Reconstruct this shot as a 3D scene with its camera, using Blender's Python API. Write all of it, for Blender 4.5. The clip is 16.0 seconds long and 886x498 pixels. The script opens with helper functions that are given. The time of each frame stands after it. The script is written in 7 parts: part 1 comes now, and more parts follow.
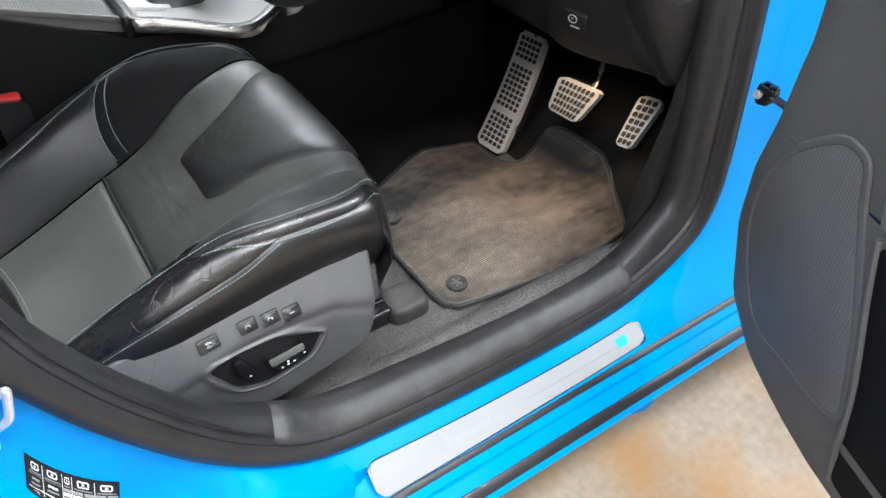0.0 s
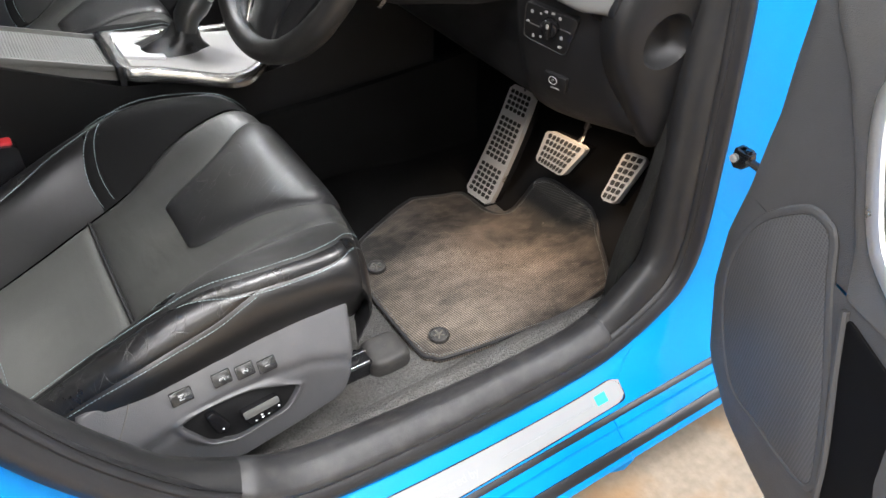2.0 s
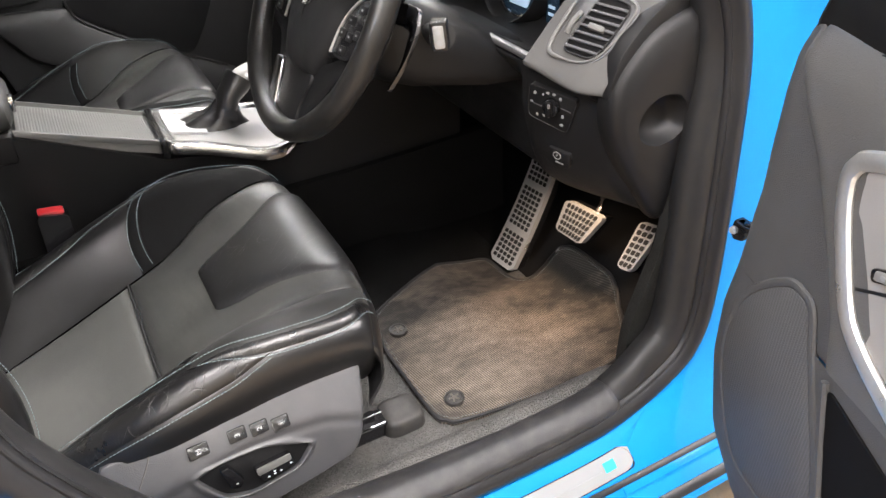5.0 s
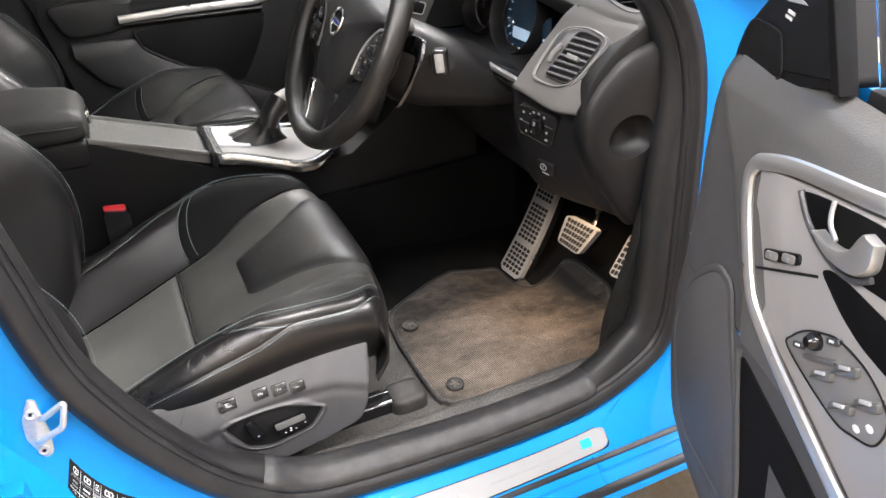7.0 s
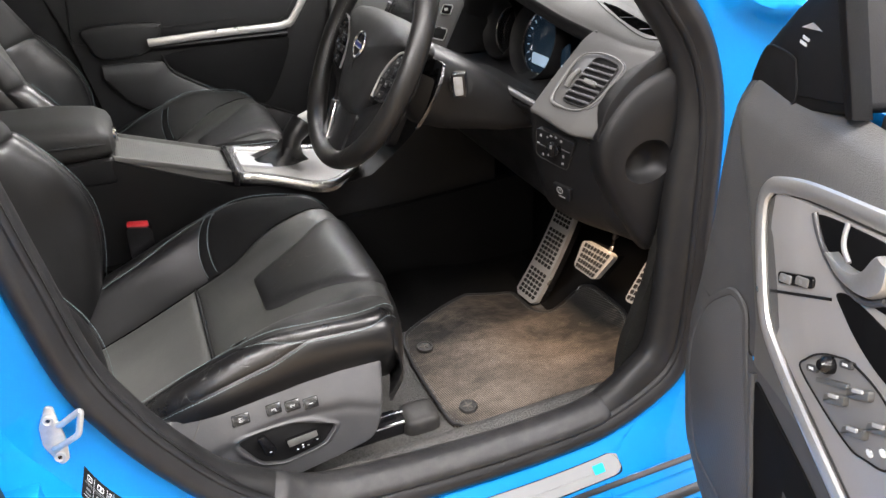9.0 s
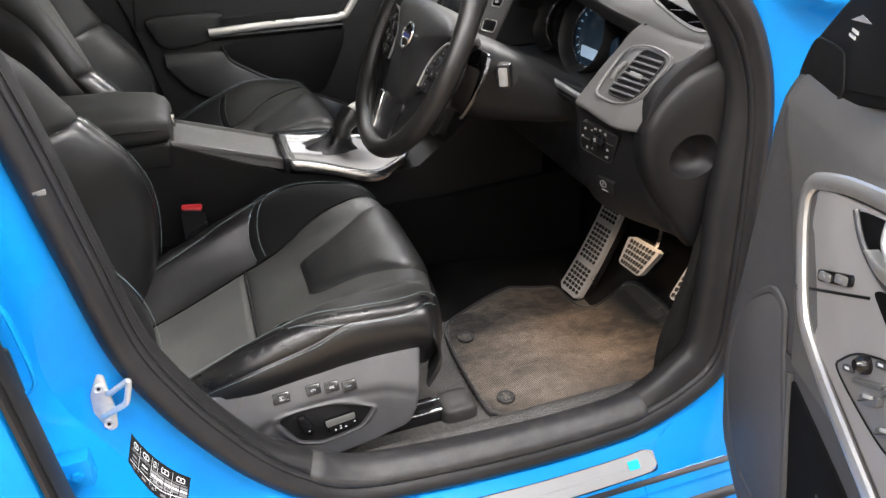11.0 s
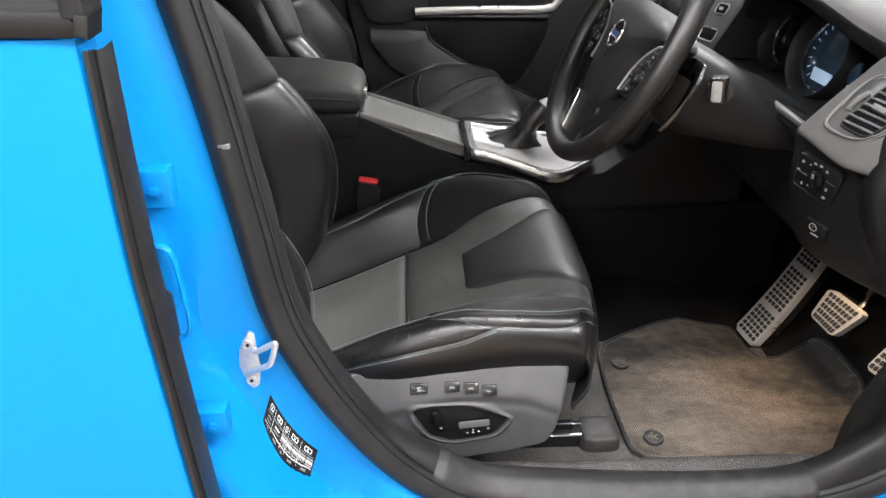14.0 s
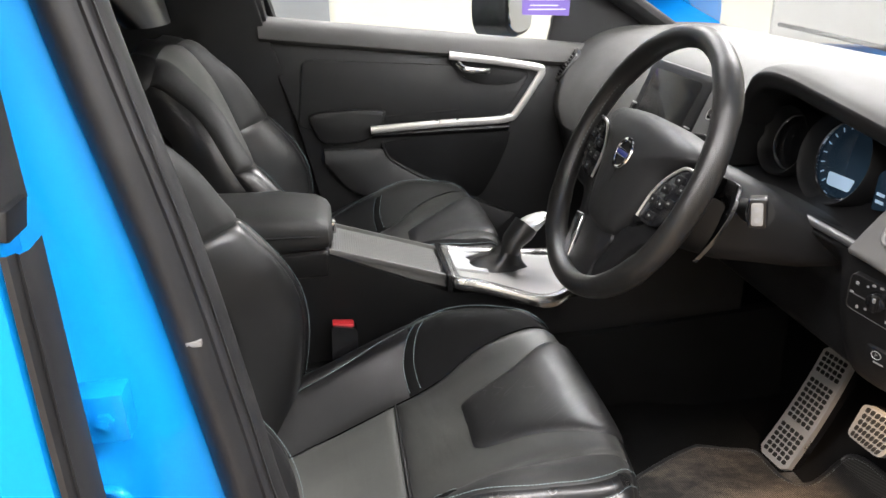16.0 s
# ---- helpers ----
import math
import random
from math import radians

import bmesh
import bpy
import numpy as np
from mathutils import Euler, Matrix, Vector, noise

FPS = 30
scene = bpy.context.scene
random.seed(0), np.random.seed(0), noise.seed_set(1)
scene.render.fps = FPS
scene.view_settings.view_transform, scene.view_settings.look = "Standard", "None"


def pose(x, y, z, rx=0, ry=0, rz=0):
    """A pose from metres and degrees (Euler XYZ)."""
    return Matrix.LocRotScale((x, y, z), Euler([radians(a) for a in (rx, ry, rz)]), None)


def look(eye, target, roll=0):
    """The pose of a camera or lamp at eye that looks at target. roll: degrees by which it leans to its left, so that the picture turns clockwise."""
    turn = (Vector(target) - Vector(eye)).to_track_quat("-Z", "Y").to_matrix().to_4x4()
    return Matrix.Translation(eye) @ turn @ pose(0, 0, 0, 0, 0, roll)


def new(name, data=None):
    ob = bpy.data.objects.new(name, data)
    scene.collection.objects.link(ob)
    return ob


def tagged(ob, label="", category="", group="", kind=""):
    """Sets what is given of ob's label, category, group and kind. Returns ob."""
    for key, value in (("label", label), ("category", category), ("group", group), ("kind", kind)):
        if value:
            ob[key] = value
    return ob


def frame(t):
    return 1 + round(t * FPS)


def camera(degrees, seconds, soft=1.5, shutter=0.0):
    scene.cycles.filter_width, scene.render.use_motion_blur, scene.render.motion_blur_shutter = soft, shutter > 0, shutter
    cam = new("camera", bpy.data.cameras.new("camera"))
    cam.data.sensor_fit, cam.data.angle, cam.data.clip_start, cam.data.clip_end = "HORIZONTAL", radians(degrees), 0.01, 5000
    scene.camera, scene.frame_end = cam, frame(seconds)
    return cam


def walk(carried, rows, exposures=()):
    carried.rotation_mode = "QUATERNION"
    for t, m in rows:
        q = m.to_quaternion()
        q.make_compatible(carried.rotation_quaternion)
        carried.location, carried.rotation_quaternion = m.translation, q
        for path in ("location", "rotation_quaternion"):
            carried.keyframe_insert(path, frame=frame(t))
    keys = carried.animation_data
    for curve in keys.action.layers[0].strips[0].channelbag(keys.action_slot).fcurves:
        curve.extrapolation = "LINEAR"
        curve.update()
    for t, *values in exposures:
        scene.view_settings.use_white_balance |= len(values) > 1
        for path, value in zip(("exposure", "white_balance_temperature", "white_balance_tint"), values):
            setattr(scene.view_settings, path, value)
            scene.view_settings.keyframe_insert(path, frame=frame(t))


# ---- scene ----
cam = camera(62.6, 16.0)
PATH = [
    (0, (-0.57, -1.235, 1.143), (0.251, -0.018, -0.214), 0.4),
    (0.5, (-0.559, -1.222, 1.136), (0.27, -0.011, -0.223), 1.2),
    (1, (-0.554, -1.222, 1.149), (0.248, 0.027, -0.192), 1.9),
    (1.5, (-0.556, -1.24, 1.15), (0.265, 0.032, -0.156), 2.2),
    (2, (-0.54, -1.242, 1.162), (0.314, 0.037, -0.117), 1.4),
    (2.5, (-0.537, -1.243, 1.163), (0.323, 0.051, -0.096), 0.4),
    (3, (-0.534, -1.246, 1.18), (0.309, 0.075, -0.062), -0.3),
    (3.5, (-0.535, -1.235, 1.181), (0.282, 0.116, -0.047), -0.8),
    (4, (-0.528, -1.241, 1.183), (0.286, 0.136, -0.018), -0.7),
    (4.5, (-0.517, -1.259, 1.187), (0.289, 0.149, 0.018), -0.8),
    (5, (-0.511, -1.297, 1.194), (0.277, 0.142, 0.051), -1.0),
    (5.2, (-0.515, -1.345, 1.21), (0.239, 0.122, 0.078), -1.6),
    (7.5, (-0.534, -1.47, 1.231), (0.171, 0.089, 0.195), -1.3),
    (8, (-0.54, -1.473, 1.232), (0.154, 0.109, 0.224), -1.1),
    (10.3, (-0.517, -1.5, 1.214), (0.102, 0.12, 0.219), -1.5),
    (10.5, (-0.52, -1.503, 1.215), (0.068, 0.126, 0.213), -1.7),
    (11, (-0.519, -1.5, 1.223), (0.024, 0.143, 0.22), -1.6),
    (11.5, (-0.519, -1.499, 1.229), (-0.027, 0.159, 0.224), -1.4),
    (12, (-0.517, -1.498, 1.227), (-0.078, 0.179, 0.23), -1.1),
    (12.5, (-0.516, -1.503, 1.222), (-0.148, 0.195, 0.232), -0.6),
    (13, (-0.51, -1.5, 1.222), (-0.252, 0.222, 0.238), -0.2),
    (13.5, (-0.533, -1.464, 1.235), (-0.383, 0.275, 0.258), 0.3),
    (14, (-0.51, -1.445, 1.204), (-0.407, 0.277, 0.192), 1.0),
    (14.5, (-0.522, -1.398, 1.214), (-0.41, 0.341, 0.232), 0.7),
    (15, (-0.535, -1.341, 1.21), (-0.36, 0.412, 0.264), -0.0),
    (15.5, (-0.558, -1.313, 1.202), (-0.279, 0.464, 0.327), -0.5),
    (16, (-0.569, -1.27, 1.202), (-0.302, 0.553, 0.425), -1.5),
]
walk(cam, [(t, look(eye, target, roll)) for t, eye, target, roll in PATH], ((0.0, 0.34, 6150, 10), (1.0, 0.42, 6250, 11), (2.0, 0.52, 6450, 12), (3.5, 0.57, 6600, 14), (5.0, 0.58, 6750, 15), (7.5, 0.38, 6700, 15), (10.5, 0.20, 6650, 14), (12.5, 0.10, 6600, 14), (15.0, 0.28, 6550, 13), (16.0, 0.36, 6600, 13)))

# ---- light: a closed showroom with ceiling panels ----
world = bpy.data.worlds.new("room_air")
world.use_nodes = True
world.node_tree.nodes["Background"].inputs[0].default_value = (0.9, 0.95, 1.0, 1)
world.node_tree.nodes["Background"].inputs[1].default_value = 0.02
scene.world = world


def area_lamp(name, x, y, z, sx, sy, watts, colour=(1.0, 0.998, 0.995), turn=None):
    data = bpy.data.lights.new(name, "AREA")
    data.shape, data.size, data.size_y, data.energy, data.color = "RECTANGLE", sx, sy, watts, colour
    ob = new(name, data)
    ob.matrix_world = turn if turn else pose(x, y, z)
    return ob


LAMPS = [(-2.4, -1.9), (0.0, -1.9), (2.4, -1.9), (-2.4, 1.7), (0.0, 1.7), (2.4, 1.7), (-2.4, -3.9), (0.0, -3.9), (2.4, -3.9)]
for lx, ly in LAMPS:
    area_lamp("ceiling_lamp", lx, ly, 3.12, 1.5, 0.5, (105 if ly > 0 else 125 if ly > -3 else 60) * ((1.6 if ly > 0 else 1.3) if lx > 1 else 0.85 if lx > -1 else 1.2))
area_lamp("footwell_lamp", 0.215, -0.46, 0.630, 0.05, 0.03, 0.38, (1.0, 0.72, 0.46)).data.spread = radians(95)


# ---- materials ----
def material(name, base, rough=0.5, metal=0.0, coat=0.0, coat_rough=0.03, var=0.0, grain=400.0, bump=0.0, bump_scale=600.0,
             spread=0.0, stain=None, stain_scale=6.0, stain_mix=0.4, spec=0.5, voronoi=False, transmission=0.0, sheen=0.0, coarse=8.0, rough_var=0.0, crease=0.0, wear=()):
    """A Principled surface with fine grain, coarse cloudiness and bump at real size."""
    m = bpy.data.materials.new(name)
    m.use_nodes = True
    nt = m.node_tree
    n, l = nt.nodes, nt.links
    b = n["Principled BSDF"]
    b.inputs["Base Color"].default_value = (*base, 1)
    b.inputs["Roughness"].default_value = rough
    b.inputs["Metallic"].default_value = metal
    b.inputs["Coat Weight"].default_value = coat
    b.inputs["Coat Roughness"].default_value = coat_rough
    b.inputs["Specular IOR Level"].default_value = spec
    b.inputs["Transmission Weight"].default_value = transmission
    b.inputs["Sheen Weight"].default_value = sheen
    geo = n.new("ShaderNodeNewGeometry")
    pos = geo.outputs["Position"]

    def noise_tex(scale, detail=3.0):
        t = n.new("ShaderNodeTexNoise")
        t.inputs["Scale"].default_value, t.inputs["Detail"].default_value = scale, detail
        l.new(pos, t.inputs["Vector"])
        return t.outputs["Fac"]

    colour = None
    if var > 0:
        mixed = n.new("ShaderNodeMath")
        mixed.operation = "ADD"
        l.new(noise_tex(grain), mixed.inputs[0])
        l.new(noise_tex(coarse, 4.0), mixed.inputs[1])
        ramp = n.new("ShaderNodeMapRange")
        ramp.inputs["From Min"].default_value, ramp.inputs["From Max"].default_value = 0.6, 1.4
        ramp.inputs["To Min"].default_value, ramp.inputs["To Max"].default_value = 1 - var, 1 + var
        l.new(mixed.outputs[0], ramp.inputs["Value"])
        tint = n.new("ShaderNodeVectorMath")
        tint.operation = "SCALE"
        tint.inputs[0].default_value = base
        l.new(ramp.outputs["Result"], tint.inputs["Scale"])
        colour = tint.outputs["Vector"]
    if stain:
        mix = n.new("ShaderNodeMix")
        mix.data_type = "RGBA"
        fac = n.new("ShaderNodeMapRange")
        fac.inputs["From Min"].default_value, fac.inputs["From Max"].default_value = 0.45, 0.7
        fac.inputs["To Max"].default_value = stain_mix
        l.new(noise_tex(stain_scale, 6.0), fac.inputs["Value"])
        l.new(fac.outputs["Result"], mix.inputs["Factor"])
        mix.inputs["A"].default_value = (*base, 1)
        if colour:
            l.new(colour, mix.inputs["A"])
        mix.inputs["B"].default_value = (*stain, 1)
        colour = mix.outputs["Result"]
    if colour:
        l.new(colour, b.inputs["Base Color"])
    if rough_var > 0:
        rr = n.new("ShaderNodeMapRange")
        rr.inputs["From Min"].default_value, rr.inputs["From Max"].default_value = 0.3, 0.7
        rr.inputs["To Min"].default_value, rr.inputs["To Max"].default_value = max(0.02, rough - rough_var), min(1, rough + rough_var)
        l.new(noise_tex(coarse * 3, 5.0), rr.inputs["Value"])
        l.new(rr.outputs["Result"], b.inputs["Roughness"])
    if bump > 0:
        bp = n.new("ShaderNodeBump")
        bp.inputs["Strength"].default_value, bp.inputs["Distance"].default_value = 1.0, bump
        if voronoi:
            v = n.new("ShaderNodeTexVoronoi")
            v.inputs["Scale"].default_value = bump_scale
            l.new(pos, v.inputs["Vector"])
            l.new(v.outputs["Distance"], bp.inputs["Height"])
        else:
            l.new(noise_tex(bump_scale), bp.inputs["Height"])
        if crease > 0:
            # soft folds, longer across the seat than along it
            mp = n.new("ShaderNodeMapping")
            mp.inputs["Scale"].default_value = (1.5, 0.5, 1.0)
            mp.inputs["Rotation"].default_value = (0, 0, 0.35)
            l.new(pos, mp.inputs["Vector"])
            t = n.new("ShaderNodeTexNoise")
            t.inputs["Scale"].default_value, t.inputs["Detail"].default_value, t.inputs["Roughness"].default_value = 38.0, 3.5, 0.45
            l.new(mp.outputs["Vector"], t.inputs["Vector"])
            fold = n.new("ShaderNodeBump")
            fold.inputs["Strength"].default_value, fold.inputs["Distance"].default_value = 1.0, crease
            l.new(t.outputs["Fac"], fold.inputs["Height"])
            l.new(fold.outputs["Normal"], bp.inputs["Normal"])
        for turn, length, scale, width in wear:
            # long thin wrinkles, worn paler than the hide
            mp = n.new("ShaderNodeMapping")
            mp.vector_type = "TEXTURE"
            mp.inputs["Scale"].default_value = (length, 1, 1)
            mp.inputs["Rotation"].default_value = turn
            l.new(pos, mp.inputs["Vector"])
            t = n.new("ShaderNodeTexNoise")
            t.inputs["Scale"].default_value, t.inputs["Detail"].default_value, t.inputs["Roughness"].default_value = scale, 0.6, 0.3
            l.new(mp.outputs["Vector"], t.inputs["Vector"])
            ping = n.new("ShaderNodeMath")
            ping.operation = "PINGPONG"
            ping.inputs[1].default_value = 0.075
            l.new(t.outputs["Fac"], ping.inputs[0])
            thin = n.new("ShaderNodeMapRange")
            thin.inputs["From Min"].default_value, thin.inputs["From Max"].default_value = 0.0, width
            thin.inputs["To Min"].default_value, thin.inputs["To Max"].default_value = 1.0, 0.0
            l.new(ping.outputs["Value"], thin.inputs["Value"])
            gaps = n.new("ShaderNodeMapRange")
            gaps.inputs["From Min"].default_value, gaps.inputs["From Max"].default_value = 0.46, 0.60
            l.new(noise_tex(20.0 + 0.4 * length, 1.0), gaps.inputs["Value"])
            line = n.new("ShaderNodeMath")
            line.operation = "MULTIPLY"
            l.new(thin.outputs["Result"], line.inputs[0])
            l.new(gaps.outputs["Result"], line.inputs[1])
            cut = n.new("ShaderNodeBump")
            cut.invert = True
            cut.inputs["Strength"].default_value, cut.inputs["Distance"].default_value = 0.6, 0.0006
            l.new(line.outputs["Value"], cut.inputs["Height"])
            if bp.inputs["Normal"].links:
                l.new(bp.inputs["Normal"].links[0].from_socket, cut.inputs["Normal"])
            l.new(cut.outputs["Normal"], bp.inputs["Normal"])
            worn = n.new("ShaderNodeMix")
            worn.data_type = "RGBA"
            worn.inputs["A"].default_value = (*base, 1)
            if b.inputs["Base Color"].links:
                l.new(b.inputs["Base Color"].links[0].from_socket, worn.inputs["A"])
            worn.inputs["B"].default_value = (0.10, 0.098, 0.094, 1)
            part_worn = n.new("ShaderNodeMath")
            part_worn.operation = "MULTIPLY"
            part_worn.inputs[1].default_value = 0.36
            l.new(line.outputs["Value"], part_worn.inputs[0])
            l.new(part_worn.outputs["Value"], worn.inputs["Factor"])
            l.new(worn.outputs["Result"], b.inputs["Base Color"])
        l.new(bp.outputs["Normal"], b.inputs["Normal"])
    return m


PAINT = material("blue_paint", (0.0, 0.205, 0.575), 0.40, 0.0, 0.26, 0.08, spec=0.08, var=0.03, grain=900, coarse=5, bump=0.0001, bump_scale=260)
RUBBER = material("rubber_seal", (0.013, 0.013, 0.014), 0.44, spec=0.38, var=0.15, grain=400, bump=0.00006, bump_scale=900, stain=(0.036, 0.036, 0.037), stain_scale=22, stain_mix=0.25)
TRIM = material("grey_sill_plastic", (0.0125, 0.0125, 0.013), 0.46, spec=0.32, var=0.12, grain=700, bump=0.00008, bump_scale=900, voronoi=True, rough_var=0.05, stain=(0.03, 0.0285, 0.027), stain_scale=35, stain_mix=0.25)
SILLTRIM = material("scuffed_sill_plastic", (0.019, 0.019, 0.020), 0.42, spec=0.45, var=0.15, grain=700, bump=0.0002, bump_scale=900, voronoi=True, rough_var=0.06, stain=(0.07, 0.066, 0.062), stain_scale=45, stain_mix=0.35)
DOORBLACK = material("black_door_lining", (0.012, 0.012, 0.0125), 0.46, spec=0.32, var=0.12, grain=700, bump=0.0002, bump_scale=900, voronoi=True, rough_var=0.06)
PLASTIC = material("dark_grained_plastic", (0.0075, 0.0075, 0.008), 0.42, spec=0.28, var=0.12, grain=700, bump=0.0002, bump_scale=900, voronoi=True, rough_var=0.06)
DASHTOP = material("matt_dashboard_top", (0.066, 0.065, 0.062), 0.72, var=0.08, grain=900, bump=0.0001, bump_scale=1100, voronoi=True, rough_var=0.05, spec=0.2)
RAILCAP = material("dusty_grey_plastic", (0.028, 0.027, 0.026), 0.50, var=0.2, grain=500, bump=0.0002, bump_scale=900, stain=(0.06, 0.055, 0.049), stain_scale=60, stain_mix=0.5, spec=0.35)
PLASTIC_GREY = material("grey_grained_plastic", (0.053, 0.053, 0.056), 0.38, var=0.1, grain=700, bump=0.0002, bump_scale=1000, voronoi=True, rough_var=0.06, stain=(0.08, 0.078, 0.076), stain_scale=40, stain_mix=0.25, spec=0.6)
ROOF = material("charcoal_roof_cloth", (0.03, 0.03, 0.031), 0.9, var=0.2, grain=900)
PLASTIC_DASH = material("soft_dashboard_skin", (0.066, 0.065, 0.063), 0.62, var=0.08, grain=900, bump=0.00008, bump_scale=1100, voronoi=True, rough_var=0.05, spec=0.25)
ARMREST = material("dull_armrest_leather", (0.016, 0.016, 0.0155), 0.55, var=0.2, grain=260, bump=0.00012, bump_scale=900, spec=0.5, coarse=6)
BLACK = material("gloss_black_plastic", (0.008, 0.008, 0.009), 0.2, var=0.1, grain=300, rough_var=0.06)
LEATHER = material("black_leather", (0.0072, 0.0072, 0.0075), 0.32, var=0.2, grain=260, bump=0.00010, bump_scale=900, rough_var=0.04, coarse=5, spec=0.7, crease=0.0006)
LEATHER_PAD = material("scratched_black_leather", (0.0085, 0.0085, 0.0088), 0.37, var=0.2, grain=260, bump=0.00010, bump_scale=900, rough_var=0.06, coarse=6, spec=0.7, crease=0.0004, wear=(((0, 0, 0.45), 22.0, 26.0, 0.0030), ((0, 0, 0.70), 16.0, 34.0, 0.0022)))
LEATHER_CREASED = material("creased_black_leather", (0.0075, 0.0075, 0.0078), 0.31, var=0.2, grain=260, bump=0.00010, bump_scale=900, rough_var=0.05, coarse=6, spec=0.75, crease=0.0006, wear=(((0, -0.75, 1.15), 18.0, 34.0, 0.006), ((0, -0.72, 1.8), 18.0, 30.0, 0.005), ((0, -0.47, 0.5), 18.0, 32.0, 0.005)))
NUBUCK_BACK = material("black_brushed_nubuck", (0.0085, 0.0088, 0.0085), 0.6, var=0.25, grain=900, bump=0.00012, bump_scale=1500, sheen=0.08, coarse=5, stain=(0.017, 0.017, 0.016), stain_scale=6, stain_mix=0.6, spec=0.35)
# bolster nubuck as it looks where light falls on it
LIT_NUBUCK_FRONT = material("lit_black_nubuck", (0.0105, 0.0106, 0.0100), 0.55, var=0.25, grain=900, bump=0.00012, bump_scale=1500, sheen=0.05, coarse=6, spec=0.35, crease=0.0008)
# one insert nubuck in two colours: brightly lit, then duller for the front
LIT_SUEDE = material("lit_grey_nubuck", (0.060, 0.061, 0.056), 0.46, var=0.25, grain=900, bump=0.00012, bump_scale=1500, sheen=0.10, coarse=5, stain=(0.112, 0.112, 0.102), stain_scale=5, stain_mix=0.75, spec=0.55, crease=0.0007)
SHADED_SUEDE_FRONT = material("worn_shaded_nubuck", (0.015, 0.0153, 0.0143), 0.44, var=0.25, grain=900, bump=0.00012, bump_scale=1500, sheen=0.06, coarse=5, stain=(0.046, 0.047, 0.042), stain_scale=6, stain_mix=0.75, spec=0.6, crease=0.0010)
BLACKRUB = material("black_stud_rubber", (0.012, 0.012, 0.012), 0.7, var=0.3, grain=500)
BLACKSOFT = material("matt_black_plastic", (0.007, 0.007, 0.0075), 0.5, var=0.15, grain=500, bump=0.0002, bump_scale=900, spec=0.3)
WHITE_LIT = material("lit_pale_blue_print", (0.30, 0.42, 0.55), 0.4)
DIM_PRINT = material("dim_grey_print", (0.22, 0.22, 0.22), 0.6)
PRINT_BLUE = material("dark_blue_enamel", (0.03, 0.04, 0.16), 0.25)
RIBBED = material("ribbed_grey_cover", (0.13, 0.13, 0.125), 0.42, 0.2, var=0.08, grain=700)
GLOSSY_GREY = material("glossy_grey_plastic", (0.42, 0.425, 0.43), 0.14, var=0.1, grain=60)
SOFT_PRINT = material("soft_grey_print", (0.26, 0.265, 0.265), 0.5)
LEATHER_WORN = material("worn_wheel_leather", (0.0085, 0.0083, 0.0081), 0.32, var=0.3, grain=300, bump=0.00022, bump_scale=800, voronoi=True, rough_var=0.04, coarse=10, stain=(0.024, 0.0205, 0.018), stain_scale=14, stain_mix=0.3)
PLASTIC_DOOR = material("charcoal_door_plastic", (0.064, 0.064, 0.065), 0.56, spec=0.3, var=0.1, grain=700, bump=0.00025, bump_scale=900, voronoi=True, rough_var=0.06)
PLASTIC_PAD = material("padded_door_skin", (0.088, 0.0865, 0.084), 0.40, var=0.08, grain=600, bump=0.0002, bump_scale=700, voronoi=True, rough_var=0.05)
PLASTIC_SATIN = material("satin_grey_insert", (0.37, 0.358, 0.343), 0.36, 0.1, var=0.06, grain=900, rough_var=0.05)
GRILLE = material("perforated_grille", (0.088, 0.088, 0.090), 0.55, var=0.15, grain=500, bump=0.0001, bump_scale=900, spec=0.3)
DT = radians(70)  # how far the driver's door stands open


def perforate(m, pitch):
    """Rows of small dark holes over a grille."""
    n, l = m.node_tree.nodes, m.node_tree.links
    b = n["Principled BSDF"]
    geo = n.new("ShaderNodeNewGeometry")
    along = n.new("ShaderNodeVectorMath")
    along.operation = "DOT_PRODUCT"
    along.inputs[1].default_value = (math.cos(DT), -math.sin(DT), 0)
    l.new(geo.outputs["Position"], along.inputs[0])
    split = n.new("ShaderNodeSeparateXYZ")
    l.new(geo.outputs["Position"], split.inputs[0])
    turn = n.new("ShaderNodeCombineXYZ")
    l.new(along.outputs["Value"], turn.inputs["X"])
    l.new(split.outputs["Z"], turn.inputs["Y"])
    v = n.new("ShaderNodeTexVoronoi")
    v.voronoi_dimensions = "2D"
    v.inputs["Scale"].default_value, v.inputs["Randomness"].default_value = 1 / pitch, 0.0
    l.new(turn.outputs["Vector"], v.inputs["Vector"])
    hole = n.new("ShaderNodeMapRange")
    hole.inputs["From Min"].default_value, hole.inputs["From Max"].default_value = 0.30, 0.42
    hole.inputs["To Min"].default_value = 0.6
    l.new(v.outputs["Distance"], hole.inputs["Value"])
    shade = n.new("ShaderNodeVectorMath")
    shade.operation = "SCALE"
    l.new(b.inputs["Base Color"].links[0].from_socket, shade.inputs[0])
    l.new(hole.outputs["Result"], shade.inputs["Scale"])
    l.new(shade.outputs["Vector"], b.inputs["Base Color"])
    bp = b.inputs["Normal"].links[0].from_node
    pit = n.new("ShaderNodeBump")
    pit.inputs["Strength"].default_value, pit.inputs["Distance"].default_value = 0.7, 0.0006
    l.new(hole.outputs["Result"], pit.inputs["Height"])
    l.new(pit.outputs["Normal"], bp.inputs["Normal"])


perforate(GRILLE, 0.0030)
PACK_GREY = material("grey_switch_plastic", (0.20, 0.195, 0.19), 0.40, var=0.06, grain=900, rough_var=0.05)
STEEL = material("galvanised_steel", (0.62, 0.62, 0.605), 0.40, 0.6, var=0.15, grain=200, rough_var=0.1)
CYAN = material("cyan_enamel", (0.0, 0.48, 0.75), 0.35)
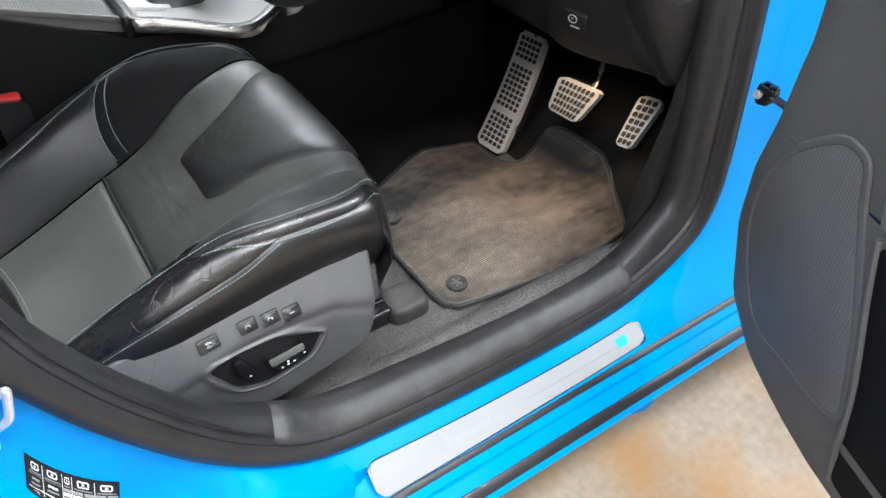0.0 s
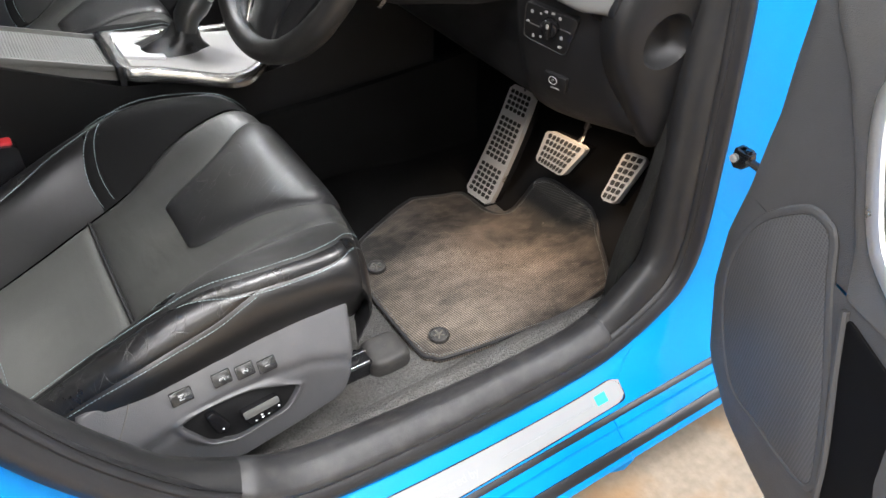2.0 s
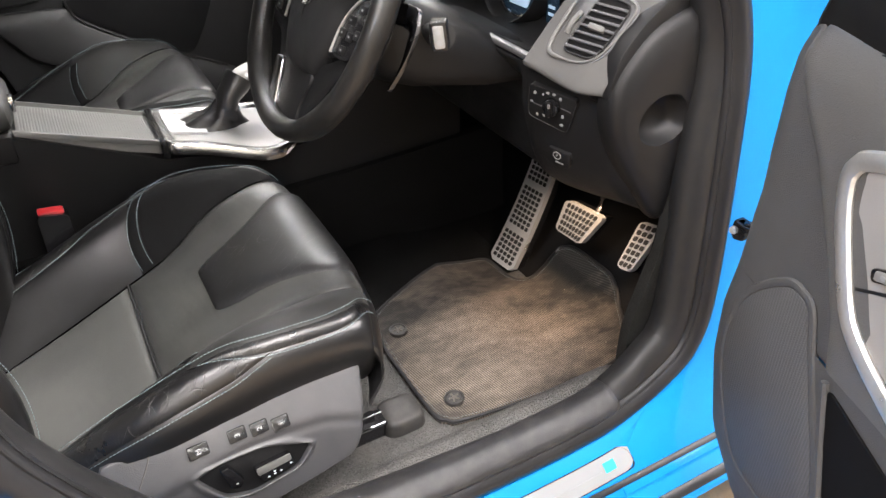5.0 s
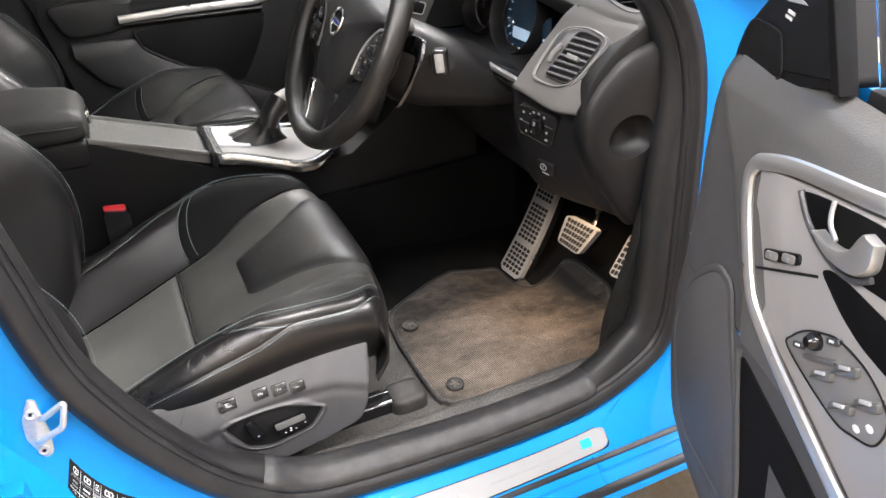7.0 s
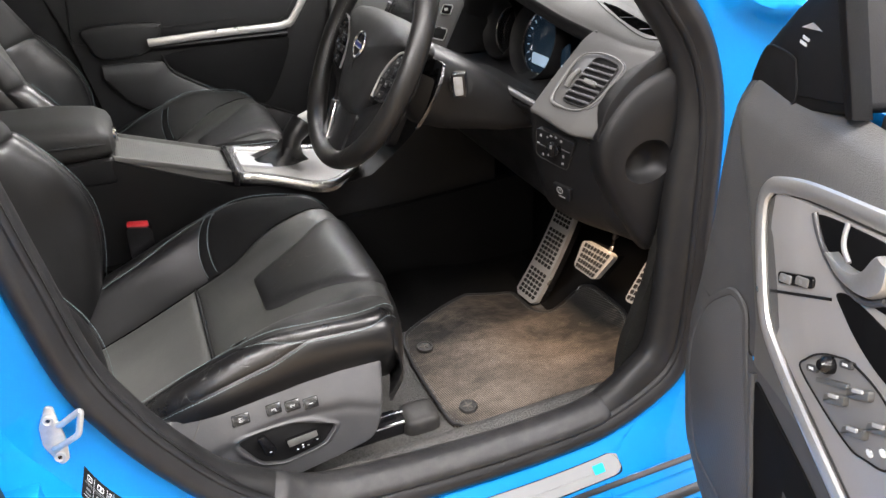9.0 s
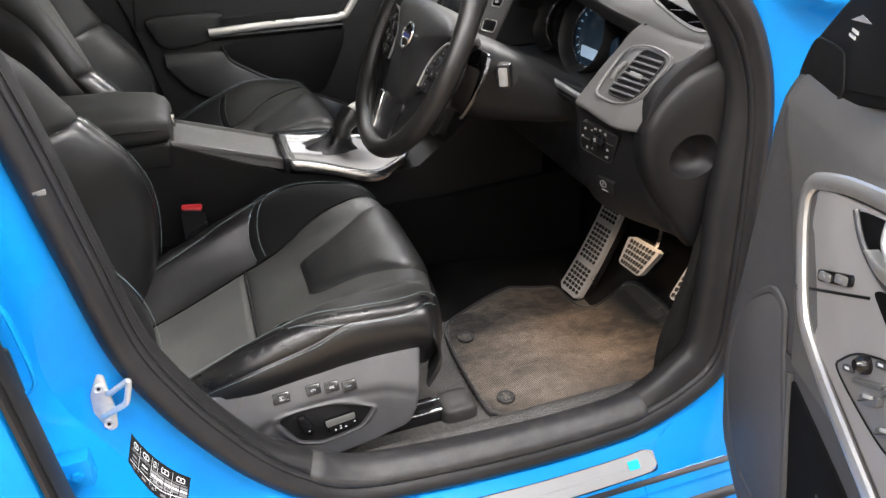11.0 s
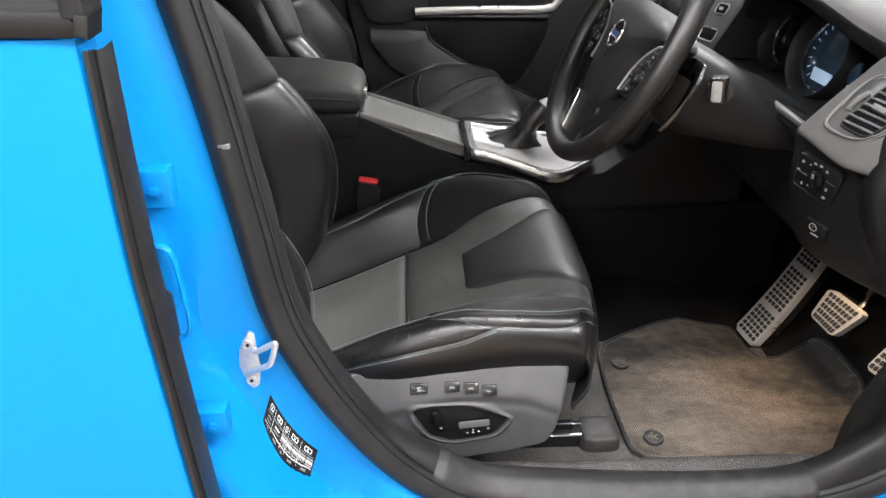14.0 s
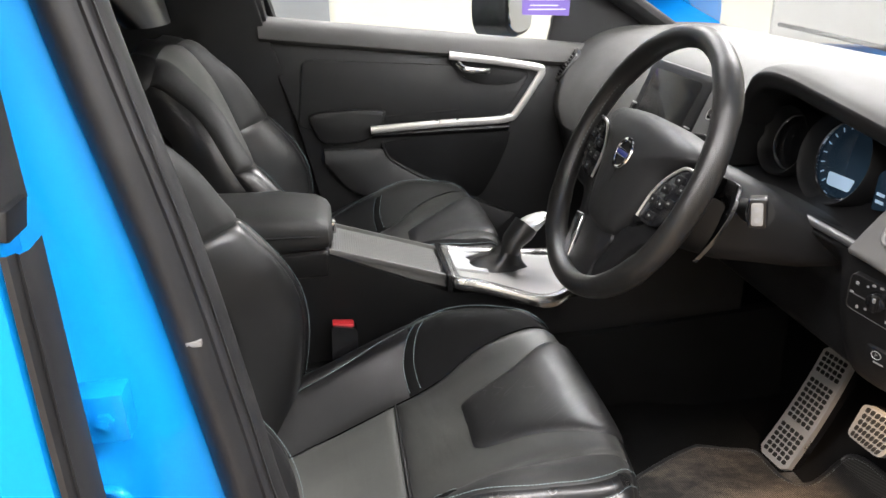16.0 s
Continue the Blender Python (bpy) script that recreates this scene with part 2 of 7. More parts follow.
PLATE_PRINT = material("plate_engraving", (0.262, 0.265, 0.266), 0.45)
PALE_PRINT = material("pale_lilac_print", (0.45, 0.42, 0.6), 0.5)
# flat black without gloss, painted shade for a slot that is not cut
HOLE_SHADE = material("painted_hollow_shade", (0.002, 0.002, 0.002), 1.0, spec=0.0)
# black nubuck, also the painted shade of hollows that are not cut
BLACKSUEDE_AND_SHADE = material("black_nubuck_and_shade", (0.0042, 0.0042, 0.0045), 0.75, var=0.2, grain=900, bump=0.0002, bump_scale=1500, spec=0.1)
STITCH_DIM = material("grey_thread", (0.10, 0.115, 0.12), 0.8, var=0.2, grain=900)
DUSTY = material("dusty_rubber", (0.085, 0.078, 0.068), 0.9, var=0.3, grain=500)
CHROME_DARK = material("dark_oiled_steel", (0.10, 0.10, 0.105), 0.25, 1.0, rough_var=0.08)
STITCH = material("pale_thread", (0.22, 0.285, 0.295), 0.7, var=0.2, grain=900)
# the footwell carpet in its lit colour, as beside the sill
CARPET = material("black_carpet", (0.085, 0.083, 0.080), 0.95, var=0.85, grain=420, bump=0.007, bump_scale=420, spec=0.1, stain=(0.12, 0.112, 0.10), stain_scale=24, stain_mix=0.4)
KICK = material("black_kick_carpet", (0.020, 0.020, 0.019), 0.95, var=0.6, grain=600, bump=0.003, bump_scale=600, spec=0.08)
# the black carpet again, with the shade by the tunnel in its colour
SHADED_CARPET = material("shaded_black_carpet", (0.008, 0.008, 0.008), 0.95, var=0.5, grain=900, bump=0.003, bump_scale=900, spec=0.08)
MATPILE = material("dusty_ribbed_mat", (0.020, 0.019, 0.018), 0.92, var=0.4, grain=700, spec=0.15)
SILVER = material("satin_silver_trim", (0.60, 0.595, 0.58), 0.32, 0.75, var=0.06, grain=400, rough_var=0.06)
ALU = material("brushed_aluminium", (0.80, 0.79, 0.78), 0.34, 0.75, var=0.08, grain=900, rough_var=0.08)
GEARPLATE = material("dull_aluminium", (0.50, 0.495, 0.48), 0.32, 0.9, var=0.03, grain=900)
GEARTRIM = material("satin_gear_trim", (0.56, 0.55, 0.54), 0.25, 1.0)
CHROME = material("chrome", (0.8, 0.8, 0.82), 0.1, 1.0, rough_var=0.05)
PLATE = material("satin_scuff_plate", (0.25, 0.255, 0.26), 0.5, 0.0, var=0.04, grain=900, spec=0.2, stain=(0.29, 0.29, 0.285), stain_scale=14, stain_mix=0.4)
WHITE = material("white_print", (0.75, 0.76, 0.76), 0.5)
RED = material("red_plastic", (0.42, 0.02, 0.025), 0.4, var=0.1, grain=300)
SCREEN_BLUE = material("instrument_face", (0.008, 0.018, 0.030), 0.25)
CONCRETE = material("stained_concrete", (0.235, 0.195, 0.15), 0.75, var=0.25, grain=60, coarse=5, stain=(0.26, 0.135, 0.04), stain_scale=4.5, stain_mix=0.85, bump=0.002, bump_scale=40)
WALL_CREAM = material("cream_wall_paint", (0.54, 0.52, 0.445), 0.7, var=0.03, grain=40, coarse=1.5)
WALL_GREY = material("grey_door_paint", (0.20, 0.205, 0.21), 0.6, var=0.05, grain=40, coarse=2)
CEILING = material("white_ceiling_paint", (0.75, 0.75, 0.74), 0.8, var=0.03, grain=40)
GLASS = material("window_glass", (0.9, 0.95, 0.95), 0.01, transmission=1.0)
TINT_GLASS = material("dark_tinted_glass", (0.02, 0.022, 0.025), 0.04)
for lit in (SCREEN_BLUE, WHITE_LIT):
    lit.node_tree.nodes["Principled BSDF"].inputs["Emission Color"].default_value = lit.node_tree.nodes["Principled BSDF"].inputs["Base Color"].default_value
    lit.node_tree.nodes["Principled BSDF"].inputs["Emission Strength"].default_value = 0.35
MIRROR = material("mirror_glass", (0.85, 0.86, 0.87), 0.02, 1.0)
PRINT_PURPLE = material("purple_card", (0.10, 0.06, 0.26), 0.5)


def dusty_mat(m):
    """Twill ribs and trodden-in brown dust for the floor mat."""
    nt = m.node_tree
    n, l = nt.nodes, nt.links
    b = n["Principled BSDF"]
    geo = n.new("ShaderNodeNewGeometry")
    wave = n.new("ShaderNodeTexWave")
    wave.wave_type, wave.bands_direction = "BANDS", "X"
    wave.inputs["Scale"].default_value, wave.inputs["Distortion"].default_value = 82.0, 0.3
    turn = n.new("ShaderNodeMapping")
    turn.inputs["Rotation"].default_value = (0, 0, radians(-12))
    l.new(geo.outputs["Position"], turn.inputs["Vector"])
    l.new(turn.outputs["Vector"], wave.inputs["Vector"])
    noises = []
    for scale, detail, stretch in ((9.0, 5.0, (0.6, 1.4, 1)), (60.0, 6.0, (0.7, 1.2, 1)), (900.0, 2.0, (1, 1, 1))):
        mp = n.new("ShaderNodeMapping")
        mp.inputs["Scale"].default_value = stretch
        t = n.new("ShaderNodeTexNoise")
        t.inputs["Scale"].default_value, t.inputs["Detail"].default_value = scale, detail
        l.new(geo.outputs["Position"], mp.inputs["Vector"])
        l.new(mp.outputs["Vector"], t.inputs["Vector"])
        noises.append(t.outputs["Fac"])

    def calc(op, a, b_):
        k = n.new("ShaderNodeMath")
        k.operation = op
        for i, v in enumerate((a, b_)):
            if isinstance(v, float):
                k.inputs[i].default_value = v
            else:
                l.new(v, k.inputs[i])
        return k.outputs[0]

    # worn patch where heels rest
    off = n.new("ShaderNodeVectorMath")
    off.operation = "DISTANCE"
    off.inputs[1].default_value = (0.02, -0.51, 0.33)
    l.new(geo.outputs["Position"], off.inputs[0])
    heel = n.new("ShaderNodeMapRange")
    heel.inputs["From Min"].default_value, heel.inputs["From Max"].default_value = 0.27, 0.04
    l.new(off.outputs["Value"], heel.inputs["Value"])
    dust = calc("ADD", calc("MULTIPLY", noises[0], 1.25), calc("MULTIPLY", noises[1], 0.55))
    dust = calc("ADD", dust, calc("MULTIPLY", heel.outputs["Result"], 0.5))
    rng = n.new("ShaderNodeMapRange")
    rng.inputs["From Min"].default_value, rng.inputs["From Max"].default_value = 0.90, 1.58
    l.new(dust, rng.inputs["Value"])
    fac = calc("MULTIPLY", rng.outputs["Result"], calc("ADD", calc("MULTIPLY", wave.outputs["Fac"], 0.36), 0.44))
    mix = n.new("ShaderNodeMix")
    mix.data_type = "RGBA"
    mix.inputs["A"].default_value, mix.inputs["B"].default_value = (0.030, 0.0285, 0.027, 1), (0.265, 0.218, 0.176, 1)
    l.new(fac, mix.inputs["Factor"])
    ribbed = n.new("ShaderNodeVectorMath")
    ribbed.operation = "SCALE"
    l.new(mix.outputs["Result"], ribbed.inputs[0])
    l.new(calc("ADD", calc("MULTIPLY", wave.outputs["Fac"], 0.68), 0.58), ribbed.inputs["Scale"])
    l.new(ribbed.outputs["Vector"], b.inputs["Base Color"])
    bp = n.new("ShaderNodeBump")
    bp.inputs["Strength"].default_value, bp.inputs["Distance"].default_value = 1.0, 0.0007
    l.new(calc("ADD", wave.outputs["Fac"], calc("MULTIPLY", noises[2], 0.5)), bp.inputs["Height"])
    l.new(bp.outputs["Normal"], b.inputs["Normal"])


dusty_mat(MATPILE)


# ---- mesh helpers ----
def V(x, y, z):
    return Vector((x, y, z))


def spline(points, count, closed=False):
    """Catmull-Rom through points (any dimension), count samples."""
    p = np.array(points, float)
    n = len(p)
    out = []
    spans = n if closed else n - 1
    for k in range(count):
        s = k / (count if closed else count - 1) * spans
        i = min(int(s), spans - 1)
        f = s - i
        if closed:
            a, b, c, d = (p[(i + j) % n] for j in (-1, 0, 1, 2))
        else:
            b, c = p[i], p[i + 1]
            a = p[i - 1] if i > 0 else 2 * b - c
            d = p[i + 2] if i + 2 < n else 2 * c - b
        out.append(0.5 * (2 * b + (c - a) * f + (2 * a - 5 * b + 4 * c - d) * f * f + (3 * b - 3 * c + d - a) * f ** 3))
    return np.array(out)


def sp(points, s):
    """One point of the open spline at s in 0..1."""
    p = np.array(points, float)
    n = len(p) - 1
    s = min(max(s, 0.0), 1.0) * n
    i = min(int(s), n - 1)
    f = s - i
    b, c = p[i], p[i + 1]
    a = p[i - 1] if i > 0 else 2 * b - c
    d = p[i + 2] if i + 2 <= n else 2 * c - b
    return 0.5 * (2 * b + (c - a) * f + (2 * a - 5 * b + 4 * c - d) * f * f + (3 * b - 3 * c + d - a) * f ** 3)


def smooth(a, b, x):
    x = min(max((x - a) / (b - a), 0.0), 1.0)
    return x * x * (3 - 2 * x)


def grid(rows, closed_u=False, closed_v=False, cap=False):
    """A bmesh from rows of points."""
    bm = bmesh.new()
    vs = [[bm.verts.new(Vector(p)) for p in r] for r in rows]
    nu, nv = len(vs), len(vs[0])
    for i in range(nu if closed_u else nu - 1):
        for j in range(nv if closed_v else nv - 1):
            a, b, c, d = vs[i][j], vs[i][(j + 1) % nv], vs[(i + 1) % nu][(j + 1) % nv], vs[(i + 1) % nu][j]
            bm.faces.new((a, b, c, d))
    if cap and closed_v and not closed_u:
        bm.faces.new(vs[0][::-1])
        bm.faces.new(vs[-1])
    return bm


def join(*bms):
    out = bmesh.new()
    for b in bms:
        me = bpy.data.meshes.new("tmp")
        b.to_mesh(me)
        b.free()
        out.from_mesh(me)
        bpy.data.meshes.remove(me)
    return out


def tube(points, r, n=8, closed=False, flat=1.0, up=None):
    """A round bar along points; r a number or a list."""
    p = [Vector(q) for q in points]
    m = len(p)
    rows, ref = [], None
    for i in range(m):
        t = (p[(i + 1) % m] - p[i - 1]) if closed else (p[min(i + 1, m - 1)] - p[max(i - 1, 0)])
        t.normalize()
        if up is not None:
            ref = Vector(up)
        elif ref is None:
            ref = Vector((0, 0, 1)) if abs(t.z) < 0.9 else Vector((1, 0, 0))
        a = t.cross(ref).normalized()
        b = a.cross(t).normalized()
        if up is None:
            ref = b
        rr = r[i] if isinstance(r, (list, tuple, np.ndarray)) else r
        rows.append([p[i] + a * rr * math.cos(2 * math.pi * k / n) + b * rr * flat * math.sin(2 * math.pi * k / n) for k in range(n)])
    return grid(rows, closed, True, cap=not closed)


def box(x0, x1, y0, y1, z0, z1, bev=0.004, seg=2):
    bm = bmesh.new()
    bmesh.ops.create_cube(bm, size=1.0)
    for v in bm.verts:
        v.co = Vector((x0 + (v.co.x + 0.5) * (x1 - x0), y0 + (v.co.y + 0.5) * (y1 - y0), z0 + (v.co.z + 0.5) * (z1 - z0)))
    if bev > 0:
        bmesh.ops.bevel(bm, geom=bm.edges[:], offset=bev, segments=seg, affect="EDGES", profile=0.6)
    return bm


def moved(bm, m):
    bmesh.ops.transform(bm, matrix=m, verts=bm.verts)
    return bm


def offset2d(poly, d):
    """A closed 2D outline moved inwards by d (counter-clockwise or clockwise alike)."""
    p = np.array(poly, float)
    area = 0.5 * np.sum(p[:, 0] * np.roll(p[:, 1], -1) - np.roll(p[:, 0], -1) * p[:, 1])
    t = np.roll(p, -1, 0) - np.roll(p, 1, 0)
    t /= np.maximum(np.hypot(t[:, 0], t[:, 1]), 1e-9)[:, None]
    nrm = np.c_[-t[:, 1], t[:, 0]] * np.sign(area)
    return p + nrm * d


def slab(outline, at, w0, w1, bev=0.004, crown=0.0):
    """An outline (a, b) made a solid from depth w0 to w1 with a rounded face at w1; at(a, b, w) gives the place."""
    p = np.array(outline, float)
    s = 1 if w1 > w0 else -1
    rings = [(0.0, w0), (0.0, w1 - s * bev), (bev * 0.3, w1 - s * bev * 0.3), (bev, w1)]
    bm = bmesh.new()
    last, first = None, None
    for d, w in rings:
        q = offset2d(p, d)
        ring = [bm.verts.new(at(a, b, w)) for a, b in q]
        if last:
            for i in range(len(ring)):
                j = (i + 1) % len(ring)
                bm.faces.new((last[i], last[j], ring[j], ring[i]))
        else:
            first = ring
        last = ring
    bm.faces.new(last)
    bm.faces.new(first[::-1])
    return bm


def plane_map(origin, ax, ay):
    """at(a, b, w) on a plane: a along ax, b along ay, w along their cross product."""
    o, ax, ay = Vector(origin), Vector(ax).normalized(), Vector(ay)
    ay = (ay - ax * ay.dot(ax)).normalized()
    az = ax.cross(ay)
    return lambda a, b, w=0.0: o + ax * a + ay * b + az * w


def rounded(outline, r=0.01, n=4):
    """An outline with its corners rounded."""
    out = []
    m = len(outline)
    for i in range(m):
        a, b, c = (np.array(outline[(i + k) % m], float) for k in (-1, 0, 1))
        ra = min(r, 0.45 * np.linalg.norm(a - b), 0.45 * np.linalg.norm(c - b))
        p, q = b + (a - b) / np.linalg.norm(a - b) * ra, b + (c - b) / np.linalg.norm(c - b) * ra
        for k in range(n + 1):
            f = k / n
            out.append((1 - f) ** 2 * p + 2 * f * (1 - f) * b + f * f * q)
    return out


def ellipse(a, b, n=32, ca=0.0, cb=0.0):
    return [(ca + a * math.cos(2 * math.pi * k / n), cb + b * math.sin(2 * math.pi * k / n)) for k in range(n)]


def mesh_of(name, bm, mat, angle=35):
    bmesh.ops.recalc_face_normals(bm, faces=bm.faces)
    me = bpy.data.meshes.new(name)
    bm.to_mesh(me)
    bm.free()
    me.materials.append(mat)
    me.polygons.foreach_set("use_smooth", [True] * len(me.polygons))
    me.set_sharp_from_angle(angle=radians(angle))
    return me


def thing(name, at, label, category, group="", kind=""):
    ob = new(name)
    ob.location = at
    ob.empty_display_size = 0.05
    return tagged(ob, label, category, group, kind)


def part(name, bm, mat, parent, label="", angle=35):
    """One mesh object under a thing or a part, built in world coordinates."""
    ob = new(name, mesh_of(name, bm, mat, angle))
    ob.parent = parent
    root, m = parent, Matrix()
    while root:
        m = root.matrix_basis @ m if root.type == "EMPTY" else m
        root = root.parent
    if parent.type == "EMPTY":
        ob.matrix_parent_inverse = m.inverted()
    return tagged(ob, label)


def solo(name, bm, mat, label, category="", kind="", angle=35):
    return tagged(new(name, mesh_of(name, bm, mat, angle)), label, category, "", kind)


def stitches(curve, r=0.00047, dash=0.0036, gap=0.0012, lift=0.0):
    """Separate short threads along a curve."""
    c = [Vector(p) for p in curve]
    length = [0.0]
    for a, b in zip(c, c[1:]):
        length.append(length[-1] + (b - a).length)
    xs = np.array(c)
    bm = bmesh.new()
    s = 0.0
    while s + dash < length[-1]:
        e = [Vector([np.interp(q, length, xs[:, k]) for k in range(3)]) for q in (s, s + dash)]
        t = (e[1] - e[0]).normalized()
        a = t.cross(Vector((0.3, 0.2, 1))).normalized()
        b = a.cross(t)
        ring = []
        for q, rr in ((e[0], 0.5), (e[0].lerp(e[1], 0.25), 1), (e[0].lerp(e[1], 0.75), 1), (e[1], 0.5)):
            ring.append([bm.verts.new(q + (a * math.cos(k * math.pi / 2) + b * math.sin(k * math.pi / 2)) * r * rr) for k in range(4)])
        for p, q in zip(ring, ring[1:]):
            for k in range(4):
                bm.faces.new((p[k], p[(k + 1) % 4], q[(k + 1) % 4], q[k]))
        s += dash + gap
    return bm


def text_mark(words, face, a, b, size, w, parent, mat=None, quarter=0, name="printed_mark"):
    """Letters in the built-in font, laid flat on a face; quarter turns."""
    cu = bpy.data.curves.new("letters", "FONT")
    cu.body, cu.size, cu.align_x, cu.align_y = words, size, "CENTER", "CENTER"
    ob = new("letters", cu)
    dg = bpy.context.evaluated_depsgraph_get()
    me = ob.evaluated_get(dg).to_mesh()
    bm = bmesh.new()
    bm.from_mesh(me)
    ob.evaluated_get(dg).to_mesh_clear()
    bpy.data.objects.remove(ob)
    for v in bm.verts:
        x, y = v.co.x, v.co.y
        for _ in range(quarter % 4):
            x, y = -y, x
        v.co = face(a + x, b + y, w)
    return part(name, bm, mat or WHITE, parent)


# ---- room ----
def at_xy(a, b, w=0.0):
    return V(a, b, w)


solo("ground", slab([(-7, -5), (7, -5), (7, 6), (-7, 6)], at_xy, -0.1, 0.0, 0.0), CONCRETE, "rust-stained beige concrete showroom floor under the car", "floor", "structure")
solo("ceiling", slab([(-7, -5), (7, -5), (7, 6), (-7, 6)], at_xy, 3.3, 3.2, 0.0), CEILING, "plain white showroom ceiling with light panels", "ceiling", "structure")
WALL_Y = 3.5
solo("wall_north", box(-7, 7, WALL_Y, WALL_Y + 0.15, 0, 3.2, 0), WALL_CREAM, "cream painted wall with fine horizontal joints", "wall", "structure")
solo("wall_south", box(-7, 7, -5.15, -5, 0, 3.2, 0), WALL_CREAM, "plain cream painted wall behind the viewer", "wall", "structure")
solo("wall_east", box(7, 7.15, -5, WALL_Y, 0, 3.2, 0), WALL_CREAM, "plain cream painted wall ahead of the car", "wall", "structure")
solo("wall_west", box(-7.15, -7, -5, WALL_Y, 0, 3.2, 0), WALL_CREAM, "plain cream painted wall behind the car", "wall", "structure")
solo("door_1", box(-2.6, -0.54, WALL_Y - 0.03, WALL_Y - 0.002, 0, 2.3, 0.004), WALL_GREY, "dark grey flush door in the cream wall", "door", "structure")
solo("door_2", box(2.43, 4.2, WALL_Y - 0.03, WALL_Y - 0.002, 0, 2.3, 0.004), material("pale_grey_door_paint", (0.36, 0.36, 0.35), 0.6, var=0.04, grain=40), "pale grey flush door in the cream wall", "door", "structure")
for lx, ly in LAMPS:
    t = thing("ceiling_light", (lx, ly, 3.2), "white rectangular ceiling light panel", "ceiling light", "showroom lights")
    part("frame", join(box(lx - 0.80, lx + 0.80, ly - 0.30, ly - 0.26, 3.11, 3.2), box(lx - 0.80, lx + 0.80, ly + 0.26, ly + 0.30, 3.11, 3.2)), CEILING, t)

# ---- body side round the open front door ----
def side_y(z):
    return -0.785 + 0.09 * (z - 0.4)


PROFILES = {
    "S": [(0, 0), (0.004, 0.008), (0.009, 0.022), (0.018, 0.035), (0.040, 0.072), (0.0465, 0.080), (0.0515, 0.0812), (0.064, 0.100), (0.074, 0.113), (0.082, 0.116), (0.12, 0.105), (0.20, 0.06)],
    "B": [(0, 0), (0.006, 0.004), (0.012, 0.006), (0.022, 0.010), (0.035, 0.022), (0.045, 0.045), (0.053, 0.066), (0.065, 0.078), (0.085, 0.082), (0.11, 0.082), (0.14, 0.07), (0.16, 0.05)],
    "L": [(0, 0), (0.006, 0.002), (0.02, 0.003), (0.045, 0.004), (0.07, 0.012), (0.085, 0.04), (0.095, 0.066), (0.108, 0.080), (0.125, 0.085), (0.15, 0.085), (0.17, 0.07), (0.19, 0.05)],
    "H": [(0, 0), (0.01, 0.003), (0.03, 0.005), (0.06, 0.008), (0.09, 0.012), (0.12, 0.03), (0.14, 0.06), (0.15, 0.09), (0.16, 0.11), (0.2, 0.12), (0.3, 0.12), (0.4, 0.11)],
    "A": [(0, 0), (0.006, 0.004), (0.015, 0.006), (0.025, 0.008), (0.035, 0.012), (0.045, 0.02), (0.06, 0.03), (0.08, 0.03), (0.10, 0.025), (0.12, 0.015), (0.13, 0.0), (0.14, -0.02)],
}
OPENING = [(-0.765, 1.20, "B"), (-0.718, 0.98, "B"), (-0.695, 0.85, "B"), (-0.672, 0.72, "L"), (-0.64, 0.64, "L"), (-0.60, 0.57, "L"), (-0.549, 0.50, "L"), (-0.49, 0.447, "S"),
           (-0.42, 0.413, "S"), (-0.30, 0.397, "S"), (-0.14, 0.388, "S"), (0.0, 0.39, "S"), (0.07, 0.404, "S"), (0.13, 0.43, "S"), (0.175, 0.465, "H"), (0.20, 0.53, "H"),
           (0.206, 0.66, "H"), (0.206, 0.80, "H"), (0.202, 0.88, "H"), (0.188, 0.945, "H"), (0.163, 1.0, "A"), (0.126, 1.048, "A"), (0.055, 1.13, "A"), (-0.12, 1.31, "A"), (-0.3, 1.40, "A"), (-0.6, 1.43, "A"), (-0.78, 1.36, "A")]
NSEC = 240
path_xz = spline([(x, z) for x, z, _ in OPENING], NSEC, True)
path_profile = spline([np.array(PROFILES[k]).ravel() for _, _, k in OPENING], NSEC, True).reshape(NSEC, -1, 2)
tan = np.roll(path_xz, -1, 0) - np.roll(path_xz, 1, 0)
tan /= np.hypot(tan[:, 0], tan[:, 1])[:, None]
out_n = np.c_[tan[:, 1], -tan[:, 0]]
if np.mean(np.sum(out_n * (path_xz - path_xz.mean(0)), 1)) < 0:
    out_n = -out_n


def side_point(i, a, b, mirror=1):
    """A place by the door opening: a outwards from the seal's edge, b away from the car's middle."""
    x, z = path_xz[i % NSEC] + out_n[i % NSEC] * a
    y = side_y(path_xz[i % NSEC][1]) - b
    if a > 0.018 and path_xz[i % NSEC][1] < 0.5:
        # the outer sill runs straight below the curved opening
        k = smooth(0.018, 0.042, a) * smooth(-0.60, -0.48, x) * smooth(0.42, 0.26, x)
        y += k * (-0.7865 - b - y)
        z += k * (0.388 - a - 0.014 * (x + 0.15) - z)
    return V(x, mirror * y, z)


def ring_sweep(profile, ids=None, mirror=1, cap=False):
    """A profile of (a, b), or a function of the section, carried round the opening."""
    ids = range(NSEC) if ids is None else ids
    full = len(ids) == NSEC
    rows = [[side_point(i, a, b, mirror) for a, b in (profile(i) if callable(profile) else profile)] for i in ids]
    return grid(rows, full, False)


def near_index(x, z):
    return int(np.argmin(np.hypot(path_xz[:, 0] - x, path_xz[:, 1] - z)))


body = thing("car", (-0.2, -0.85, 0.2), "bright blue glossy car with an open front door", "car")


def frame_profile(i):
    """The ring's section; over the sill it drops behind the straight outer sill."""
    x, z = path_xz[i]
    if x > 0.0 and z < 0.62:
        k = smooth(0.0, 0.08, x) * smooth(0.62, 0.57, z)
        return [(a, b + k * (min(b, 0.034 - 0.022 * smooth(0.02, 0.10, x)) - b)) for a, b in path_profile[i]]
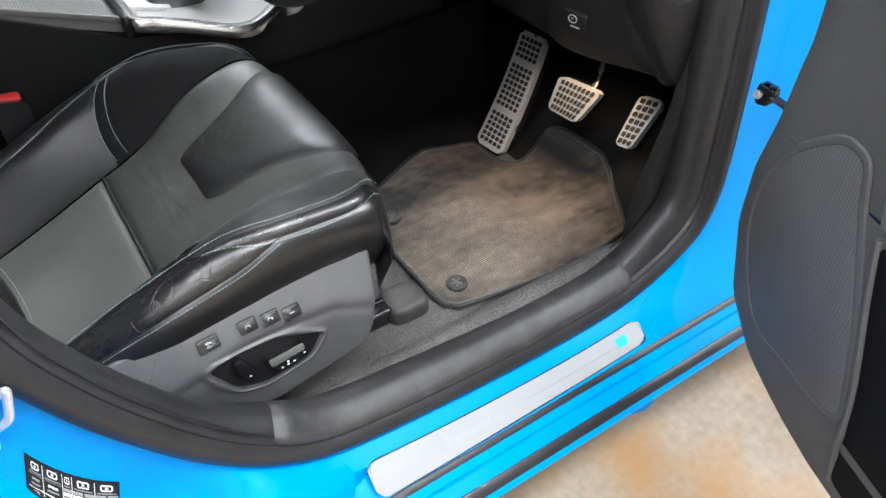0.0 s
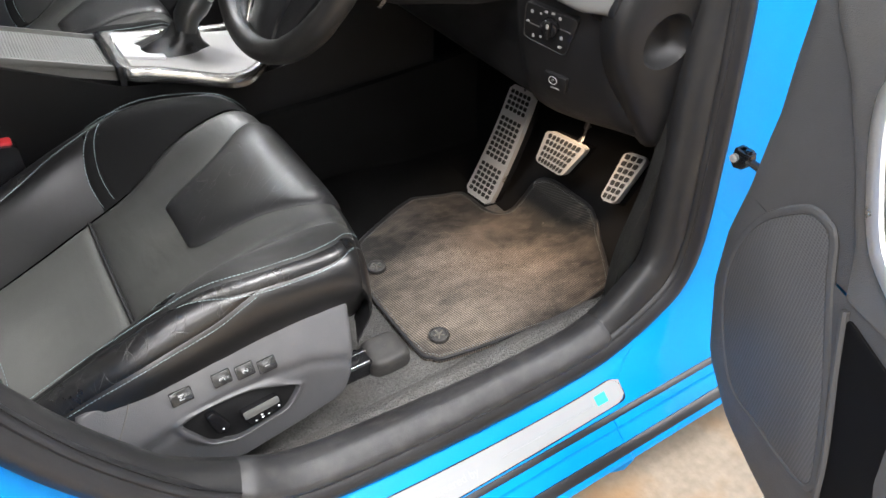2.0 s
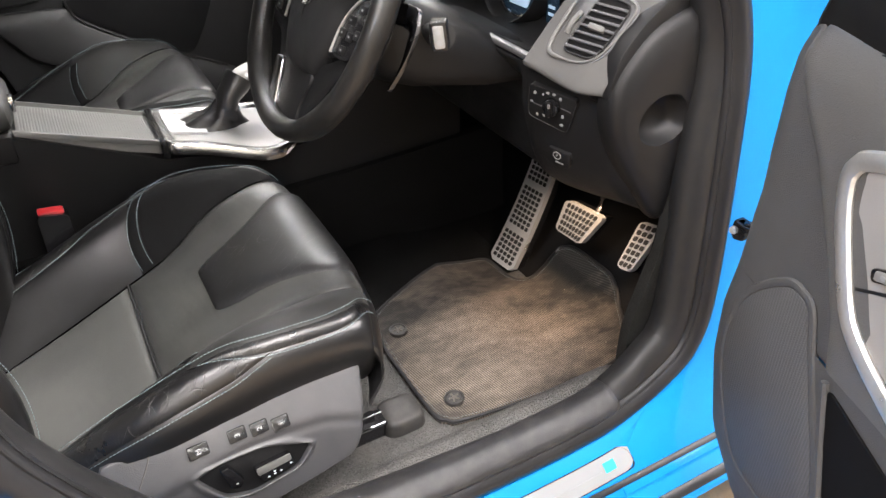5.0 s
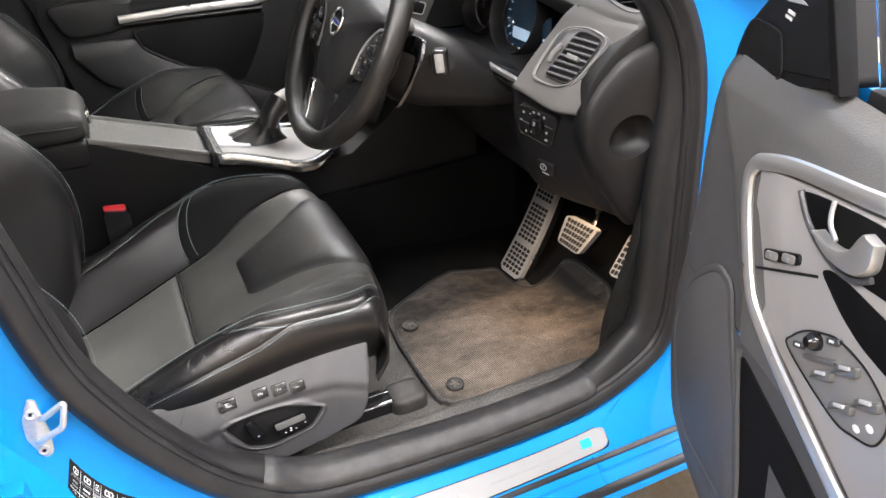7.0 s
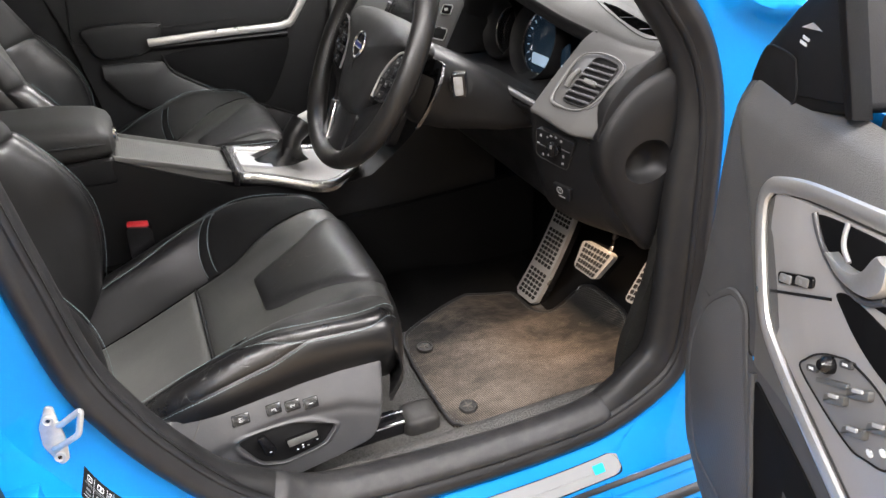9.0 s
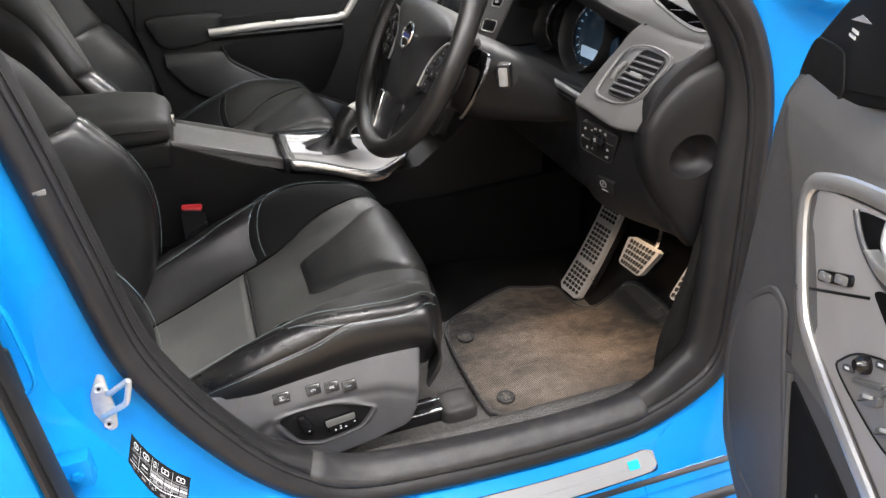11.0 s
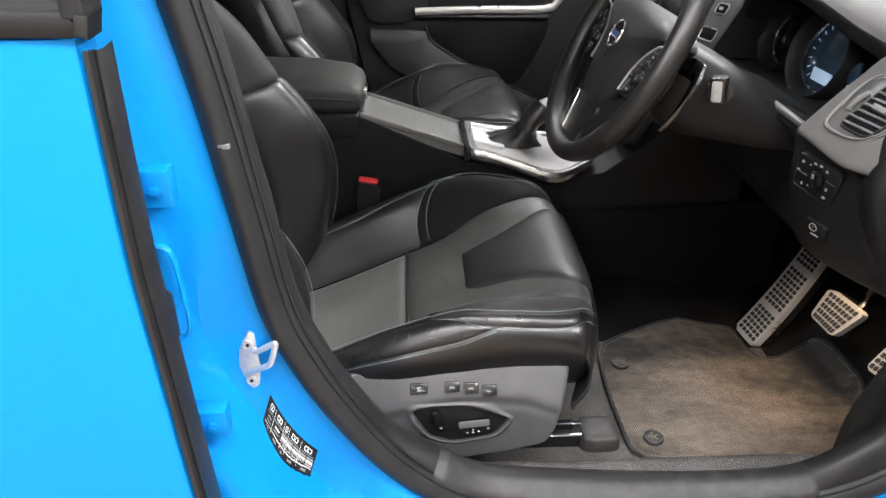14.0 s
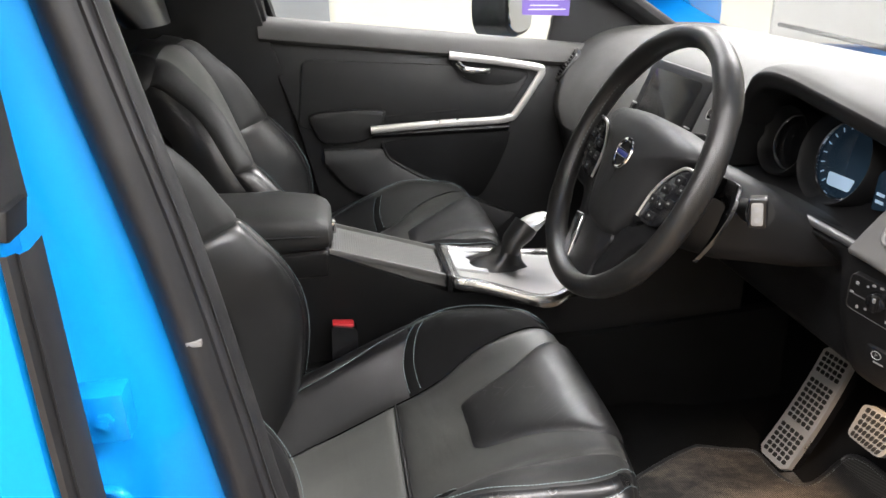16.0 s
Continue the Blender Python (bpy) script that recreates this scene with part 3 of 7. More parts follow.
    if z > 0.5 or x < -0.44:
        return path_profile[i]
    k = smooth(-0.44, -0.38, x) * smooth(0.50, 0.46, z)
    return [(a, b + k * (min(b, 0.034 - 0.15 * max(0.0, a - 0.02)) - b)) for a, b in path_profile[i]]


part("side_frame", ring_sweep(frame_profile), PAINT, body, "glossy blue painted door frame and sill")
SEAL = [tuple(q) for q in spline([(0.005, -0.004), (0.004, 0.005), (0.0, 0.013), (-0.008, 0.018), (-0.017, 0.018), (-0.0245, 0.012), (-0.027, 0.009), (-0.0305, 0.010), (-0.034, 0.004), (-0.034, -0.006), (-0.031, -0.012)], 26)]
part("door_seal", ring_sweep(SEAL), RUBBER, body, "matt black rubber weatherstrip")
part("far_side_frame", ring_sweep(lambda i: path_profile[i], None, -1), PAINT, body)
part("far_door_seal", ring_sweep(SEAL, None, -1), RUBBER, body)


def trim_width(i):
    x, z = path_xz[i]
    if x > 0.02:
        return 0.048 + 0.018 * smooth(0.02, 0.16, x) * (1 - smooth(0.72, 0.93, z))
    return 0.048 - 0.012 * smooth(0.44, 0.52, z)


def inner_trim(i):
    w = trim_width(i)
    return [tuple(q) for q in spline([(-0.026, 0.004), (-0.031, -0.001), (-0.0335, 0.001), (-0.036, 0.004), (-w * 0.82, -0.001), (-w, -0.012), (-w - 0.002, -0.026), (-w + 0.004, -0.040)], 22)]


part("inner_trim", ring_sweep(inner_trim), TRIM, body, "dark grained plastic pillar and sill trim")
cover_ids = [i for i in range(NSEC) if path_xz[i][1] < 0.47 and -0.50 < path_xz[i][0] < 0.055]


def sill_cover(i):
    e = min(smooth(-0.50, -0.488, path_xz[i][0]), smooth(0.055, 0.040, path_xz[i][0]))
    w = trim_width(i) + 0.003 * e
    prof = [(-0.027, 0.004), (-0.029, 0.006 + 0.006 * e), (-0.036 - 0.002 * e, 0.006 + 0.007 * e), (-w * 0.85 - 0.003 * e, -0.001 + 0.005 * e), (-w - 0.004 * e, -0.013 + 0.002 * e), (-w - 0.003 * e, -0.027), (-w + 0.006, -0.040)]
    return [tuple(q) for q in spline(prof, 18)]


part("sill_cover", ring_sweep(sill_cover, cover_ids), SILLTRIM, body, "scuffed grey plastic sill cover")
part("far_inner_trim", ring_sweep(inner_trim, None, -1), PLASTIC, body)


# ---- floor pan, tunnel, bulkhead ----
def floor_z(x):
    return 0.325 - 0.022 * smooth(-0.02, 0.14, x)


floor_rows = []
for x in np.linspace(-1.5, 0.30, 40):
    z = floor_z(x)
    up = 0.022 * smooth(-0.55, -0.42, x) * (1 - smooth(0.08, 0.14, x))
    prof = [(-0.752, 0.415 + up), (-0.732, 0.416 + up), (-0.708, 0.400 + 0.7 * up), (-0.684, 0.358), (-0.658, z + 0.005), (-0.60, z), (-0.13, z), (-0.11, z + 0.02), (-0.10, 0.40)]
    floor_rows.append([V(x, y, zz) for y, zz in spline(prof, 44)])
# one floor cut in two: the tunnel side is coloured as shaded
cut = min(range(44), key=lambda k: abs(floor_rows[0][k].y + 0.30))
solo("tunnel_carpet", grid([r[cut:] for r in floor_rows]), SHADED_CARPET, "black carpet along the tunnel, its shade put into the colour", "carpet", "structure")
solo("car_floor", grid([r[:cut + 1] for r in floor_rows]), CARPET, "black carpeted driver's footwell floor rising to the sill", "car floor", "structure")
solo("far_car_floor", box(-1.5, 0.30, 0.10, 0.74, 0.26, 0.325, 0.004), CARPET, "black carpeted passenger footwell floor", "car floor", "structure")
rows = []
for y in np.linspace(-0.745, 0.745, 9):
    rows.append([V(x, y, z) for x, z in spline([(0.20, 0.303), (0.30, 0.31), (0.38, 0.38), (0.43, 0.50), (0.47, 0.70), (0.5, 0.90)], 16)])
solo("bulkhead", grid(rows), BLACKSUEDE_AND_SHADE, "black carpeted bulkhead at the end of the footwell", "bulkhead", "structure")
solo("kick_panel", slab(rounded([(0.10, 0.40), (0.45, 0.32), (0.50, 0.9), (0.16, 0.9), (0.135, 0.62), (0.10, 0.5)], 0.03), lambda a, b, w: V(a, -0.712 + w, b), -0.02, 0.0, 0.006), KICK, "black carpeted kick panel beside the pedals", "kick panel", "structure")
solo("roof_lining", grid([[V(x, y, 1.43 - 0.06 * (y / 0.7) ** 2 - 0.02 * ((x + 0.8) / 0.8) ** 2) for y in np.linspace(-0.66, 0.66, 9)] for x in np.linspace(-1.9, -0.25, 9)]), ROOF, "charcoal fabric roof lining of the car", "roof lining", "structure")
solo("rear_seat_wall", box(-1.60, -1.55, -0.72, 0.72, 0.3, 1.1, 0.01), BLACKSUEDE_AND_SHADE, "dark rear seat wall closing the cabin", "rear seat", "structure")

# ---- floor mat ----
MAT_XY = [(-0.150, -0.40), (-0.154, -0.47), (-0.152, -0.595), (-0.140, -0.620), (-0.112, -0.634), (0.04, -0.650), (0.205, -0.628), (0.238, -0.608), (0.306, -0.504), (0.316, -0.482), (0.325, -0.455), (0.325, -0.405), (0.323, -0.350), (0.314, -0.322), (0.296, -0.313), (0.242, -0.342), (0.205, -0.358), (0.180, -0.353), (0.167, -0.330), (0.162, -0.272), (0.150, -0.256), (0.128, -0.250), (0.058, -0.241), (0.030, -0.250), (-0.105, -0.316), (-0.140, -0.350)]
MAT = spline(MAT_XY, 150, True)


def mat_z(x, y=0):
    return floor_z(x) + 0.006 + 0.85 * max(0.0, x - 0.296)


floor_mat = thing("floor_mat", (0.05, -0.45, 0.33), "dusty black ribbed floor mat with stitched edging", "floor mat")
bm = slab([tuple(p) for p in MAT], lambda a, b, w: V(a, b, w), -0.006, 0.002, 0.002)
for x in (-0.02, 0.02, 0.06, 0.10, 0.14, 0.292, 0.300):
    bmesh.ops.bisect_plane(bm, geom=bm.verts[:] + bm.edges[:] + bm.faces[:], plane_co=(x, 0, 0), plane_no=(1, 0, 0))
for v in bm.verts:
    v.co.z += mat_z(v.co.x)
bmesh.ops.triangulate(bm, faces=[f for f in bm.faces if len(f.verts) > 4])
part("mat_surface", bm, MATPILE, floor_mat, "black ribbed mat dulled by brown dust", 80)
part("edge_binding", tube([V(x, y, mat_z(x) + 0.001) for x, y in offset2d(MAT, 0.002)], 0.0032, 8, True), RUBBER, floor_mat, "black cloth edge binding")
part("edge_stitching", stitches([V(x, y, mat_z(x) + 0.0026) for x, y in offset2d(MAT, 0.008)], 0.0005, 0.004, 0.002), STITCH_DIM, floor_mat)
for cx, cy in ((-0.112, -0.397), (-0.107, -0.588)):
    z = mat_z(cx)
    c = part("mat_clip", join(tube([V(cx, cy, z), V(cx, cy, z + 0.0065)], [0.0165, 0.0165], 24), tube([V(cx + 0.0145 * math.cos(a), cy + 0.0145 * math.sin(a), z + 0.0065) for a in np.linspace(0, 6.283, 24, endpoint=False)], 0.002, 6, True)), RAILCAP, floor_mat, "round dusty mat fastener")
    part("clip_emboss", join(*[tube([V(cx + 0.009 * math.cos(a), cy + 0.009 * math.sin(a), z + 0.0066), V(cx - 0.002 * math.cos(a), cy - 0.002 * math.sin(a), z + 0.0078)], 0.0018, 6) for a in (0.4, 1.7, 3.0, 4.2, 5.4)]), DUSTY, c)

rng = random.Random(5)
crumbs = bmesh.new()
for _ in range(16):
    x, y = rng.uniform(-0.10, 0.24), rng.uniform(-0.61, -0.40)
    r = rng.uniform(0.0005, 0.0013)
    m = Matrix.Translation((x, y, mat_z(x) + 0.0022)) @ Matrix.Rotation(rng.uniform(0, 3), 4, "Z") @ Matrix.Diagonal((r * rng.uniform(1, 2.2), r, r * 0.7, 1))
    bmesh.ops.create_icosphere(crumbs, subdivisions=1, radius=1.0, matrix=m)
solo("grit", crumbs, material("pale_grit", (0.17, 0.15, 0.125), 0.9, var=0.3, grain=900), "pale grit scattered on the floor mat", "grit", "stuff")


# ---- seats ----
CUSHION = [(-0.74, 0.395), (-0.62, 0.446), (-0.51, 0.495), (-0.41, 0.533), (-0.32, 0.570), (-0.265, 0.586), (-0.230, 0.580), (-0.209, 0.552), (-0.205, 0.505), (-0.226, 0.465)]
SEC_R = [(0, 0), (0.07, 0), (0.122, 0.006), (0.160, 0.040), (0.195, 0.075), (0.228, 0.078), (0.251, 0.048), (0.250, -0.004), (0.228, -0.060)]
SEC_F = [(0, 0), (0.07, 0.001), (0.13, 0.003), (0.172, 0.008), (0.205, 0.010), (0.233, 0.003), (0.250, -0.021), (0.247, -0.056), (0.223, -0.115)]
BACK = [(-0.742, 0.39), (-0.757, 0.51), (-0.777, 0.64), (-0.798, 0.755), (-0.822, 0.86), (-0.850, 0.945), (-0.888, 1.005), (-0.945, 1.03)]
BSEC = [(0, 0), (0.07, 0.002), (0.12, 0.014), (0.16, 0.060), (0.195, 0.118), (0.225, 0.132), (0.25, 0.100), (0.258, 0.02), (0.25, -0.08)]
BSEC_T = [(0, 0), (0.06, 0), (0.10, 0.004), (0.13, 0.015), (0.16, 0.03), (0.185, 0.03), (0.20, 0.015), (0.205, -0.02), (0.19, -0.07)]


def cushion_at(u, v, yc):
    x, z = sp(CUSHION, u)
    k = smooth(-0.43, -0.225, x)
    off, dz = sp(SEC_R, abs(v)) * (1 - k) + sp(SEC_F, abs(v)) * k
    front = smooth(0.60, 0.85, u)
    x2 = x - 0.045 * (off / 0.26) ** 3 * smooth(0.35, 0.8, u)
    return V(x2, yc + math.copysign(off, v), z + dz * (1 - 0.62 * front))


def back_at(u, v, yc):
    x, z = sp(BACK, u)
    dx, dz = sp(BACK, min(u + 0.02, 1)) - sp(BACK, max(u - 0.02, 0))
    nx, nz = Vector((dz, -dx)).normalized()
    k = smooth(0.42, 0.80, u)
    swell = math.exp(-((u - 0.29) / (0.20 if u > 0.29 else 0.22)) ** 2)
    off, d = sp(BSEC, abs(v)) * (1 - k) + sp(BSEC_T, abs(v)) * k
    low = smooth(0.0, 0.2, u)
    d *= (0.30 + 0.70 * swell) * (1 - k) + k
    return V(x + nx * d, yc + math.copysign(off * (0.93 + 0.07 * low), v), z + nz * d - 0.055 * smooth(0.45, 1.0, u) * min(1.0, off / 0.2) ** 2)


def surface_normal(f, u, v, yc):
    e = 0.004
    n = (f(min(u + e, 1), v, yc) - f(max(u - e, 0), v, yc)).cross(f(u, v + e, yc) - f(u, v - e, yc))
    if n.length == 0:
        return V(0, 0, 1)
    n.normalize()
    return -n if f is back_at else n


def panel(f, yc, edge, nu, nv, puff=0.0045, seam=0.007, sink=0.001):
    """A padded panel: edge(s, t) gives (u, v) for s, t in 0..1; it sinks at its borders into the seams."""
    uv = [[edge(i / nu, j / nv) for j in range(nv + 1)] for i in range(nu + 1)]
    pts = [[f(*q, yc) for q in r] for r in uv]
    rows = []
    for i in range(nu + 1):
        row = []
        for j in range(nv + 1):
            su = (pts[i][j] - pts[0][j]).length, (pts[nu][j] - pts[i][j]).length
            sv = (pts[i][j] - pts[i][0]).length, (pts[i][nv] - pts[i][j]).length
            h = puff * (1 - math.exp(-min(su + sv) / seam)) - sink
            row.append(pts[i][j] + surface_normal(f, *uv[i][j], yc) * h)
        rows.append(row)
    return grid(rows)


def ease(k):
    """Steps crowded towards both ends, so that seams turn in crisply."""
    return 0.5 - 0.5 * math.cos(math.pi * k)


UC, UB, UT, UV, UF = 0.225, 0.335, 0.262, 0.376, 0.735


def along(keys):
    """A smooth line v(u) through a few places."""
    line = spline(keys, 80)
    return lambda u: float(np.interp(u, line[:, 0], line[:, 1]))


vi = along([(0.0, 0.25), (0.20, 0.25), (0.30, 0.27), (0.40, 0.34), (0.55, 0.37), (0.75, 0.36)])  # insert to inner bolster face
va = along([(0.0, 0.50), (0.10, 0.51), (0.16, 0.53), (0.20, 0.553), (0.265, 0.575), (0.295, 0.588), (0.335, 0.622), (0.37, 0.638), (0.41, 0.633), (0.47, 0.612), (0.56, 0.565), (0.635, 0.505), (0.75, 0.45)])  # ridge seam
strip_edge = along([(0.25, 0.572), (0.28, 0.60), (0.30, 0.628), (0.33, 0.672), (0.36, 0.697), (0.40, 0.704), (0.455, 0.693), (0.53, 0.670), (0.59, 0.632), (0.67, 0.565), (0.75, 0.52)])
skirt_edge = along([(0.0, 0.64), (0.10, 0.665), (0.15, 0.682), (0.21, 0.709), (0.28, 0.729), (0.315, 0.733), (0.345, 0.719), (0.375, 0.7015), (0.42, 0.70)])


def vb(u):  # lower edge of the front strip
    return max(strip_edge(u), va(u)) if u > UT else va(u)


def vd(u):  # bolster to skirt
    return max(skirt_edge(u), vb(u)) if u < UV else vb(u)


def bump_half(u):
    return 0.118 + 0.115 * smooth(UB, 0.62, u)


def between(u0, u1, lo, hi, g, us=ease):
    """The patch between two seams, on the side g."""
    def edge(s, k):
        u = u0 + (u1 - u0) * us(s)
        return u, g * (lo(u) + (hi(u) - lo(u)) * ease(k))
    return edge


def even(s):
    return s


def seam_line(f, fn, yc, g, u0, u1, shift, lift, n=120):
    return [f(u, g * (fn(u) + shift), yc) + surface_normal(f, u, g * (fn(u) + shift), yc) * lift for u in np.linspace(u0, u1, n)]


def bump_edge(s, k):
    """Rounded rear corners for the front leather panel."""
    u = UB + (UF - UB) * ease(s)
    r = 0.05
    h = bump_half(u)
    if u - UB < r:
        h -= 0.035 * (1 - math.sqrt(max(0.0, 1 - (1 - (u - UB) / r) ** 2)))
    return u, (2 * ease(k) - 1) * h


def polar(curve, mid, n=96):
    """A closed outline resampled at even angles round a middle."""
    dense = np.array(curve, float)
    dense = np.concatenate([np.linspace(a, b, 12, endpoint=False) for a, b in zip(dense, np.roll(dense, -1, 0))])
    ang = np.arctan2(dense[:, 1] - mid[1], dense[:, 0] - mid[0])
    r = np.hypot(dense[:, 0] - mid[0], dense[:, 1] - mid[1])
    o = np.argsort(ang)
    want = np.linspace(-math.pi, math.pi, n, endpoint=False)
    rr = np.interp(want, np.r_[ang[o] - 2 * math.pi, ang[o], ang[o] + 2 * math.pi], np.r_[r[o], r[o], r[o]])
    return np.c_[mid[0] + rr * np.cos(want), mid[1] + rr * np.sin(want)]


def seat(yc, side, label):
    t = thing("bucket_seat", (-0.5, yc, 0.325), label, "seat", "front seats")
    f = cushion_at
    # rear half paler, front half darker: the fall of light is in the colours
    part("cushion_insert", panel(f, yc, lambda s, k: (UC * s, (2 * ease(k) - 1) * vi(UC * s)), 24, 28, 0.0075, 0.005, 0.005), LIT_SUEDE, t, "mottled dark grey nubuck seat insert, its light put into the colour")
    part("cushion_insert", panel(f, yc, lambda s, k: (UC + (UF - UC) * ease(s), (2 * ease(k) - 1) * vi(UC + (UF - UC) * ease(s))), 48, 28, 0.0075, 0.005, 0.005), SHADED_SUEDE_FRONT, t)
    part("cross_seam", tube([f(UC, v, yc) + surface_normal(f, UC, v, yc) * 0.0008 for v in np.linspace(-vi(UC), vi(UC), 40)], 0.0024, 6), BLACKSOFT, t, "dark sunken seam across the cushion")
    for g in (-1, 1):
        part("inner_bolster", panel(f, yc, between(0.0, UT, vi, va, g), 30, 20, 0.0022, 0.010), LEATHER, t, "smooth black leather bolster")
        # same nubuck on both sides, coloured lit by the door and shaded opposite
        part("inner_bolster_front", panel(f, yc, between(UT, UF, vi, va, g), 30, 18, 0.0022, 0.010), LIT_NUBUCK_FRONT if g == side else BLACKSUEDE_AND_SHADE, t, "black nubuck bolster front in its lit colour" if g == side else "black nubuck bolster front in its shaded colour")
        part("outer_bolster", panel(f, yc, between(0.0, UV, lambda u: va(u) if u < UT else vb(u), vd, g, even), 60, 18, 0.0038), LEATHER_CREASED, t, "creased black leather bolster side")
        part("front_strip", panel(f, yc, between(UT, UF, va, vb, g, even), 50, 14, 0.0026), LEATHER_CREASED, t, "glossy black leather strip")
        part("side_skirt", panel(f, yc, between(0.0, UF, vd, lambda u: 1.0, g, even), 60, 10, 0.003), LEATHER, t)
        for fn, u0, u1, sh in ((va, 0.02, UF, -0.012), (vb, UT + 0.01, UF, 0.010), (vd, 0.02, UV - 0.01, 0.012)):
            part("seam_stitching", stitches(seam_line(f, fn, yc, g, u0, u1, sh, 0.0042)), STITCH, t, "pale blue-grey contrast stitching")

        def band(du, k, g=g):
            """A place on the bowed band across the bolster: k from the insert to the ridge."""
            u = UT + du + 0.024 * k ** 2.5 - 0.011 * math.sin(math.pi * k)
            return u, g * (vi(u) + (va(u) - vi(u)) * k)

        reach = 0.78 if g == side else 1.0
        part("cross_band", panel(f, yc, lambda q, k, band=band, reach=reach: band(-0.011 + 0.027 * q, reach * ease(k)), 8, 26, 0.0030, 0.004, 0.0008), BLACKSUEDE_AND_SHADE, t, "black band across the bolster")
        for du in (-0.007, 0.012):
            line = [f(*band(du, k), yc) + surface_normal(f, *band(du, k), yc) * 0.0026 for k in np.linspace(0.04, 0.96 * reach, 40)]
            part("band_stitching", stitches(line, 0.0005), STITCH, t)
    part("front_bump", panel(f, yc, bump_edge, 44, 32, 0.0075, 0.010, -0.0030), LEATHER_PAD, t, "smooth black leather pad at the seat's front")
    part("front_roll", panel(f, yc, lambda s, k: (UF + (1 - UF) * s, 2 * k - 1), 14, 40, 0.003), LEATHER, t)
    b = back_at
    part("back_insert", panel(b, yc, lambda s, k: (0.03 + 0.87 * s, (2 * ease(k) - 1) * 0.29), 36, 22), LIT_SUEDE, t)
    for g in (-1, 1):
        part("back_bolster", panel(b, yc, lambda s, k, g=g: (0.03 + 0.45 * ease(s), g * (0.29 + 0.29 * ease(k))), 28, 14, 0.006), LEATHER, t, "black leather backrest bolster")
        part("back_bolster", panel(b, yc, lambda s, k, g=g: (0.03 + 0.45 * ease(s), g * (0.58 + 0.22 * ease(k))), 28, 14, 0.006), LEATHER, t)
        part("shoulder_bolster", panel(b, yc, lambda s, k, g=g: (0.48 + 0.42 * ease(s), g * (0.29 + 0.51 * ease(k))), 26, 18, 0.006), NUBUCK_BACK, t, "dark nubuck shoulder bolster")
        part("back_side", panel(b, yc, lambda s, k, g=g: (0.02 + 0.9 * s, g * (0.80 + 0.20 * k)), 30, 6, 0.003), LEATHER, t)
        line = [b(u, g * 0.602, yc) + surface_normal(b, u, g * 0.602, yc) * 0.0062 for u in np.linspace(0.05, 0.47, 80)]
        part("seam_stitching", stitches(line), STITCH, t)
    part("back_top", panel(b, yc, lambda s, k: (0.90 + 0.10 * s, 2 * k - 1), 6, 30, 0.003), LEATHER, t)
    part("back_shell", box(-1.02, -0.90, yc - 0.19, yc + 0.19, 0.5, 0.98, 0.03, 3), PLASTIC, t)
    hr = [ellipse(0.055 * k, 0.125 * k2, 24) for k, k2 in ((0.75, 0.8), (1, 1), (1.05, 1.02), (1, 0.96), (0.8, 0.8), (0.4, 0.5))]
    part("headrest", grid([[V(-0.93 - 0.020 * n + a, yc + c, 1.06 + 0.038 * n) for a, c in e] for n, e in enumerate(hr)], False, True, True), LEATHER, t)
    part("seat_base", slab([(-0.72, 0.345), (-0.30, 0.345), (-0.27, 0.46), (-0.40, 0.47), (-0.52, 0.43), (-0.72, 0.36)], lambda a, b, w: V(a, yc + w, b), -0.20, 0.20, 0.008), PLASTIC, t)
    for g in (-1, 1):
        yr = yc + g * 0.19
        part("seat_rail", join(box(-0.75, -0.205, yr - 0.018, yr + 0.016, 0.320, 0.350, 0.003), box(-0.75, -0.240, yr - 0.004, yr + 0.008, 0.345, 0.362, 0.002)), BLACK, t, "glossy black seat rail")
        part("rail_cover", grid([[V(-0.196 + k * (0.033 if math.cos(a) > 0 else 0.036) * math.copysign(abs(math.cos(a)) ** 0.55, math.cos(a)), yr - 0.001 + k * 0.031 * math.copysign(abs(math.sin(a)) ** 0.55, math.sin(a)), z) for a in np.linspace(0, 2 * math.pi, 40, endpoint=False)] for k, z in ((1.02, 0.312), (1.0, 0.336), (0.975, 0.343), (0.92, 0.348), (0.80, 0.351), (0.5, 0.3525), (0.02, 0.353))], False, True), RAILCAP, t, "grey plastic rail end cover")
        for dy, z, r in ((-0.0155, 0.3500, 0.0036), (-0.0035, 0.3625, 0.0012)):
            part("rail_edge", tube([V(x, yr + dy, z) for x in np.linspace(-0.40, -0.229, 6)], r, 8, False, 0.5), CHROME, t, "bright steel rail edge")
    # side panel leans out towards the sill
    face0 = plane_map((0, yc + side * 0.279, 0.475), (1, 0, 0), (0, -0.45 * side, 1))
    face = (lambda a, b, w=0.0: face0(a, b, -w * side)) if side > 0 else face0
    outline = rounded([(-0.600, 0.054), (-0.592, 0.058), (-0.548, 0.050), (-0.43, 0.060), (-0.287, 0.077), (-0.272, 0.066), (-0.280, 0.026), (-0.294, -0.032), (-0.308, -0.056), (-0.36, -0.068), (-0.44, -0.080), (-0.50, -0.080), (-0.62, -0.02)], 0.011, 4)
    rec = rounded([(-0.506, 0.0), (-0.475, 0.007), (-0.42, 0.006), (-0.361, -0.014), (-0.384, -0.040), (-0.445, -0.050), (-0.478, -0.040)], 0.010, 5)
    mid = np.array([-0.436, -0.020])
    outer, inner = polar(outline, mid, 160), polar(rec, mid, 160)

    def ground(a, b):
        """The panel's face: upright below a soft ridge, leaning back above it."""
        line = float(np.interp(a, (-0.62, -0.53, -0.50, -0.45, -0.40, -0.34, -0.28), (-0.012, 0.002, 0.010, 0.021, 0.022, 0.018, -0.004)))
        u = b - line
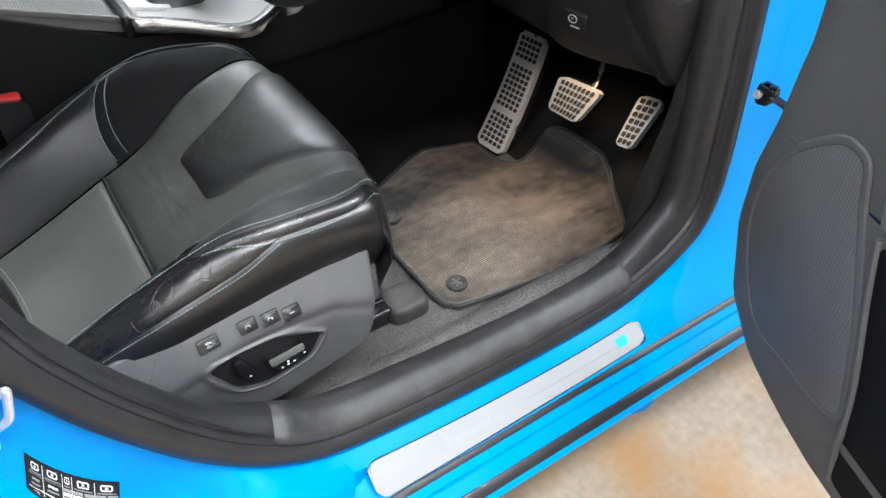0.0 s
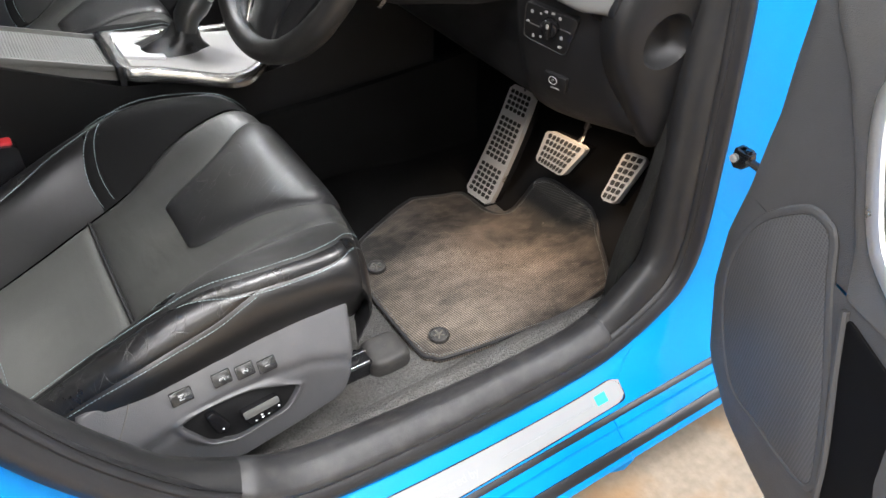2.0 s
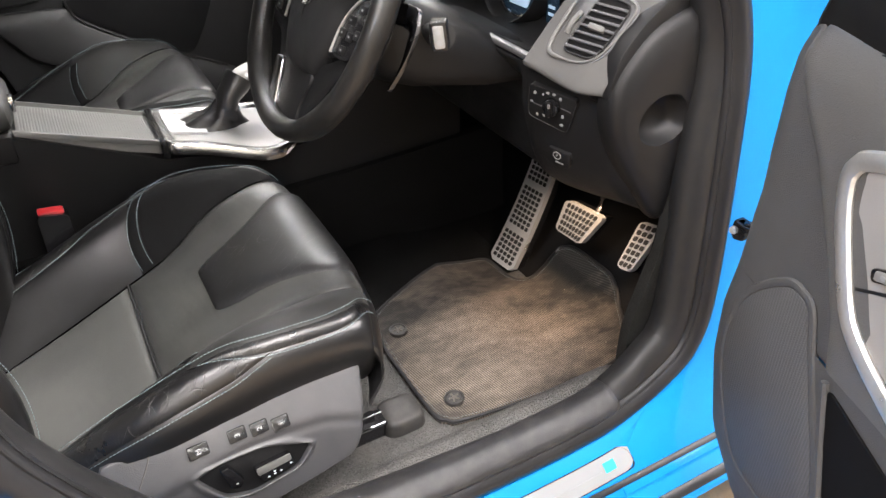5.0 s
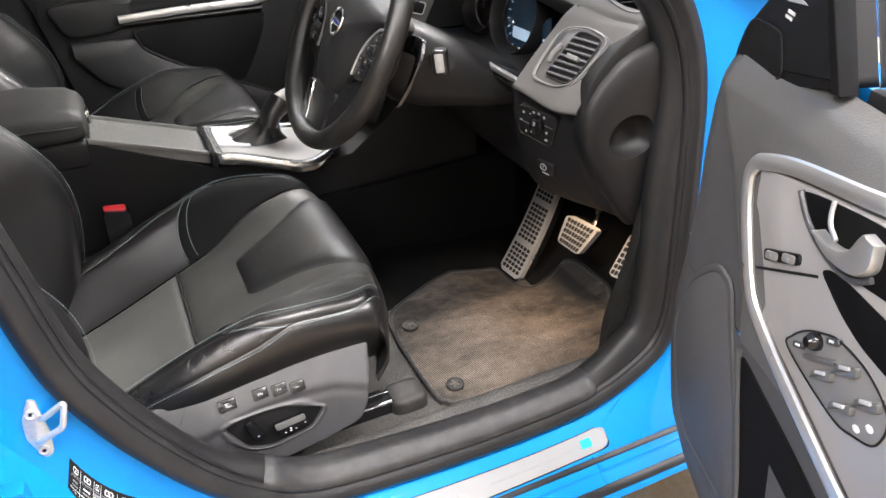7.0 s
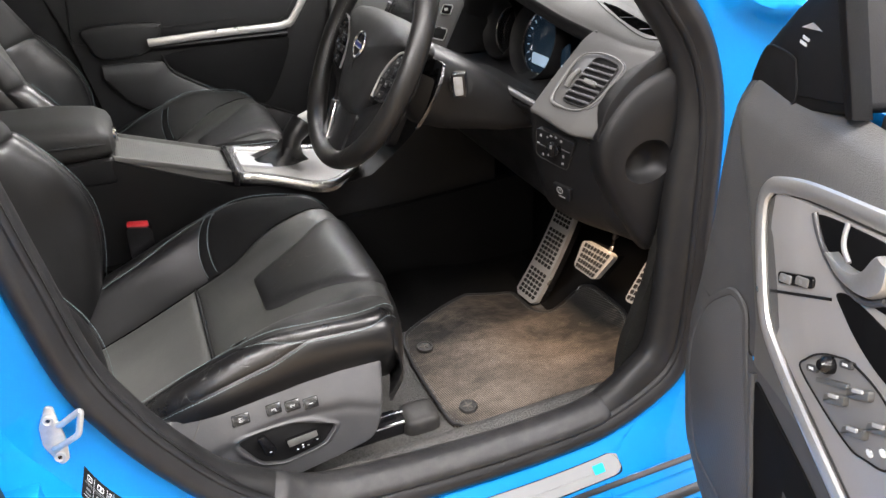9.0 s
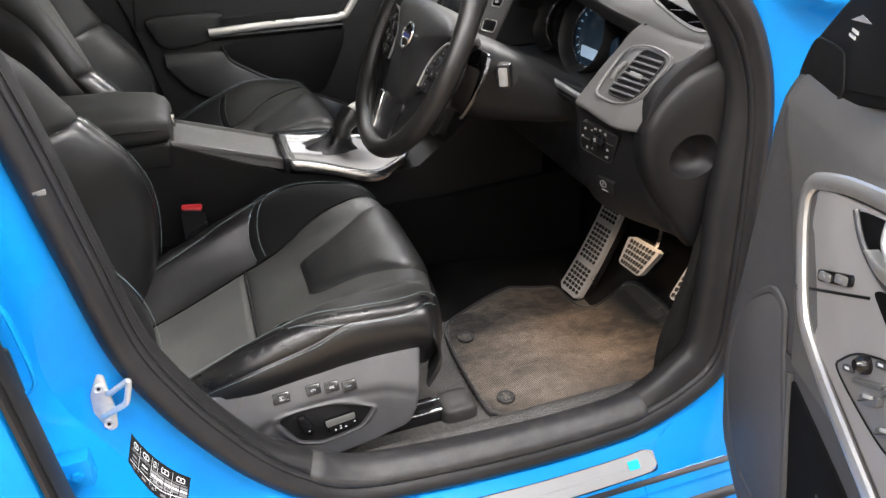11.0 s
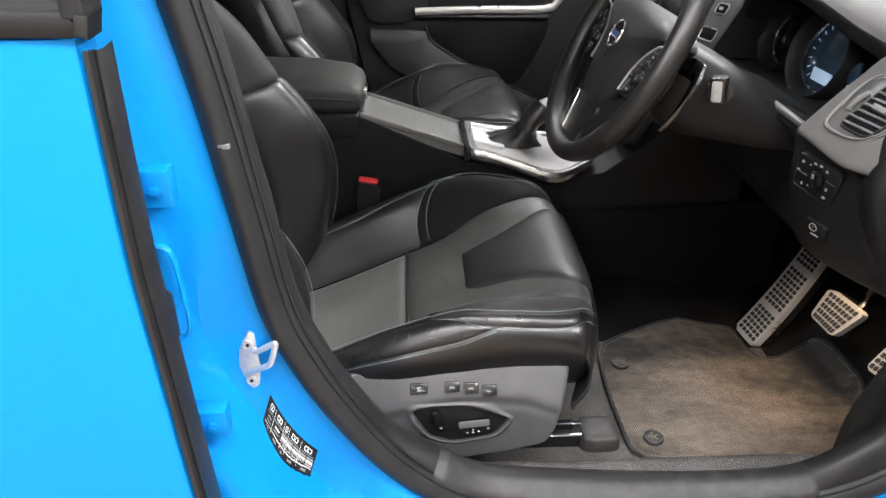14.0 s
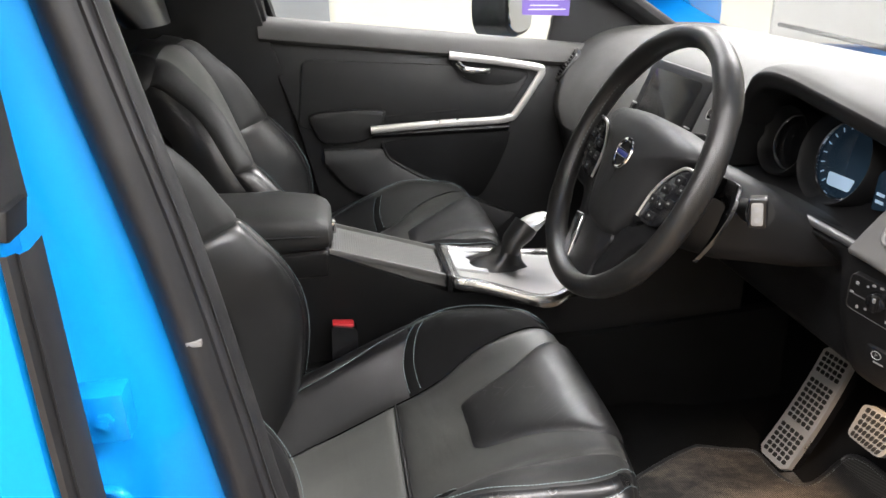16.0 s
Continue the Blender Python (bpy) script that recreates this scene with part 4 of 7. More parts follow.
        soft = 0.5 * (u + math.sqrt(u * u + 0.005 ** 2))
        return 0.24 * max(u, -0.11) - 0.42 * soft - 0.0025 * math.exp(-((u + 0.011) / 0.007) ** 2) + 0.003

    def relief(a, b, k):
        """The same with a lip round the recess."""
        return ground(a, b) + 0.0040 * math.exp(-((k - 0.955) / 0.05) ** 2)

    rings = [[face(a, b, -0.06) for a, b in outer], [face(a, b, -0.020 + relief(a, b, 0)) for a, b in outer]]
    for k, drop in ((0.0, 0.006), (0.012, 0.0022), (0.03, 0.0004), (0.06, 0.0)) + tuple((q, 0.0) for q in np.linspace(0.10, 0.98, 30)) + ((0.99, 0.0012), (1.0, 0.005), (1.005, 0.012)):
        rings.append([face(*(p0 + (q0 - p0) * k), relief(*(p0 + (q0 - p0) * k), k) - drop) for p0, q0 in zip(outer, inner)])
    tp = part("side_panel", grid(rings, False, True), PLASTIC_GREY, t, "scuffed grey grained plastic seat side panel", 60)
    part("panel_joint", tube([face(a, b, relief(a, b, 0.3) + 0.0002) for a, b in ((-0.545, 0.049), (-0.552, 0.036), (-0.566, 0.016), (-0.572, 0.0))], 0.0007, 6), DUSTY, tp, "pale joint across the panel's rear end")
    if side < 0:
        def low(a, b, w=0.0):
            return face(a, b, w + 0.24 * (b - 0.015) + 0.001)

        part("control_recess", slab(rec, low, -0.012, -0.004, 0.0008), BLACKSOFT, tp, "black recess round the seat switches")
        part("backrest_switch", slab(rounded([(-0.478, 0.000), (-0.466, 0.002), (-0.452, -0.024), (-0.460, -0.034), (-0.470, -0.030)], 0.004, 3), low, -0.004, 0.008, 0.003), BLACK, tp, "black backrest switch")
        part("cushion_switch", slab(rounded([(-0.440, -0.016), (-0.392, -0.012), (-0.388, -0.030), (-0.432, -0.037)], 0.005, 3), low, -0.004, 0.010, 0.003), BLACK, tp, "grey seat adjuster switch")
        part("switch_cap", slab(rounded([(-0.438, -0.015), (-0.393, -0.011), (-0.392, -0.021), (-0.436, -0.026)], 0.003, 3), low, 0.0100, 0.0122, 0.001), RIBBED, tp, "silver switch edge")
        for a, b in ((-0.424, -0.033), (-0.416, -0.032), (-0.408, -0.031), (-0.416, -0.028), (-0.394, -0.026), (-0.462, -0.025)):
            part("switch_mark", slab(ellipse(0.0016, 0.0010, 10, a, b), low, 0.004, 0.0106 if a > -0.45 else 0.0084, 0.0002), WHITE, tp, "white switch symbol")
        for k, (a, b) in enumerate(((-0.493, 0.034), (-0.446, 0.036), (-0.419, 0.034), (-0.393, 0.030))):
            w = 0.0125 if k == 0 else 0.0110
            btn = part("memory_button", slab(rounded([(a - w, b - 0.0075), (a + w, b - 0.0065), (a + w, b + 0.0085), (a - w, b + 0.0075)], 0.002, 3), lambda p, q, w, a=a, b=b: face(p, q, w + ground(a, b + 0.004) - 0.31 * (q - b - 0.004)), -0.010, 0.0030, 0.001), BLACK, tp, "black seat memory button")
            text_mark(("M", "3", "2", "1")[k], lambda p, q, w: face(p, q, w + ground(a, b + 0.004) - 0.31 * (q - b - 0.004)), a, b, 0.009, 0.0034, btn, SOFT_PRINT, quarter=1)
    return t


seat(-0.385, -1, "black leather and nubuck driver's seat with pale stitching")
seat(0.365, 1, "black leather and nubuck passenger seat with pale stitching")

# ---- belt buckle ----
buckle = thing("seat_belt_buckle", (-0.585, -0.125, 0.42), "black seat belt buckle with a red release button", "belt buckle")
part("housing", slab(rounded([(-0.610, 0.42), (-0.560, 0.42), (-0.558, 0.580), (-0.603, 0.588)], 0.008), lambda a, b, w: V(a, -0.127 + w + (b - 0.5) * 0.1, b), -0.016, 0.016, 0.006), BLACK, buckle)
part("release_button", slab(rounded([(-0.601, -0.010), (-0.563, -0.010), (-0.563, 0.010), (-0.601, 0.010)], 0.005), lambda a, b, w: V(a, -0.118 + b, 0.581 - 0.12 * (a + 0.58) + w), 0.0, 0.007, 0.002), RED, buckle, "bright red release button")

# ---- pedals ----
def pedal(name, corners, label, cols, rows_, skip=(), bow=0.0):
    """A metal plate with rubber studs; corners bottom-left, bottom-right, top-right, top-left as the driver sees them."""
    bl, br, tr, tl = (Vector(c) for c in corners)
    t = thing(name, (bl + br) / 2, label, "pedal", "pedals")
    normal = (br - bl).cross(tl - bl).normalized()

    def at(s, k, w=0.0):
        low, high = bl.lerp(br, s), tl.lerp(tr, s)
        return low.lerp(high, k) + normal * (w - bow * 4 * k * (1 - k))

    size = ((br - bl).length + (tr - tl).length) / 2, ((tl - bl).length + (tr - br).length) / 2
    edge = []
    r = 0.011
    for cs, ck, a0 in ((0, 0, math.pi), (1, 0, 1.5 * math.pi), (1, 1, 0), (0, 1, 0.5 * math.pi)):
        for a in np.linspace(a0, a0 + math.pi / 2, 6):
            edge.append((abs(cs - r / size[0]) + r / size[0] * math.cos(a), abs(ck - r / size[1]) + r / size[1] * math.sin(a)))
        if bow and (cs, ck) in ((1, 0), (0, 1)):
            edge += [(cs, k if cs else 1 - k) for k in np.linspace(0.1, 0.9, 9)]
    cols_ = np.linspace(0, 1, 25)

    def span(k):
        """How far the plate reaches to each side at k, its corners rounded."""
        e = min(k, 1 - k) * size[1]
        return 0.0 if e > r else (r - math.sqrt(max(0.0, r * r - (r - e) ** 2))) / size[0]

    sheet = []
    for w0 in (-0.009, 0.003):
        sheet.append([[at(span(k), k, w0) if j == 0 else at(1 - span(k), k, w0) if j == 5 else at(span(k) + (1 - 2 * span(k)) * j / 5, k, w0) for j in range(6)] for k in cols_])
    rows_p = [a + b[::-1] for a, b in zip(sheet[1], sheet[0])]
    part("plate", grid(rows_p, False, True, True), ALU, t, "satin aluminium plate")
    part("backing", grid([[at(0.06 + 0.88 * s, 0.02 + 0.96 * k, w) for s, w in ((0, -0.0095), (1, -0.0095), (1, -0.03), (0, -0.03))] for k in cols_], False, True, True), BLACK, t)
    for j in range(rows_):
        if j in skip:
            continue
        for i in range(cols):
            s, k = 0.09 + 0.82 * (i + 0.5) / cols, 0.035 + 0.93 * (j + 0.5) / rows_
            a, b = 0.82 / cols * 0.36, 0.93 / rows_ * 0.37
            outline = [(s + a * math.copysign(abs(math.cos(q)) ** 0.55, math.cos(q)), k + b * math.copysign(abs(math.sin(q)) ** 0.55, math.sin(q))) for q in np.linspace(0, 2 * math.pi, 10, endpoint=False)]
            part("stud", slab(outline, at, 0.0025, 0.0048, 0.0), BLACKRUB, t)
    return t


pedal("footrest", [(0.174, -0.250, 0.304), (0.181, -0.324, 0.306), (0.300, -0.292, 0.505), (0.296, -0.222, 0.500)], "bowed aluminium footrest with black rubber studs", 5, 20, (6, 15), 0.007)
brake = pedal("brake_pedal", [(0.240, -0.378, 0.424), (0.243, -0.450, 0.428), (0.264, -0.482, 0.498), (0.259, -0.380, 0.486)], "aluminium brake pedal with black rubber studs", 8, 5)
part("pedal_arm", tube([V(0.27, -0.43, 0.46), V(0.275, -0.455, 0.50), V(0.265, -0.475, 0.56), V(0.30, -0.48, 0.66)], 0.006, 8), CHROME_DARK, brake, "dark steel pedal arm")
pedal("accelerator_pedal", [(0.251, -0.540, 0.432), (0.254, -0.572, 0.438), (0.303, -0.582, 0.520), (0.298, -0.536, 0.511)], "aluminium accelerator pedal with black rubber studs", 3, 7)

# ---- dashboard ----
DASH_KEYS = [-0.708, -0.66, -0.60, -0.54, -0.47, -0.35, -0.30, -0.26, -0.238, -0.225]
CREASE = [(0.126, 0.968), (0.102, 0.970), (0.086, 0.980), (0.068, 0.992), (0.055, 1.008), (0.05, 1.026), (0.05, 1.028), (0.05, 1.018), (0.052, 0.990), (0.055, 0.94)]


def crease(y):
    """The front edge of the dashboard's top, smoothed along y."""
    out = np.zeros(2)
    for d, g in ((-0.016, 0.15), (-0.008, 0.22), (0, 0.26), (0.008, 0.22), (0.016, 0.15)):
        out += g * np.array([np.interp(y + d, DASH_KEYS, [c[i] for c in CREASE]) for i in (0, 1)])
    return out


dash = thing("dashboard", (0.1, 0, 0.65), "charcoal soft-touch dashboard with pale-edged air vents", "dashboard")
ys = np.concatenate([np.linspace(-0.705, -0.30, 30), np.linspace(-0.29, -0.225, 10)])
rows = []
for y in ys:
    cx, cz = crease(y)
    top = 0.972 + 0.008 * math.cos(y * 2)
    rise = max(cz - 0.975, 0)
    roll = 0.012 * smooth(-0.46, -0.58, y)
    prof = [(0.62, 0.950), (0.48, top), (0.34, top + 0.2 * rise + 0.5 * roll), (0.20, top + 0.006 + 0.75 * rise + roll) if cz > 0.95 else (0.20, 0.968), (cx + 0.048, max(cz + 0.004, top + 0.75 * rise) + 0.4 * roll if cz > 0.95 else 0.955), (cx + 0.014, cz + 0.002), (cx, cz - 0.006)]
    rows.append([V(x, y, z) for x, z in spline(prof, 36)])
top_rows = rows


def dash_z(x, y):
    """The height of the dashboard's top at x, y."""
    k = min(max(int(np.searchsorted(ys, y)), 1), len(ys) - 1)
    f = min(max((y - ys[k - 1]) / (ys[k] - ys[k - 1]), 0.0), 1.0)
    lo, hi = (float(np.interp(x, [p.x for p in r[::-1]], [p.z for p in r[::-1]])) for r in top_rows[k - 1:k + 1])
    return lo + (hi - lo) * f


part("top_pad", grid(rows), DASHTOP, dash, "grained charcoal dashboard top")
# centre and passenger side
mid = [(0.62, 0.950), (0.48, 0.975), (0.32, 0.983), (0.20, 0.978), (0.12, 0.955), (0.065, 0.91), (0.03, 0.855), (0.015, 0.80), (0.02, 0.755)]
part("passenger_pad", grid([[V(x + (0.02 * smooth(0.55, 0.71, y)), y, z) for x, z in spline(mid, 36)] for y in np.linspace(-0.226, 0.706, 30)]), DASHTOP, dash)
low = [(0.02, 0.752), (0.022, 0.735), (0.035, 0.68), (0.08, 0.58), (0.16, 0.54), (0.30, 0.54)]
part("glovebox", grid([[V(x + 0.008 + (0.02 * smooth(0.55, 0.71, y)), y, z) for x, z in spline(low, 20)] for y in np.linspace(0.10, 0.706, 16)]), PLASTIC, dash, "black glovebox front")


# instrument recess
def lip(y):
    """The lower edge of the upper fascia."""
    return 0.002 + 0.014 * smooth(-0.60, -0.70, y), 0.872 - 0.014 * smooth(-0.58, -0.69, y)


rows = []
for y in np.linspace(-0.598, -0.226, 30):
    cx, cz = crease(y)
    lx, lz = lip(y)
    prof = [(cx + 0.010, cz - 0.030), (cx + 0.03, cz - 0.036), (0.13, min(cz - 0.045, 0.972)), (0.155, min(cz - 0.07, 0.945)), (0.150, 0.89), (0.125, 0.862), (0.06, 0.858), (lx + 0.01, lz + 0.004)]
    rows.append([V(x, y, z) for x, z in spline(prof, 26)])
part("instrument_recess", grid(rows), BLACKSOFT, dash, "matt black instrument hood")
rows = []
for y in np.linspace(-0.604, -0.226, 34):
    cx, cz = crease(y)
    rows.append([V(x, y, z) for x, z in spline([(cx + 0.003, cz - 0.0045), (cx + 0.0, cz - 0.007), (cx - 0.001, cz - 0.013), (cx + 0.003, cz - 0.024), (cx + 0.008, cz - 0.030), (cx + 0.016, cz - 0.032)], 14)])
part("hood_brow", grid(rows), PLASTIC, dash, "dark brow along the front of the hood")
for y in (-0.600, -0.224):
    cx, cz = crease(y)
    part("recess_wall", slab([(cx, cz - 0.004), (0.16, min(cz - 0.03, 0.96)), (0.16, 0.86), (0.01, 0.862)], lambda a, b, w, y=y: V(a, y + w, b), -0.004, 0.004, 0.0), BLACKSOFT if y < -0.5 else PLASTIC, dash)
part("fascia_lip", tube([V(lip(y)[0] + 0.004, y, lip(y)[1]) for y in np.linspace(-0.60, -0.24, 20)], 0.0055, 10), PLASTIC_GREY, dash, "satin edge below the instruments")


def dial(yc, zc, r, face_mat, label):
    at = plane_map((0.128, yc, zc), (0.06, -1, 0), (0.25, 0, 1))
    o = part("gauge", slab(ellipse(r, r, 40), at, -0.01, 0.0, 0.001), face_mat, dash, label)
    part("bezel", tube([at(r * math.cos(a), r * math.sin(a), 0.004) for a in np.linspace(0, 2 * math.pi, 48, endpoint=False)], 0.003, 8, True), CHROME, o, "chrome gauge ring")
    part("gauge_tube", grid([[at(q * math.cos(a), q * math.sin(a), w) for a in np.linspace(0, 2 * math.pi, 48, endpoint=False)] for q, w in ((r + 0.001, -0.004), (r + 0.003, 0.010), (r + 0.007, 0.026), (r + 0.010, 0.029), (r + 0.012, 0.026), (r + 0.012, -0.004))], False, True), BLACKSOFT, o, "black tube round the gauge")
    return o, at


g1, at1 = dial(-0.395, 0.910, 0.055, SCREEN_BLUE, "blue-lit round speed gauge")
for k in range(17):
    a = radians(230 - k * 17)
    part("tick", slab([(0.044 * math.cos(a - 0.012), 0.044 * math.sin(a - 0.012)), (0.050 * math.cos(a - 0.012), 0.050 * math.sin(a - 0.012)), (0.050 * math.cos(a + 0.012), 0.050 * math.sin(a + 0.012)), (0.044 * math.cos(a + 0.012), 0.044 * math.sin(a + 0.012))], at1, 0.0, 0.0012, 0.0), WHITE_LIT, g1)
part("readout", slab(rounded([(-0.022, -0.040), (0.020, -0.040), (0.024, -0.022), (-0.026, -0.022)], 0.004), at1, 0.0, 0.0015, 0.0), WHITE_LIT, g1, "pale lit readout")
dial(-0.275, 0.905, 0.042, BLACK, "dark round gauge")
part("side_display", slab(rounded([(-0.495, 0.872), (-0.468, 0.866), (-0.470, 0.915), (-0.490, 0.93)], 0.005), lambda a, b, w: V(0.118 - w, a, b), 0.0, 0.003, 0.0), SCREEN_BLUE, dash, "small blue-lit side display")
for b in (0.878, 0.888):
    part("display_mark", slab([(-0.488, b), (-0.474, b), (-0.474, b + 0.004), (-0.488, b + 0.004)], lambda a, c, w: V(0.1145 - w, a, c), 0.0, 0.001, 0.0), WHITE_LIT, dash)

# vent fascia at the outer end
rows = []
for y in np.linspace(-0.701, -0.598, 24):
    cx, cz = crease(y)
    lx, lz = lip(y)
    face_x = [0.034 - 0.347 * (y + 0.648) + 0.889 * (z - 0.912) for z in (0.945, 0.925, 0.90, 0.88)]
    tuck = 0.012 * smooth(-0.672, -0.701, y)
    bottom = face_x[3] - 0.6 * (0.88 - lz) + 0.004
    face_x = [q + tuck * k for q, k in zip(face_x, (0.3, 0.5, 0.8, 1.0))]
    bottom += tuck
    prof = [(cx, cz - 0.004), (0.5 * (cx + face_x[0]) + 0.002, 0.5 * (cz + 0.945) + 0.002), (face_x[0] + 0.003, 0.945), (face_x[1] + 0.001, 0.925), (face_x[2] + 0.001, 0.90), (face_x[3] + 0.002, 0.88), (bottom, lz + 0.004), (bottom + 0.003, lz - 0.002), (bottom + 0.016, lz - 0.005)]
    rows.append([V(x, y, z) for x, z in spline(prof, 30)])
part("vent_fascia", grid(rows), PLASTIC_DASH, dash, "charcoal fascia round the side vent")
VN = Vector((-0.72, -0.25, 0.64)).normalized()
VX = Vector((0.328, -0.945, 0)).normalized()


def vent(origin, vx, vn, label):
    face = plane_map(origin, vx, vn.cross(vx))
    rim = spline([(-0.036, -0.026), (-0.012, -0.034), (0.014, -0.032), (0.032, -0.018), (0.044, 0.010), (0.050, 0.040), (0.036, 0.052), (0.004, 0.056), (-0.024, 0.046), (-0.034, 0.012)], 64, True)
    t = part("air_vent", slab([tuple(q) for q in offset2d(rim, -0.002)], face, -0.03, 0.0005, 0.001), PLASTIC_GREY, dash, label)
    # paler than the fascia and thicker lower left, for the rim's highlight
    part("vent_rim", tube([face(a, b, 0.0024) for a, b in offset2d(rim, 0.001)], [0.0012 + 0.0014 * smooth(0.0, -0.034, a) * smooth(0.05, 0.02, b) for a, b in rim], 8, True), RIBBED, t, "grey vent edge with its highlight put in as a paler colour")
    inner = spline([(-0.016, -0.020), (0.004, -0.025), (0.022, -0.024), (0.032, -0.008), (0.039, 0.018), (0.042, 0.040), (0.030, 0.046), (0.006, 0.048), (-0.003, 0.034), (-0.010, 0.006)], 64, True)
    # a flat black sheet stands for the dark inside of the duct
    part("vent_duct_shade", slab([tuple(q) for q in inner], face, 0.0, 0.0032, 0.0005), BLACKSUEDE_AND_SHADE, t, "flat black sheet for the shaded vent opening")
    part("duct_edge", tube([face(a, b, 0.0036) for a, b in inner], 0.0012, 8, True), TRIM, t)
    for k in range(7):
        b = -0.017 + k * 0.0092
        half = [q for q in inner if abs(q[1] - b) < 0.004]
        lo, hi = (min(q[0] for q in half), max(q[0] for q in half)) if half else (-0.01, 0.03)
        part("slat", slab([(lo + 0.001, b - 0.0016), (hi - 0.001, b - 0.0016 - 0.002), (hi - 0.001, b + 0.0016 - 0.002), (lo + 0.001, b + 0.0016)], face, 0.0026, 0.0060, 0.0005), PLASTIC_GREY, t)
    part("slider", slab(rounded([(0.004, 0.007), (0.024, 0.005), (0.024, 0.012), (0.004, 0.014)], 0.002), face, 0.003, 0.0095, 0.001), RIBBED, t, "silver vent slider")
    part("thumbwheel", tube([face(-0.022 + 0.0012 * k, -0.002 + 0.0045 * k, 0.002 + 0.004 * math.sin(math.pi * k / 6)) for k in range(7)], 0.0036, 8), RIBBED, t, "ribbed thumbwheel")
    return t


vent((0.036, -0.648, 0.912), VX, VN, "slanted air vent with dark slats")
vent((0.052, 0.650, 0.884), Vector((-0.095, -0.995, 0)).normalized(), Vector((-0.84, 0.08, 0.53)).normalized(), "air vent beside the passenger door")
# top demister slot beside the windscreen pillar
DM_FAR = spline([(0.136, -0.516), (0.153, -0.545), (0.158, -0.601), (0.161, -0.647), (0.156, -0.669), (0.140, -0.676)], 40)
DM_NEAR = spline([(0.134, -0.518), (0.124, -0.560), (0.122, -0.600), (0.122, -0.640), (0.126, -0.664), (0.136, -0.676)], 40)
DS_FAR = spline([(0.133, -0.548), (0.141, -0.573), (0.148, -0.624), (0.152, -0.655), (0.150, -0.668)], 40)
DS_NEAR = spline([(0.131, -0.550), (0.128, -0.580), (0.127, -0.606), (0.130, -0.645), (0.138, -0.668)], 40)


def on_dash(a, b, w=0.0):
    return V(a, b, dash_z(a, b) + w)


def dash_patch(near, far, w):
    """A thin plate that follows the dashboard's top between two edges."""
    ends = [[(n + (f - n) * k, h) for k, h in ((0.0, -0.004), (0.01, w), (0.25, w), (0.5, w), (0.75, w), (0.99, w), (1.0, -0.004))] for n, f in zip(near, far)]
    return grid([[on_dash(q[0], q[1], h) for q, h in r] for r in ends])


dm = part("demister_frame", dash_patch(DM_NEAR, DM_FAR, 0.0012), PLASTIC_DASH, dash, "grey frame of the demister outlet")
# the slot's depth is only a black sheet on the dashboard's top
part("demister_slot_shade", dash_patch(DS_NEAR, DS_FAR, 0.0020), HOLE_SHADE, dm, "flat black sheet for the shaded demister opening")
for k in (17, 28):
    p, q = DS_NEAR[k], DS_FAR[k]
    part("slot_divider", tube([on_dash(*(p + (q - p) * g), 0.0022) for g in np.linspace(0.02, 0.98, 6)], 0.0009, 6), PLASTIC_GREY, dm)


# lower panel with light switch
def low_x(y):
    return 0.004 + 0.048 * smooth(-0.56, -0.715, y) ** 1.3


rows = []
for y in np.linspace(-0.712, -0.10, 80):
    b = low_x(y)
    r = 0.045 * smooth(-0.576, -0.545, y)
    e = smooth(-0.685, -0.712, y) * 0.02
    lz = lip(y)[1]
    prof = [(b + 0.004 + e, lz - 0.006), (b + e, lz - 0.014), (b + 0.002 + e + r, 0.810), (b + 0.010 + e + r, 0.775), (b + 0.022 + e + r, 0.735), (b + 0.045 + e + 0.6 * r, 0.695), (b + 0.085, 0.668), (b + 0.15, 0.655), (0.40, 0.66)]
    rows.append([V(x, y, z) for x, z in spline(prof, 30)])
part("knee_panel", grid(rows), PLASTIC, dash, "black knee panel under the steering column")
SN = Vector((-0.9, -0.35, -0.2)).normalized()
SX = Vector((0.362, -0.932, 0)).normalized()
sw = plane_map(Vector((0.019, -0.622, 0.818)) + SN * 0.002, SX, SN.cross(SX))
lp = part("light_switch_panel", slab(rounded([(-0.031, 0.028), (0.038, 0.020), (0.021, -0.032), (-0.036, -0.020)], 0.008), sw, -0.01, 0.002, 0.001), BLACKSOFT, dash, "black light switch panel with white symbols")
part("panel_edge", tube([sw(a, b, 0.002) for a, b in rounded([(-0.031, 0.028), (0.038, 0.020), (0.021, -0.032), (-0.036, -0.020)], 0.008)], 0.0007, 6, True), TRIM, lp)
part("rotary_knob", slab(ellipse(0.0115, 0.0115, 24, 0.002, 0.004), sw, 0.0, 0.010, 0.002), BLACK, lp, "black rotary light switch")
part("knob_bar", slab(rounded([(-0.002, -0.006), (0.005, -0.007), (0.007, 0.014), (0.0, 0.015)], 0.002), sw, 0.009, 0.015, 0.002), PLASTIC, lp)
part("knob_tip", slab(rounded([(0.0025, 0.008), (0.0060, 0.008), (0.0066, 0.0138), (0.0030, 0.0140)], 0.001), sw, 0.0145, 0.0158, 0.0004), SILVER, lp)
for a, b, w, h in ((-0.023, 0.017, 0.0025, 0.003), (-0.029, 0.003, 0.003, 0.002), (-0.022, -0.015, 0.002, 0.003), (-0.012, -0.014, 0.002, 0.0024), (-0.011, 0.017, 0.0018, 0.0018), (-0.004, 0.021, 0.003, 0.0022), (0.005, 0.021, 0.003, 0.0022), (0.014, 0.017, 0.0025, 0.0028), (0.016, -0.008, 0.0025, 0.003), (0.014, -0.021, 0.0035, 0.0024)):
